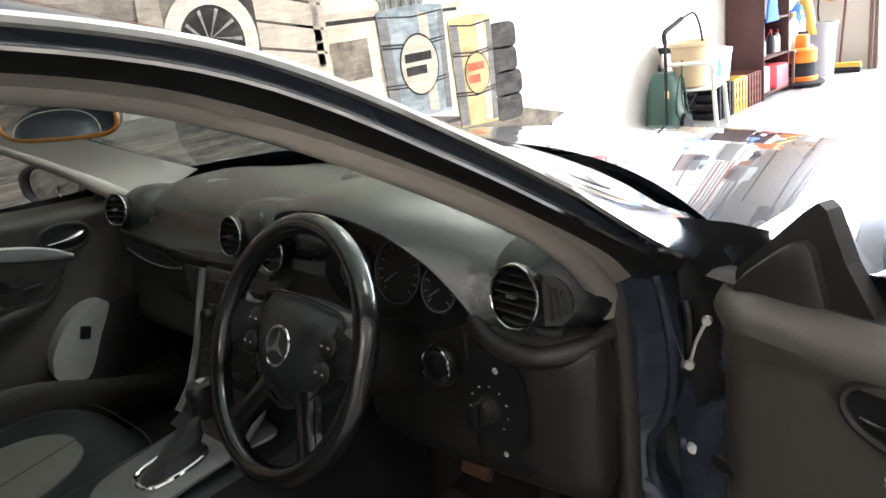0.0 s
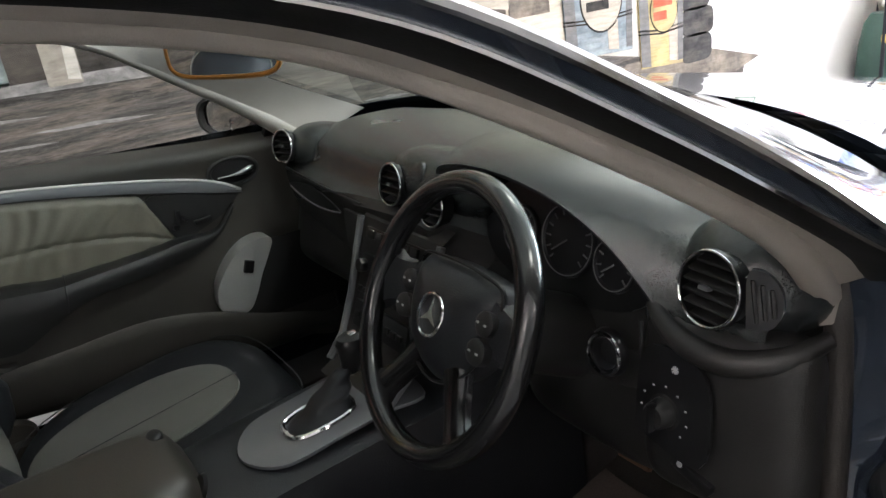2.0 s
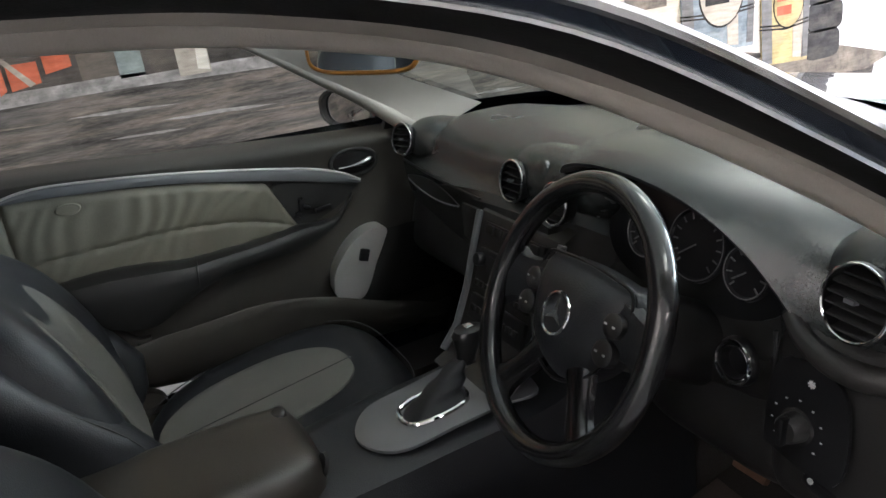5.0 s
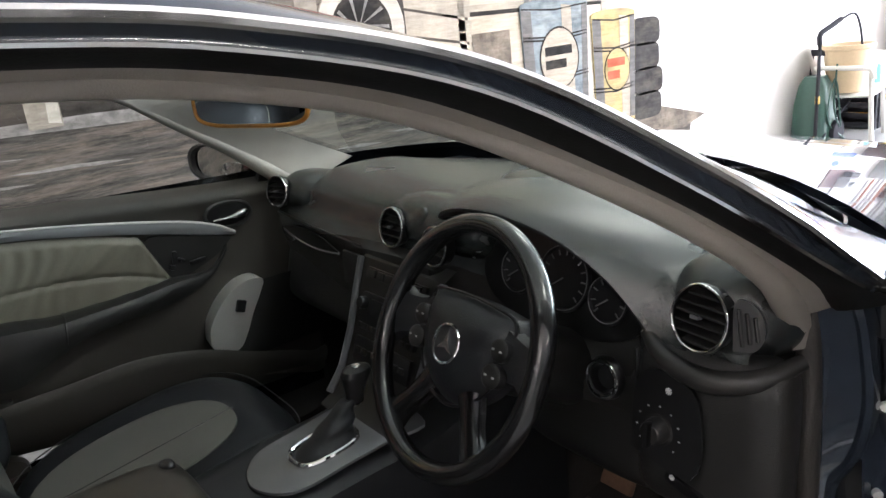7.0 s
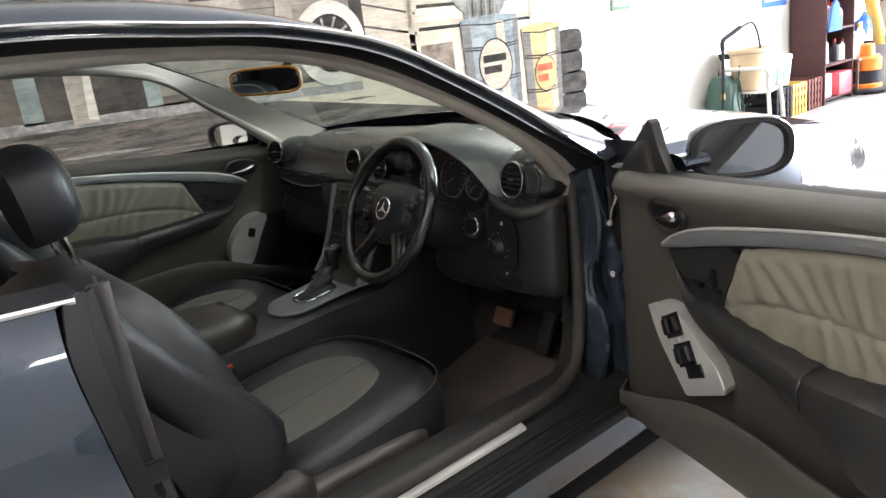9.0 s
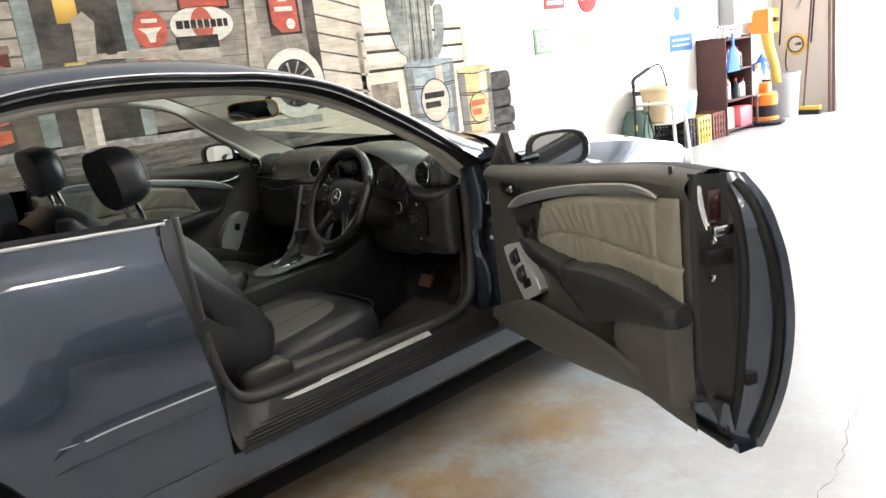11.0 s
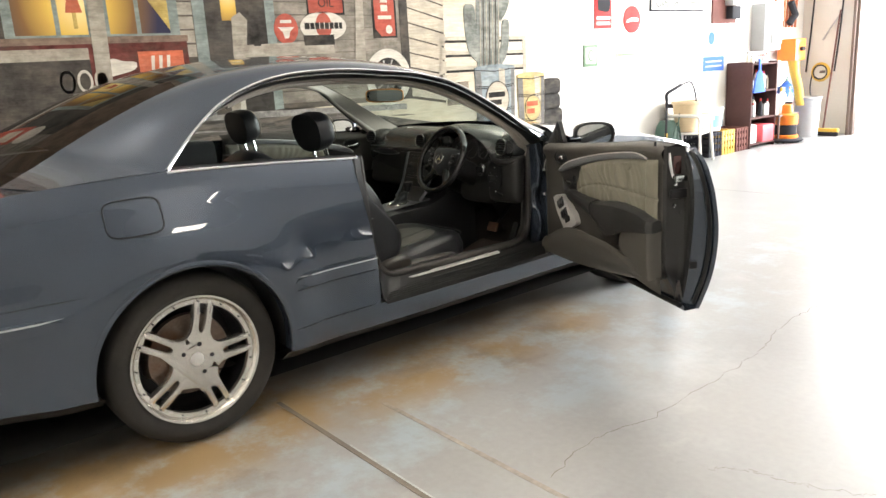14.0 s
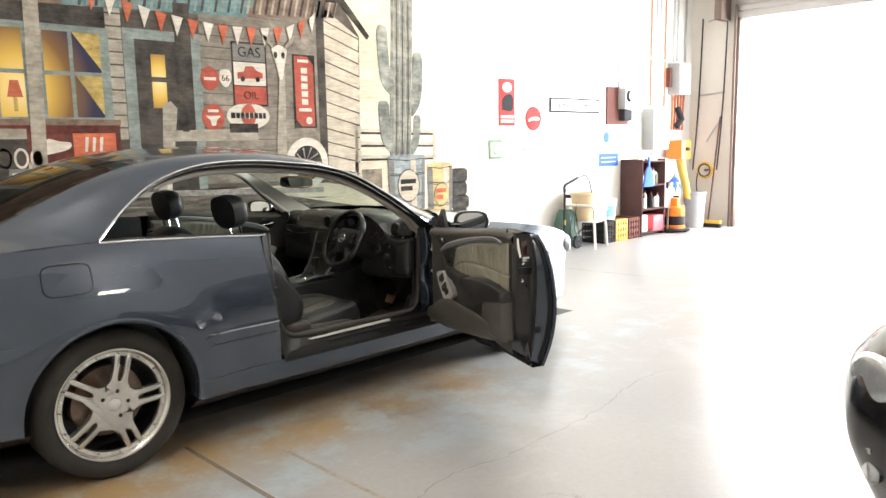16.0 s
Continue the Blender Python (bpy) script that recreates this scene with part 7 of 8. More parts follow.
bars("shelf_box", 2.22, 1.54, 2.50, 1.62, 7, M_BLACK)
bars("bottle", 1.78, 1.55, 1.84, 1.68, 7, M_DARK)
# drinks machine and crates
bars("drinks_machine", -0.35, 1.28, 1.26, 1.62, 3, M_MACHINE, label="dark red painted drinks machine")
bars("shelf_plank", -0.35, 1.50, 0.58, 1.575, 4, M_POST)
bars("shelf_dark", -0.35, 1.28, 0.58, 1.50, 4, M_DARK)
bars("machine_lid", -0.35, 1.60, 1.27, 1.645, 4, M_RUST)
bars("machine_panel", 0.90, 1.36, 1.22, 1.54, 4, M_ORANGE)
for k in range(3):
    paint("machine_bar", [(0.98 + k * 0.055, 1.40), (1.00 + k * 0.055, 1.40), (1.015 + k * 0.055, 1.51), (0.99 + k * 0.055, 1.51)], 5, M_WHITE)
paint("script_bar", round_outline([(0.70, 1.38), (0.86, 1.42), (0.88, 1.47), (0.80, 1.48), (0.72, 1.50), (0.69, 1.45)], 30), 4, M_WHITE)
for k in range(3):
    paint("wire_ring", oval(0.42 + k * 0.11, 1.36, 0.05, 0.075), 4 + k, M_WHITE)
    paint("wire_hole", oval(0.42 + k * 0.11, 1.36, 0.034, 0.056), 5 + k, M_DARK)
chest = bars("ice_chest", 0.60, 1.075, 0.88, 1.285, 4, M_MACHINE, label="dark brown painted ice chest")
for k in range(10):
    bars("chest_rib", 0.615 + k * 0.026, 1.09, 0.625 + k * 0.026, 1.235, 5, M_BLACK)
words("chest_lettering", "COLD", 0.045, M_CHALK, mural, MU @ pose(0.72, 1.262, 0.009))
for y0, z0, y1, z1 in ((0.82, 1.25, 0.94, 1.30), (0.94, 1.19, 1.07, 1.31), (1.09, 1.22, 1.18, 1.31), (0.93, 1.07, 0.955, 1.18), (0.97, 1.08, 1.07, 1.17), (1.09, 1.12, 1.18, 1.20), (0.92, 1.16, 0.95, 1.25)):
    paint("painted_crate", [(y0, z0), (y1, z0 + 0.015), (y1, z1), (y0, z1)], 6, M_ORANGE, label="orange-red painted crate")
paint("crate_strut", [(0.93, 1.22), (0.945, 1.225), (1.05, 1.095), (1.03, 1.085)], 7, M_POST)
for k in range(3):
    bars("sign_post_board", 0.44, 0.92 + k * 0.125, 0.575, 1.035 + k * 0.125, 6, M_BLACK if k < 2 else M_GREY)
    bars("unreadable_print", 0.46, 0.955 + k * 0.125, 0.565, 1.005 + k * 0.125, 7, M_WHITE)
bars("sign_stand", 0.575, 0.95, 0.60, 1.33, 6, M_POST)
# red petrol pump further along
bars("pump_body", -0.42, 1.06, -0.16, 1.95, 5, M_RED, label="red painted petrol pump")
paint("pump_head", oval(-0.29, 2.06, 0.13, 0.13), 5, M_WHITE)
bars("pump_window", -0.37, 1.62, -0.21, 1.84, 6, M_CREAM)
# signs on the boards
gs = bars("gas_sign", 2.27, 1.775, 2.62, 2.33, 4, M_BLACK, label="painted filling station sign with a truck")
bars("sign_field", 2.285, 2.165, 2.605, 2.315, 5, M_GREY, gs)
bars("sign_field", 2.285, 1.955, 2.605, 2.155, 5, M_WHITE, gs)
bars("sign_field", 2.285, 1.79, 2.605, 1.945, 5, M_RED, gs)
words("sign_word", "GAS", 0.125, M_BLACK, gs, pose(2.445, 2.24, 0.0085))
words("sign_word", "OIL", 0.095, M_BLACK, gs, pose(2.445, 1.865, 0.0085))
paint("truck", [(2.32, 2.01), (2.57, 2.02), (2.575, 2.07), (2.52, 2.085), (2.475, 2.125), (2.40, 2.12), (2.385, 2.075), (2.32, 2.065)], 6, M_RED, gs)
for y in (2.37, 2.52):
    paint("truck_wheel", oval(y, 2.01, 0.022, 0.024, 14), 7, M_BLACK, gs)
ps = paint("oval_sign", oval(2.41, 1.685, 0.215, 0.115, 32), 5, M_WHITE, label="cream oval painted sign with dark bars")
paint("oval_emblem", oval(2.41, 1.69, 0.075, 0.10, 24), 6, M_RED, ps)
bars("brand_bar", 2.235, 1.665, 2.585, 1.715, 7, M_BLACK, ps)
for k in range(7):
    bars("brand_gap", 2.278 + k * 0.045, 1.663, 2.284 + k * 0.045, 1.717, 8, M_WHITE, ps)
fs = paint("round_sign", oval(2.068, 1.672, 0.105, 0.115, 28), 5, M_RED, label="round red painted sign with a pale emblem")
paint("sign_emblem", [(1.995, 1.685), (2.14, 1.685), (2.10, 1.65), (2.085, 1.60), (2.05, 1.60), (2.035, 1.65)], 6, M_WHITE, fs)
bars("brand_bar", 2.02, 1.715, 2.118, 1.738, 6, M_WHITE, fs)
r2 = paint("round_sign", oval(2.055, 2.00, 0.085, 0.10, 28), 5, M_RED, label="round red painted sign")
bars("brand_bar", 2.0, 1.985, 2.11, 2.01, 6, M_WHITE, r2)
sh = paint("shield_sign", round_outline([(2.15, 2.07), (2.20, 2.085), (2.25, 2.07), (2.255, 1.99), (2.20, 1.93), (2.145, 1.99)], 24), 6, M_WHITE, label="small white route shield sign")
words("shield_number", "66", 0.075, M_BLACK, sh, pose(2.20, 2.005, 0.0095))
at_ = bars("tall_sign", 2.895, 1.58, 3.145, 2.26, 5, M_BLACK, label="tall red painted sign with pale bars")
paint("tall_field", [(2.915, 1.66), (2.98, 1.595), (3.125, 1.595), (3.125, 2.17), (3.06, 2.245), (2.915, 2.245)], 6, M_RED, at_)
for k in range(5):
    bars("brand_bar", 2.985, 1.80 + k * 0.072, 3.055, 1.852 + k * 0.072, 7, M_WHITE, at_)
bars("unreadable_print", 2.95, 1.735, 3.09, 1.765, 7, M_WHITE, at_)
bars("unreadable_print", 2.95, 2.19, 3.07, 2.215, 7, M_WHITE, at_)
paint("small_roundel", oval(3.06, 1.65, 0.035, 0.035, 16), 7, M_WHITE, at_)
# post with a cow skull
paint("skull_post", [(2.680, 1.30), (2.795, 1.30), (2.810, 2.10), (2.755, 2.12)], 7, M_POST, label="pale painted post")
sk = paint("cow_skull", round_outline([(2.675, 2.29), (2.755, 2.33), (2.835, 2.29), (2.825, 2.22), (2.805, 2.13), (2.780, 2.03), (2.750, 2.03), (2.725, 2.13), (2.695, 2.22)], 36), 9, M_WHITE, label="white painted cow skull")
for y in (2.715, 2.795):
    paint("eye_hole", oval(y, 2.24, 0.02, 0.03, 14), 10, M_BLACK, sk)
for s in (-1, 1):
    paint("horn", [(2.755 + s * 0.07, 2.30), (2.755 + s * 0.15, 2.36), (2.755 + s * 0.17, 2.42), (2.755 + s * 0.12, 2.39), (2.755 + s * 0.06, 2.325)], 9, M_POST, sk)
# wheel leaning on the porch
wl = paint("white_wall_tyre", oval(3.02, 1.25, 0.24, 0.24, 36), 8, M_WHITE, label="white-walled painted car wheel")
paint("wheel_face", oval(3.02, 1.25, 0.165, 0.165, 32), 9, M_BLACK, wl)
for k in range(10):
    a = k * math.pi / 5
    paint("painted_spoke", [(3.02 + 0.02 * math.cos(a + 1.3), 1.25 + 0.02 * math.sin(a + 1.3)), (3.02 + 0.15 * math.cos(a + 0.06), 1.25 + 0.15 * math.sin(a + 0.06)), (3.02 + 0.15 * math.cos(a - 0.06), 1.25 + 0.15 * math.sin(a - 0.06))], 10, M_CHALK, wl)
# bunting
line = spline([(1.05, 2.64, 0), (1.7, 2.50, 0), (2.3, 2.455, 0), (2.85, 2.50, 0), (3.2, 2.66, 0)], 17)
for k in range(16):
    a, b = line[k], line[k + 1]
    paint("pennant", [(a.x + 0.02, a.y), (b.x - 0.02, b.y), ((a.x + b.x) / 2 - 0.01, (a.y + b.y) / 2 - 0.16)], 8 + k % 2, M_WHITE if k % 2 else M_ORANGE, label="red or white painted pennant")
# fence, cactus, drums and tyres
for z in (1.52, 1.39, 1.25):
    paint("fence_rail", [(3.50, z), (4.74, z - 0.015), (4.74, z + 0.004), (3.50, z + 0.024)], 2, M_BLACK)
    paint("fence_rail", [(3.50, z + 0.024), (4.74, z + 0.004), (4.74, z + 0.035), (3.50, z + 0.06)], 2, M_CREAM)
for y in (3.60, 4.70):
    bars("fence_post", y, 1.05, y + 0.045, 1.56, 3, M_CREAM)
bars("scrub", 3.68, 0.95, 3.95, 1.16, 3, M_SAND)


def limb(pts, w):
    line = spline([(*p, 0) for p in pts], 24)
    out, back_ = [], []
    for i, p in enumerate(line):
        t = (line[min(i + 1, 23)] - line[max(i - 1, 0)]).normalized()
        s = Vector((-t.y, t.x, 0)) * w * (1 if i < 20 else max(0.15, (1 - ((i - 20) / 3.6) ** 2) ** 0.5))
        out.append((p.x + s.x, p.y + s.y))
        back_.append((p.x - s.x, p.y - s.y))
    return out + back_[::-1]


ca = paint("cactus", limb([(4.22, 1.20), (4.24, 1.9), (4.27, 2.5), (4.29, 3.15)], 0.15), 4, M_CACTUS, label="tall grey-green painted cactus")
paint("cactus_arm", limb([(4.15, 1.98), (4.06, 2.05), (4.02, 2.2), (4.00, 2.52), (4.01, 2.62)], 0.072), 5, M_CACTUS, ca)
paint("cactus_arm", limb([(4.35, 1.75), (4.44, 1.86), (4.48, 2.05), (4.49, 2.30), (4.49, 2.38)], 0.072), 5, M_CACTUS, ca)
paint("cactus_arm", limb([(4.13, 1.38), (4.04, 1.46), (4.01, 1.6), (4.00, 1.80), (4.00, 1.86)], 0.072), 5, M_CACTUS, ca)
paint("cactus_arm", limb([(4.36, 1.32), (4.43, 1.42), (4.46, 1.55), (4.47, 1.72)], 0.05), 5, M_CACTUS, ca)
for k in range(7):
    y = 4.115 + k * 0.040
    paint("cactus_rib", limb([(y, 1.25), (y + 0.03, 2.0), (y + 0.055, 2.9)], 0.006), 6, M_DARK if k % 2 else M_POST, ca)


def drum(name, y0, y1, z0, z1, mat, roundel, label):
    c, w = (y0 + y1) / 2, (y1 - y0) / 2
    o = [(y0 + 0.02, z0), (y1 - 0.02, z0 - 0.02), (y1, z1)] + [(c + w * math.cos(a), z1 + 0.03 * math.sin(a)) for a in np.linspace(0.2, math.pi - 0.2, 10)] + [(y0, z1)]
    d = paint(name, o, 7, mat, None, label)
    for f_ in (0.30, 0.33, 0.68, 0.71, 0.965):
        z = z0 + (z1 - z0) * f_
        paint("drum_hoop", [(y0 + 0.01, z), (c, z - 0.02), (y1 - 0.01, z), (y1 - 0.01, z + 0.008), (c, z - 0.010), (y0 + 0.01, z + 0.008)], 8, M_BLACK, d)
    paint("drum_shade", [(y0 + 0.02, z0 + 0.01), (y0 + 0.10, z0), (y0 + 0.08, z1 - 0.03), (y0 + 0.005, z1 - 0.02)], 8, M_GREY, d)
    paint("drum_light", [(c + 0.06, z0 + 0.01), (c + 0.14, z0), (c + 0.13, z1 - 0.02), (c + 0.05, z1 - 0.01)], 8, M_CREAM, d)
    paint("drum_shade", [(y1 - 0.07, z0), (y1 - 0.02, z0), (y1 - 0.004, z1 - 0.02), (y1 - 0.05, z1 - 0.02)], 8, M_GREY, d)
    paint("roundel", oval(c + 0.02, (z0 + z1) / 2 - 0.01, w * 0.56, w * 0.62, 28), 9, M_YELLOW if roundel else M_CREAM, d)
    paint("roundel_line", oval(c + 0.02, (z0 + z1) / 2 - 0.01, w * 0.60, w * 0.66, 28), 8, M_BLACK, d)
    for k, dz in enumerate((0.03, -0.045)):
        bars("brand_bar", c - w * 0.36, (z0 + z1) / 2 - 0.02 + dz, c + w * 0.45 - 0.05 * k, (z0 + z1) / 2 + 0.03 + dz, 10, M_BLACK if not roundel else M_ORANGE, d)
    return d


drum("blue_drum", 4.03, 4.57, 0.68, 1.27, M_BLUE, False, "blue-grey painted oil drum with a cream roundel")
drum("yellow_drum", 4.60, 5.00, 0.53, 1.17, M_YELLOW, True, "yellow painted oil drum")
for k in range(4):
    paint("painted_tyre", oval(5.11 + 0.02 * math.sin(k * 2), 0.575 + k * 0.155, 0.145, 0.085, 24, 4), 6, M_TYRE, label="stack of dark painted tyres")
paint("sand_patch", [(4.3, 0.45), (5.5, 0.36), (5.75, 0.42), (5.2, 0.56), (4.5, 0.58)], 5, M_SAND)

# ---------- signs and fittings on the white wall ----------
P_RED = material("enamel_red", (0.55, 0.06, 0.06), 0.75, 0, 0.12, 6, 60, stain=(0.45, 0.16, 0.14), amount=0.4, spec=0.12)
P_WHITE = material("enamel_white", (0.74, 0.73, 0.70), 0.75, 0, 0.05, 6, 60, spec=0.12)
P_BLACK = material("enamel_black", (0.03, 0.03, 0.035), 0.75, 0, 0.1, 6, 60, spec=0.12)
P_BLUE = material("enamel_blue", (0.06, 0.14, 0.52), 0.75, 0, 0.1, 6, 60, spec=0.12)
P_GREEN = material("enamel_green", (0.20, 0.30, 0.20), 0.75, 0, 0.15, 6, 60, spec=0.12)
P_CREAM = material("cream_board", (0.62, 0.58, 0.47), 0.75, 0, 0.1, 6, 60, spec=0.12)
P_BROWN = material("brown_board", (0.15, 0.065, 0.055), 0.75, 0, 0.2, 6, 60, 0.2, spec=0.12)
P_GREYBOX = material("grey_enclosure", (0.40, 0.41, 0.41), 0.75, 0.1, 0.08, 6, 60, spec=0.12)
P_PIPE = material("grey_conduit", (0.42, 0.41, 0.40), 0.75, 0.1, 0.1, 6, 60, spec=0.12)
P_RUSTPIPE = material("orange_conduit", (0.46, 0.16, 0.08), 0.75, 0.1, 0.15, 6, 60, spec=0.12)
P_ORANGE = material("orange_plastic", (0.75, 0.20, 0.02), 0.35, 0, 0.1, 6, 60)
P_YELLOW = material("yellow_plastic", (0.58, 0.36, 0.05), 0.45, 0, 0.1, 6, 60)
P_SHELF = material("dark_brown_laminate", (0.085, 0.045, 0.042), 0.75, 0, 0.15, 5, 60, 0.1, spec=0.12)
P_TAN = material("tan_plastic", (0.62, 0.48, 0.30), 0.5, 0, 0.08, 6, 60)
P_POSTER = material("pale_blue_paper", (0.50, 0.58, 0.68), 0.75, 0, 0.08, 6, 60, spec=0.12)
P_LBLUE = material("light_blue_label", (0.25, 0.55, 0.70), 0.4, 0, 0.15, 9, 60)
P_PINK = material("red_tub_plastic", (0.70, 0.09, 0.11), 0.4, 0, 0.08, 6, 60)
P_DGREEN = material("dark_green_plastic", (0.035, 0.085, 0.065), 0.4, 0, 0.15, 8, 60)


def wall_m(y, z, off=0.0):
    return MU @ pose(y, z, off)


def sign(name, y0, z0, y1, z1, mat, label, depth=0.012, category="sign"):
    s = tagged(plate(name, rect(y0, z0, y1, z1), depth, mat, None, "", 0.0015, MU), label, category)
    return s


s = sign("wall_sign", 5.82, 1.61, 6.11, 2.17, P_RED, "tall faded red enamel sign with pale emblem")
plate("emblem", oval(5.965, 2.07, 0.085, 0.06, 24), 0.003, P_WHITE, s, m=pose(0, 0, 0.012))
plate("picture_shape", round_outline([(5.87, 1.80), (6.06, 1.79), (6.07, 1.96), (5.98, 1.99), (5.88, 1.93)], 20), 0.003, P_BLACK, s, m=pose(0, 0, 0.012))
for z in (1.70, 1.645):
    plate("unreadable_print", rect(5.85, z, 6.08, z + 0.035), 0.003, P_WHITE, s, m=pose(0, 0, 0.012))
s = tagged(plate("round_sign", oval(6.485, 1.70, 0.155, 0.15, 32), 0.012, P_RED, None, "", 0.002, MU), "round faded red enamel sign with pale bar", "sign")
plate("brand_bar", round_outline([(6.38, 1.69), (6.48, 1.72), (6.59, 1.71), (6.58, 1.675), (6.47, 1.68), (6.38, 1.66)], 20), 0.003, P_WHITE, s, m=pose(0, 0, 0.012))
s = sign("name_sign", 6.82, 1.785, 7.95, 1.975, P_BLACK, "long framed white sign lettered in black", 0.016)
plate("sign_face", rect(6.845, 1.805, 7.925, 1.955), 0.003, P_WHITE, s, m=pose(0, 0, 0.016))
words("sign_lettering", "Oldtimer Centre", 0.135, P_BLACK, s, pose(7.385, 1.875, 0.0225))
s = sign("framed_print", 5.63, 1.21, 5.86, 1.44, P_GREEN, "small framed print with a dark oval", 0.014, "picture")
plate("print_face", rect(5.66, 1.24, 5.83, 1.41), 0.003, P_WHITE, s, m=pose(0, 0, 0.014))
plate("print_ring", oval(5.745, 1.325, 0.05, 0.065, 20), 0.004, P_GREEN, s, m=pose(0, 0, 0.0165))
plate("print_ring_hole", oval(5.745, 1.325, 0.03, 0.045, 20), 0.005, P_WHITE, s, m=pose(0, 0, 0.0175))
s = sign("plaque", 6.20, 1.285, 6.56, 1.345, P_CREAM, "small tan plaque with a line of print", 0.01)
plate("unreadable_print", rect(6.23, 1.305, 6.53, 1.325), 0.003, P_GREEN, s, m=pose(0, 0, 0.01))
s = tagged(plate("small_sign", round_outline([(6.98, 1.50), (7.22, 1.49), (7.20, 1.56), (7.10, 1.62), (7.0, 1.56)], 24), 0.008, P_WHITE, None, "", 0.001, MU), "small white sign with a pink emblem", "sign")
plate("emblem", round_outline([(7.03, 1.51), (7.17, 1.505), (7.10, 1.56)], 14), 0.003, P_PINK, s, m=pose(0, 0, 0.008))
s = sign("poster", 7.96, 1.03, 8.47, 1.58, P_POSTER, "white and blue information poster", 0.006, "poster")
plate("blue_band", rect(7.97, 1.04, 8.46, 1.22), 0.003, P_BLUE, s, m=pose(0, 0, 0.006))
plate("poster_shape", oval(8.15, 1.45, 0.07, 0.08, 20), 0.003, P_BLUE, s, m=pose(0, 0, 0.006))
for z in (1.34, 1.29, 1.15, 1.09):
    plate("unreadable_print", rect(8.02, z, 8.40, z + 0.02), 0.003 if z > 1.2 else 0.0065, P_GREYBOX, s, m=pose(0, 0, 0.006))
# electricity meter board
s = sign("meter_board", 8.14, 1.63, 8.70, 2.16, P_BROWN, "brown board with an electricity meter", 0.02, "meter board")
box("meter", (0.22, 0.30, 0.13), P_GREYBOX, s, "grey meter with black base", 0.02, m=pose(8.52, 2.0, 0.085))
box("meter_base", (0.20, 0.16, 0.10), P_BLACK, s, "", 0.015, m=pose(8.55, 1.76, 0.07))
lathe("meter_glass", [(0, 0.03), (0.06, 0.028), (0.075, 0.015), (0.08, 0)], SATIN, s, "", 24, pose(8.52, 2.03, 0.15))
# switchboard
sb = thing("switchboard", label="grey wall switchboard with white breaker panel", category="switchboard")
box("cabinet", (0.46, 0.62, 0.20), P_GREYBOX, sb, "", 0.015, m=wall_m(9.36, 1.56, 0.10))
box("panel", (0.26, 0.52, 0.02), P_WHITE, sb, "", 0.006, m=wall_m(9.44, 1.60, 0.21))
for k in range(4):
    box("breaker_row", (0.22, 0.05, 0.03), P_CREAM, sb, "", 0.006, m=wall_m(9.44, 1.41 + k * 0.125, 0.225))
fb = thing("fuse_box", label="grey steel fuse box high on the wall", category="fuse box")
box("cabinet", (0.36, 0.48, 0.20), P_GREYBOX, fb, "", 0.012, m=wall_m(10.06, 2.34, 0.10))
box("cabinet_door", (0.32, 0.44, 0.015), P_GREYBOX, fb, "", 0.006, m=wall_m(10.06, 2.34, 0.205))
box("side_box", (0.07, 0.30, 0.08), P_BROWN, fb, "", 0.01, m=wall_m(9.83, 2.36, 0.04))
# conduits
def conduit(pts, mat, r=0.018, label="grey electrical conduit on the wall"):
    return tagged(tube("conduit", [(WALL_X + 0.03 + (p[2] if len(p) > 2 else 0), p[0], p[1]) for p in pts], r, mat), label, "conduit", "conduits")


conduit([(8.42, 2.16), (8.42, 2.50), (8.46, 2.60), (8.55, 2.63), (9.9, 2.60)], P_PIPE)
for k, (y, z0, mat) in enumerate(((9.18, 1.92, P_PIPE), (9.30, 1.92, P_RUSTPIPE), (9.46, 1.92, P_PIPE), (9.58, 1.92, P_PIPE), (9.72, 1.9, P_RUSTPIPE), (9.98, 2.6, P_PIPE), (10.10, 2.62, P_PIPE), (10.36, 2.62, P_PIPE))):
    conduit([(y, z0), (y, 3.0), (y + 0.01, TOP - 0.05)], mat, 0.016, "rust-red painted conduit on the wall" if mat is P_RUSTPIPE else "grey electrical conduit on the wall")
for k in range(5):
    conduit([(9.98 + k * 0.09, 2.11), (9.98 + k * 0.085, 1.85), (9.95 + k * 0.09, 1.55)], P_RUSTPIPE, 0.018, "rust-red copper pipe on the wall")
conduit([(10.05, 1.9, 0.05), (10.12, 1.72, 0.09), (10.03, 1.6, 0.05)], P_BLACK, 0.05, "black valve fitting on the pipes")
for pts in ([(-1.86, 2.1), (-1.6, 2.12), (-1.42, 2.14)], [(-1.75, 3.25), (-1.5, 3.30), (-1.40, 3.30)], [(-1.72, 1.35), (-1.62, 1.52), (-1.48, 1.72)]):
    tagged(tube("conduit", [(x, END_Y - 0.03, z) for x, z in pts], 0.014, P_PIPE), "thin pipe on the end wall", "conduit", "conduits")
for x in (-1.83, -1.42):
    tagged(tube("hanging_cable", spline([(x, END_Y - 0.05, 3.3), (x - 0.02, END_Y - 0.05, 2.4), (x - 0.06, END_Y - 0.05, 1.5), (x - 0.10, END_Y - 0.06, 0.9)], 24), 0.012, P_BLACK), "dark cable hanging on the end wall", "cable", "hanging cables")
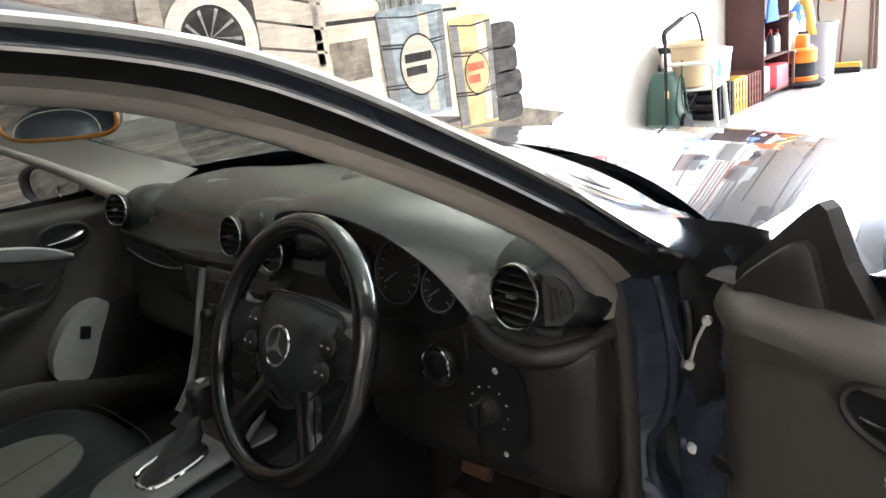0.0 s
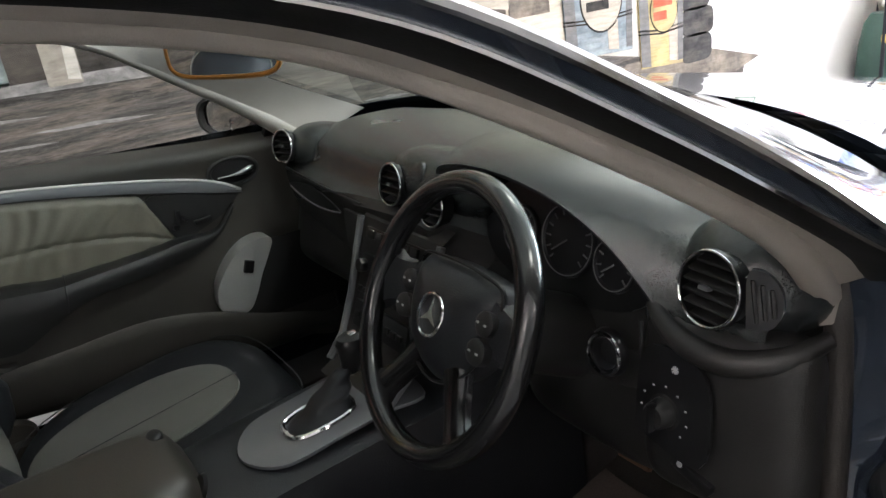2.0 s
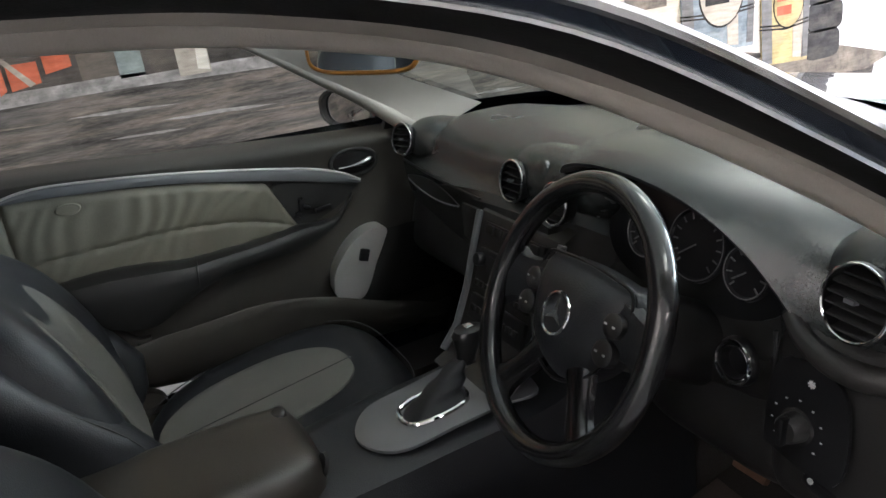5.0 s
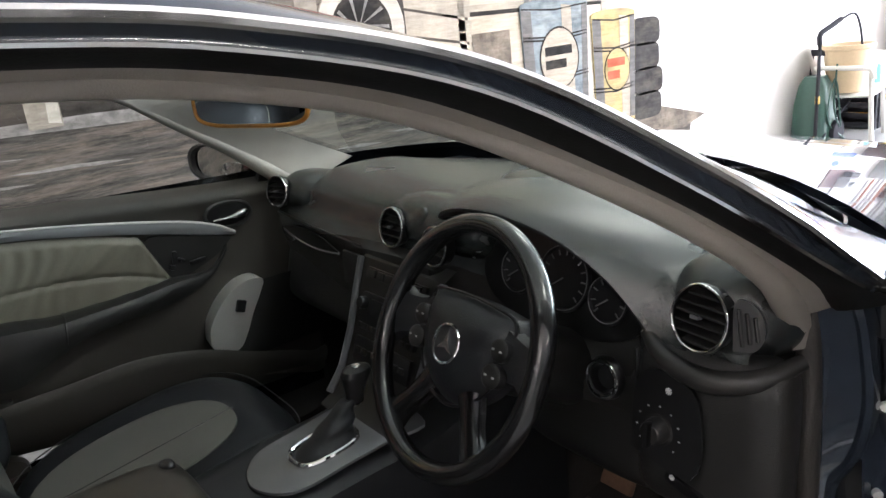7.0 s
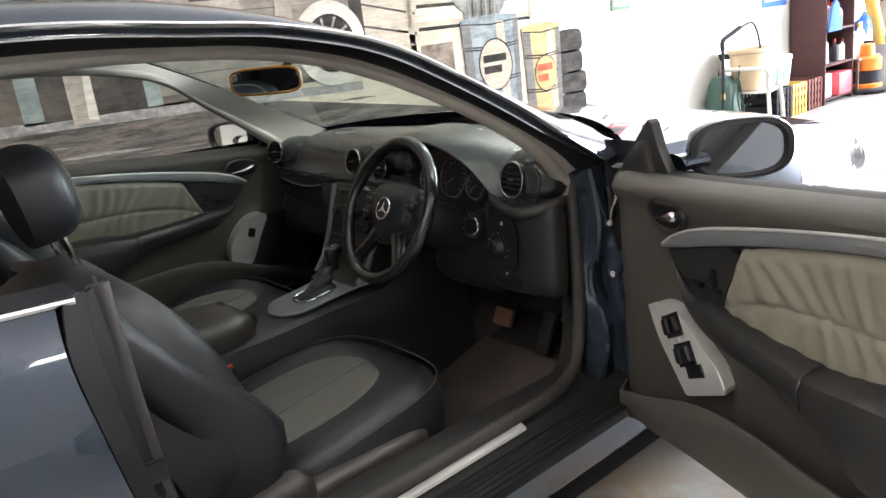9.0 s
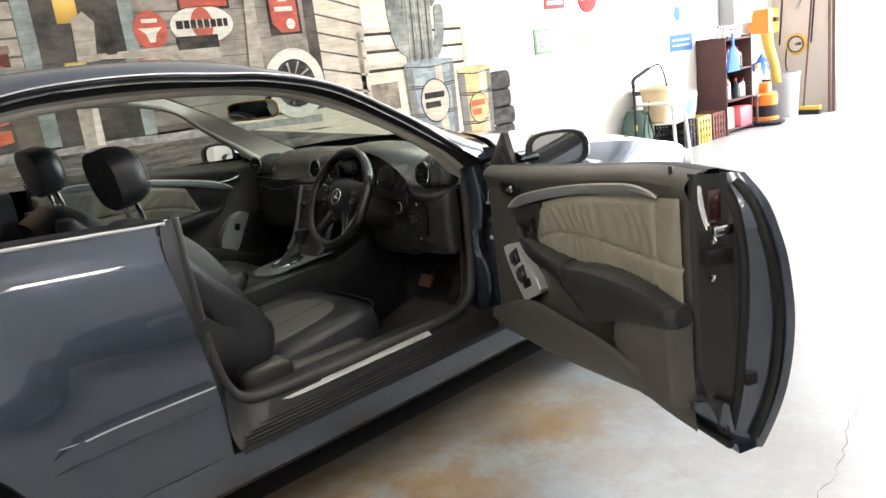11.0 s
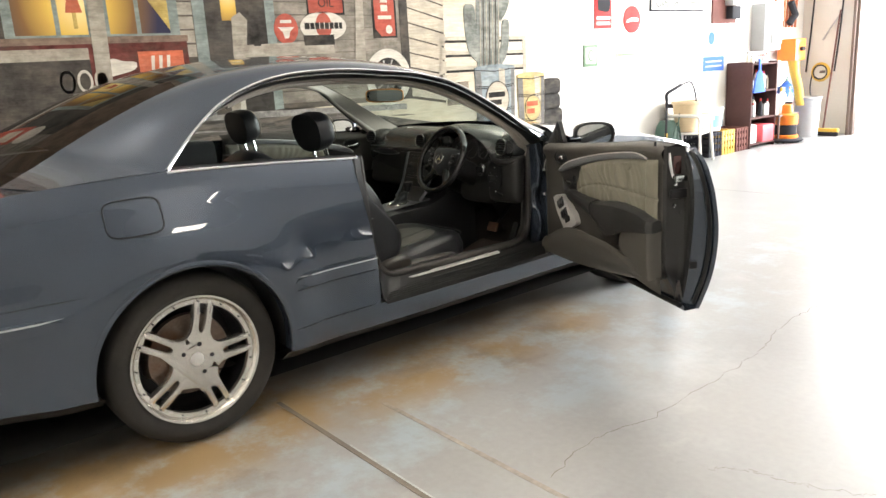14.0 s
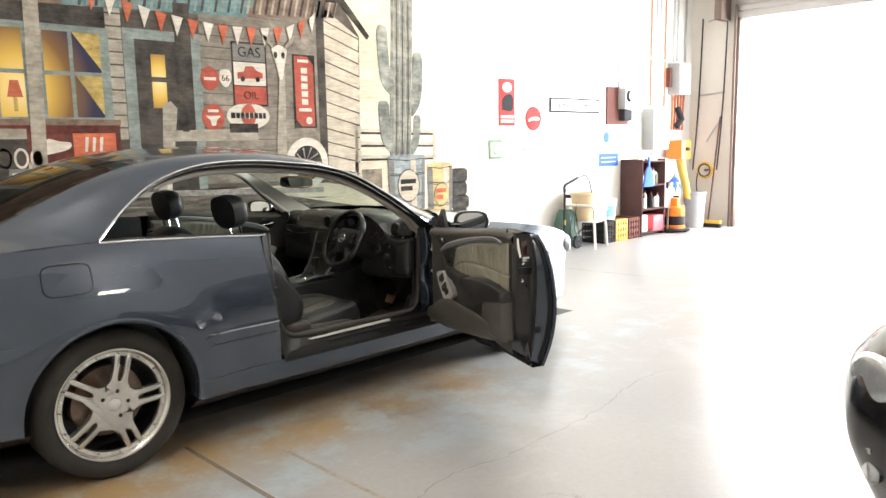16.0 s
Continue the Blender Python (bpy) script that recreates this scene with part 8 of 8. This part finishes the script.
# orange air unit with yellow duct
ou = thing("extractor", label="orange wall extractor with a yellow duct", category="extractor")
box("housing", (0.27, 0.30, 0.30), P_ORANGE, ou, "", 0.02, m=pose(-1.84, 9.90, 1.24))
rows = [[(x, y, z) for x, y in oval(cx_, cy_, r, r, 16)] for cx_, cy_, r, z in ((-1.82, 9.93, 0.075, 1.10), (-1.80, 9.95, 0.068, 0.92), (-1.75, 9.98, 0.062, 0.70), (-1.72, 10.0, 0.06, 0.46))]
v, f = loft(rows, True, True)
surf("duct", v, f, P_YELLOW, ou, "yellow duct")
lathe("handle_knob", [(0, 0.05), (0.03, 0.05), (0.03, 0)], P_BLACK, ou, "", 14, along((-1.705, 9.90, 1.25), (-1.60, 9.87, 1.25)))
# bin behind
bn = tagged(lathe("waste_bin", [(0.0, 0.0), (0.17, 0.0), (0.20, 0.56), (0.215, 0.57), (0.215, 0.60), (0.19, 0.60), (0.16, 0.05)], P_GREYBOX, None, "", 28, pose(-1.68, 10.16, 0) @ Matrix.Diagonal((0.85, 0.85, 0.95, 1))), "grey plastic bin on the floor", "bin")
# hose reel, brooms
rl = thing("hose_reel", pose(-1.66, END_Y - 0.16, 0.90) @ Matrix.Scale(0.74, 4), label="yellow hose reel hung on the end wall", category="hose reel")
for k in range(4):
    tube("hose_coil", [((0.17 - k * 0.012) * math.cos(a), -0.02 - 0.024 * (k % 2), (0.17 - k * 0.012) * math.sin(a)) for a in (j * math.pi / 14 for j in range(28))], 0.016, P_YELLOW if k < 3 else P_BLACK, rl, "", 6, True)
box("bracket", (0.05, 0.16, 0.05), STEEL_BROWN, rl, "", 0.006, m=pose(0, 0.06, 0))
tube("hose_tail", spline([(-0.16, -0.02, 0), (-0.19, -0.02, -0.3), (-0.15, -0.03, -0.6), (-0.2, -0.05, -0.9)], 16), 0.014, P_BLACK, rl, "", 6)
br = thing("broom", label="push broom leaning on the end wall", category="broom")
tube("broom_stick", [(-1.52, END_Y - 0.30, 0.10), (-1.50, END_Y - 0.03, 1.75)], 0.013, P_BROWN, br, "", 8)
box("broom_head", (0.50, 0.07, 0.05), P_YELLOW, br, "", 0.01, m=pose(-1.55, END_Y - 0.31, 0.085))
box("bristles", (0.48, 0.05, 0.06), P_BLACK, br, "", 0.004, m=pose(-1.55, END_Y - 0.31, 0.03))

# ---------- things on the floor along the wall ----------
# bookshelf, its side towards the car
shf = thing("bookshelf", label="dark brown laminate bookshelf filled with bottles", category="shelf")
SX, SY0, SY1, SH_ = WALL_X + 0.02, 8.52, 9.18, 1.12
slab("side_panel", SX, SX + 0.36, SY0, SY0 + 0.022, 0, SH_, P_SHELF, 0.002, shf)
slab("side_panel", SX, SX + 0.36, SY1 - 0.022, SY1, 0, SH_, P_SHELF, 0.002, shf)
slab("back_panel", SX, SX + 0.008, SY0 + 0.022, SY1 - 0.022, 0, SH_, P_SHELF, 0, shf)
SHELVES = (0.06, 0.40, 0.75, 1.10)
for z in SHELVES:
    slab("shelf", SX + 0.01, SX + 0.355, SY0 + 0.023, SY1 - 0.023, z - 0.02, z, P_SHELF, 0.002, shf)


def bottle(x, y, z, h, r, mat, cap, label):
    b_ = tagged(lathe("bottle", [(0, 0), (r, 0.0), (r, h * 0.62), (r * 0.85, h * 0.72), (r * 0.35, h * 0.82), (r * 0.35, h * 0.88), (0, h * 0.88)], mat, None, "", 14, pose(x, y, z)), label, "bottle", "bottles on the shelf")
    lathe("cap", [(r * 0.42, h * 0.86), (r * 0.42, h), (0, h)], cap, b_, "", 10)
    return b_


rnd = random.Random(11)
PALETTE = [(P_WHITE, P_RED, "white plastic bottle"), (P_BLACK, P_WHITE, "black plastic bottle"), (P_PINK, P_WHITE, "red plastic bottle"), (P_WHITE, P_BLACK, "white spray bottle"), (P_BLACK, P_RED, "black spray bottle"), (P_CREAM, P_BLACK, "cream plastic bottle")]
for zi in (1, 2, 3):
    y = SY0 + 0.08
    while y < SY1 - 0.07:
        r = rnd.uniform(0.022, 0.036) if zi < 3 else rnd.uniform(0.020, 0.028)
        mat, cap, lab = PALETTE[rnd.randrange(6)] if zi < 3 else PALETTE[(0, 3, 5)[rnd.randrange(3)]]
        bottle(SX + rnd.uniform(0.20, 0.30), y + r, SHELVES[zi], rnd.uniform(0.17, 0.27) if zi < 3 else rnd.uniform(0.10, 0.16), r, mat, cap, lab + " on the bookshelf")
        y += 2 * r + rnd.uniform(0.004, 0.016)
tagged(box("tub", (0.26, 0.30, 0.23), P_PINK, None, "", 0.025, m=pose(SX + 0.24, SY1 - 0.19, 0.175)), "red plastic tub on the lowest shelf", "tub")
tagged(box("jerrycan", (0.20, 0.17, 0.25), P_WHITE, None, "", 0.03, m=pose(SX + 0.24, SY0 + 0.14, 0.185)), "white plastic jerrycan on the lowest shelf", "jerrycan")
# dustpan hung on the shelf, cloth and bags beyond
dp = tagged(plate("dustpan", [(-0.15, -0.13), (0.15, -0.13), (0.07, 0.12), (0.02, 0.16), (0.02, 0.30), (-0.02, 0.30), (-0.02, 0.16), (-0.07, 0.12)], 0.02, P_BLUE, None, "", 0.005, basis((SX + 0.385, SY0 + 0.12, 0.86), (0, 1, 0), (0, 0, 1))), "blue plastic dustpan hung on the bookshelf", "dustpan")
slab("peg", SX + 0.355, SX + 0.386, SY0 + 0.112, SY0 + 0.128, 1.10, 1.115, STEEL_BROWN, 0, shf)


def bag(name, loc, sx, sy, sz, mat, label):
    bm = bmesh.new()
    bmesh.ops.create_icosphere(bm, subdivisions=3, radius=1)
    for v_ in bm.verts:
        k = 1 + 0.16 * noise.noise(v_.co * 2.2 + Vector(loc)) + 0.05 * noise.noise(v_.co * 6)
        v_.co = Vector((v_.co.x * sx * k, v_.co.y * sy * k, max(-0.92, v_.co.z) * sz * k))
    return tagged(part(name, bm, mat, None, "", True, pose(*loc)), label, "bag")


for k in range(3):
    bottle(WALL_X + 0.25 + 0.08 * (k % 2), 9.28 + k * 0.09, 0.0, 0.33, 0.05, P_BLACK if k % 2 else P_WHITE, P_PINK, "white or black canister beside the bookshelf")
st = thing("stand_shelf", label="low steel stand stacked with cleaning supplies", category="stand")
slab("stand_top", WALL_X + 0.04, WALL_X + 0.42, 9.22, 9.76, 0.36, 0.385, STEEL_BROWN, 0.003, st)
for yy in (9.24, 9.74):
    for xx in (WALL_X + 0.06, WALL_X + 0.40):
        slab("stand_leg", xx - 0.012, xx + 0.012, yy - 0.012, yy + 0.012, 0, 0.36, STEEL_BROWN, 0, st)
for k in range(4):
    bottle(WALL_X + 0.30 + 0.03 * (k % 2), 9.30 + k * 0.11, 0.385, 0.36, 0.05, P_WHITE, P_YELLOW if k % 2 else P_WHITE, "large white bottle on the steel stand")
bag("cloth_bag", (WALL_X + 0.20, 9.40, 0.93), 0.17, 0.18, 0.20, P_WHITE, "white bag of cloths on the wall")
bag("cloth_bag", (WALL_X + 0.23, 9.66, 0.62), 0.14, 0.13, 0.22, P_BLUE, "crumpled blue plastic bag")
bag("cloth_bag", (WALL_X + 0.24, 9.52, 0.86), 0.12, 0.07, 0.07, P_DGREEN, "dark green cloth bundle")
# orange drum vacuum
vc = thing("floor_polisher", pose(-1.63, 9.44, 0) @ Matrix.Diagonal((0.66, 0.66, 0.84, 1)), label="orange and black drum vacuum cleaner on castors", category="vacuum cleaner")
lathe("base", [(0, 0.02), (0.30, 0.02), (0.34, 0.03), (0.345, 0.05), (0.31, 0.07), (0, 0.07)], P_BLACK, vc, "", 36)
lathe("lower_ring", [(0.22, 0.07), (0.24, 0.075), (0.24, 0.12), (0.22, 0.13)], P_ORANGE, vc, "", 36)
lathe("drum", [(0, 0.12), (0.20, 0.12), (0.205, 0.30), (0, 0.30)], P_BLACK, vc, "", 36)
lathe("motor_head", [(0.21, 0.29), (0.225, 0.30), (0.225, 0.44), (0.20, 0.46), (0.12, 0.47), (0.11, 0.60), (0.09, 0.62), (0, 0.62)], P_ORANGE, vc, "orange motor head", 36)
box("carry_handle", (0.20, 0.04, 0.03), P_BLACK, vc, "", 0.008, m=pose(0, 0, 0.64))
for k in range(5):
    a = k * 2 * math.pi / 5
    lathe("castor", [(0, -0.012), (0.022, -0.012), (0.022, 0.012), (0, 0.012)], P_BLACK, vc, "", 12, pose(0.26 * math.cos(a), 0.26 * math.sin(a), 0.022, 90, 0, 30))
# crates
def crate(y, mat, label, x=-1.86, h=0.30):
    c = thing("crate", pose(x, y, 0), label=label, category="crate", group="bottle crates")
    for s in (-1, 1):
        for k in range(4):
            box("slat", (0.34, 0.012, 0.045), mat, c, "", 0.003, m=pose(0, s * 0.14, 0.03 + k * (h - 0.05) / 3))
            box("slat", (0.012, 0.28, 0.045), mat, c, "", 0.003, m=pose(s * 0.17, 0, 0.03 + k * (h - 0.05) / 3))
        for k in range(5):
            box("upright", (0.012, 0.028, h), mat, c, "", 0.002, m=pose(s * 0.178, -0.13 + k * 0.065, h / 2))
    box("crate_base", (0.34, 0.28, 0.01), mat, c, "", 0.0, m=pose(0, 0, 0.008))
    return c


crate(7.72, P_BLACK, "black slatted plastic bottle crate")
crate(8.03, P_YELLOW, "yellow slatted plastic bottle crate")
crate(8.36, P_BROWN, "dark red slatted plastic bottle crate")
bu = tagged(lathe("bucket", [(0, 0), (0.12, 0), (0.145, 0.24), (0.152, 0.245), (0.152, 0.28), (0.15, 0.285), (0, 0.29)], P_WHITE, None, "", 28, pose(-1.86, 7.90, 0.305)), "white lidded bucket with a light blue label on the crates", "bucket")
lathe("bucket_label", [(0.1275, 0.05), (0.1425, 0.20)], P_LBLUE, bu, "light blue label", 28)
tagged(lathe("bucket", [(0, 0), (0.11, 0), (0.135, 0.22), (0.142, 0.225), (0.142, 0.25), (0, 0.255)], P_WHITE, None, "", 28, pose(-1.87, 7.66, 0.305)), "white lidded bucket on the crates", "bucket")
# plastic armchair
ch = thing("plastic_chair", pose(-1.74, 7.24, 0, 0, 0, 12) @ Matrix.Scale(0.88, 4), label="white moulded plastic garden armchair", category="chair")
for sx, sy in ((-1, -1), (1, -1), (-1, 1), (1, 1)):
    tube("chair_leg", [(sx * 0.25, sy * 0.24, 0), (sx * 0.22, sy * 0.22, 0.40), (sx * 0.21, sy * 0.23, 0.62 if sx > 0 else 0.60)], [0.022, 0.020, 0.018], WHITE_PLASTIC, ch, "", 8)
pillow("seat", pose(0, 0, 0.40), 0.23, 0.22, 0.02, WHITE_PLASTIC, ch, "", 5)
rows = [[(-0.20 - 0.10 * t, 0.23 * math.sin(a) * (1 - 0.15 * t), 0.42 + 0.42 * t - 0.05 * abs(math.sin(a)) ** 3 * t) for a in np.linspace(-1.4, 1.4, 12)] for t in np.linspace(0, 1, 9)]
rows2 = [[(p[0] - 0.018, p[1], p[2]) for p in r] for r in rows]
v, f = loft(rows)
v2, f2 = loft(rows2)
surf("backrest", v + v2, f + [tuple(i + len(v) for i in q) for q in f2], WHITE_PLASTIC, ch)
for sy in (-1, 1):
    tube("chair_arm", spline([(-0.24, sy * 0.20, 0.64), (0.0, sy * 0.26, 0.645), (0.20, sy * 0.25, 0.63), (0.235, sy * 0.24, 0.55)], 14), 0.022, WHITE_PLASTIC, ch, "", 8)
tagged(lathe("tub_bin", [(0, 0), (0.13, 0), (0.175, 0.32), (0.19, 0.33), (0.19, 0.36), (0.172, 0.36), (0.165, 0.33)], P_TAN, None, "", 28, pose(-1.74, 7.18, 0.374)), "tan plastic tub standing on the chair", "tub")
# pressure washer with its lance and hose
pw = thing("pressure_washer", pose(-1.86, 6.92, 0), label="dark green pressure washer with lance and hose", category="pressure washer")
rows = [[(x, y, z) for x, y in oval(0.0, 0.02, a, b, 20, 3)] for a, b, z in ((0.13, 0.15, 0.03), (0.14, 0.16, 0.10), (0.135, 0.14, 0.30), (0.11, 0.11, 0.45), (0.07, 0.08, 0.52))]
v, f = loft(rows, True, True)
surf("body", v, f, P_DGREEN, pw)
for s in (-1, 1):
    lathe("wheel", [(0, -0.02), (0.085, -0.02), (0.09, 0), (0.085, 0.02), (0, 0.02)], P_BLACK, pw, "", 20, pose(s * 0.15, 0.08, 0.09, 0, 90, 0))
    tube("handle_tube", [(s * 0.10, 0.12, 0.10), (s * 0.10, 0.14, 0.55), (s * 0.10, 0.15, 0.66)], 0.012, P_BLACK, pw, "", 8)
box("handle_grip", (0.24, 0.04, 0.05), P_BLACK, pw, "", 0.012, m=pose(0, 0.15, 0.68))
tube("lance", [(0.10, -0.15, 0.05), (0.10, -0.14, 0.45), (0.09, -0.12, 0.78)], 0.014, P_BLACK, pw, "", 8)
tube("gun", spline([(0.09, -0.12, 0.76), (0.09, -0.12, 0.84), (0.11, 0.0, 0.89), (0.13, 0.10, 0.93)], 12), 0.020, P_BLACK, pw, "", 8)
box("warning_tag", (0.03, 0.02, 0.06), P_YELLOW, pw, "", 0.004, m=pose(0.10, -0.14, 0.36))
tube("hose", spline([(0.13, 0.10, 0.93), (0.16, 0.28, 0.94), (0.18, 0.36, 0.66), (0.16, 0.30, 0.35), (0.12, 0.05, 0.15), (0.16, -0.20, 0.03), (0.22, -0.35, 0.015), (0.10, -0.38, 0.015), (0.14, -0.10, 0.04)], 60), 0.009, P_BLACK, pw, "", 6)
tube("cable", spline([(0.12, 0.10, 0.6), (0.16, 0.0, 0.3), (0.17, 0.10, 0.12), (0.15, 0.02, 0.5), (0.14, -0.05, 0.2), (0.18, 0.15, 0.02)], 40), 0.007, P_DGREEN, pw, "", 6)

# ---------- another car, black, parked at the far side ----------
bc = thing("black_car", pose(3.91, 1.38, 0, 0, 0, 168), label="glossy black parked car with a clear head lamp", category="car")
prof = curve_of([(0.16, 0.86), (0.30, 0.93), (0.45, 0.99), (0.60, 1.0), (0.74, 0.97), (0.86, 0.86)])
nose = curve_of([(0.0, 0.42), (0.06, 0.62), (0.18, 0.76), (0.45, 0.86), (0.9, 0.89), (3.6, 0.88), (4.2, 0.80), (4.4, 0.6)])
hood_z = curve_of([(0.0, 0.62), (0.10, 0.70), (0.4, 0.80), (0.9, 0.87), (1.3, 0.92), (3.4, 0.95), (4.4, 0.85)])
rows = []
for y in np.r_[np.linspace(0, 0.5, 16), np.linspace(0.6, 4.4, 30)]:
    w, hz = nose(y), hood_z(y)
    ring = []
    for s in (1, -1):
        zs = np.linspace(0.17, hz - 0.03, 14)
        zs = zs if s > 0 else zs[::-1]
        ring += [(s * w * prof(0.16 + (z - 0.17) / (hz - 0.2) * 0.70), -y + 0.06 * math.sin((z - 0.17) / (hz - 0.17) * math.pi) * (1 - min(1, y / 0.3)), z) for z in zs]
        if s > 0:
            ring += [(w * 0.80 * k, -y, hz + 0.03 * (1 - k * k)) for k in (1, 0.75, 0.5, 0.25, 0, -0.25, -0.5, -0.75, -1)]
    rows.append(ring)
v, f = loft(rows, False, True)
surf("body", v, f, BLACK_PAINT, bc, "glossy black body")
rows = [[(s * w * k_, -y, z) for s, k_ in ((-1, 1), (-1, 0.93), (-1, 0.5), (1, 0.5), (1, 0.93), (1, 1))] for y, w, z in ((1.25, 0.70, 0.92), (1.9, 0.60, 1.30), (2.3, 0.57, 1.41), (3.0, 0.57, 1.40), (3.7, 0.62, 1.10), (3.95, 0.70, 0.96))]
v, f = loft(rows)
surf("glasshouse", v, f, DARK_GLASS, bc, "dark glass house")
for s in (1, -1):
    pillow("head_lamp", basis((s * 0.64, -0.10, 0.60), (s * -0.75, 0.55, 0.05), (0.0, -0.25, 1)), 0.15, 0.085, 0.03, LAMP_CLEAR, bc, "clear swept head lamp", 2.2)
    pillow("fog_lamp", basis((s * 0.60, -0.045, 0.30), (s * -0.6, 0.75, 0), (0, 0, 1)), 0.07, 0.045, 0.02, LAMP_CLEAR, bc, "", 2.0)
    tube("bumper_chrome", [(s * x, y, z) for x, y, z in ((0.80, -0.32, 0.40), (0.72, -0.13, 0.385), (0.58, 0.0, 0.38))], 0.010, CHROME, bc, "", 8)
    for y in (-0.85, -3.45):
        lathe("wheel", [(0.0, -0.02), (0.19, -0.01), (0.20, 0.0), (0.22, 0.0), (0.30, 0.005), (0.32, -0.03), (0.32, -0.18), (0.2, -0.2)], TYRE, bc, "black tyre", 40, basis((s * 0.86, y, 0.32), (0, s, 0), (0, 0, 1)))
        lathe("rim", [(0.0, 0.006), (0.08, 0.004), (0.17, -0.004), (0.20, 0.006), (0.21, 0.002)], ALLOY, bc, "silver wheel rim", 40, basis((s * 0.86, y, 0.32), (0, s, 0), (0, 0, 1)))
box("grille", (0.55, 0.03, 0.12), CHROME, bc, "", 0.02, m=pose(0, 0.035, 0.52))

# ---------- outside: an added glowing white sheet for the glare beyond the door ---
DOOR_GLARE = glow("white_glare", (1.0, 0.985, 0.96), 2.6)
sd = structure(slab("glare_backdrop", -40, 45, 34, 36, -0.015, 14, DOOR_GLARE), "glowing white backdrop standing in for the daylight glare outside", "backdrop")
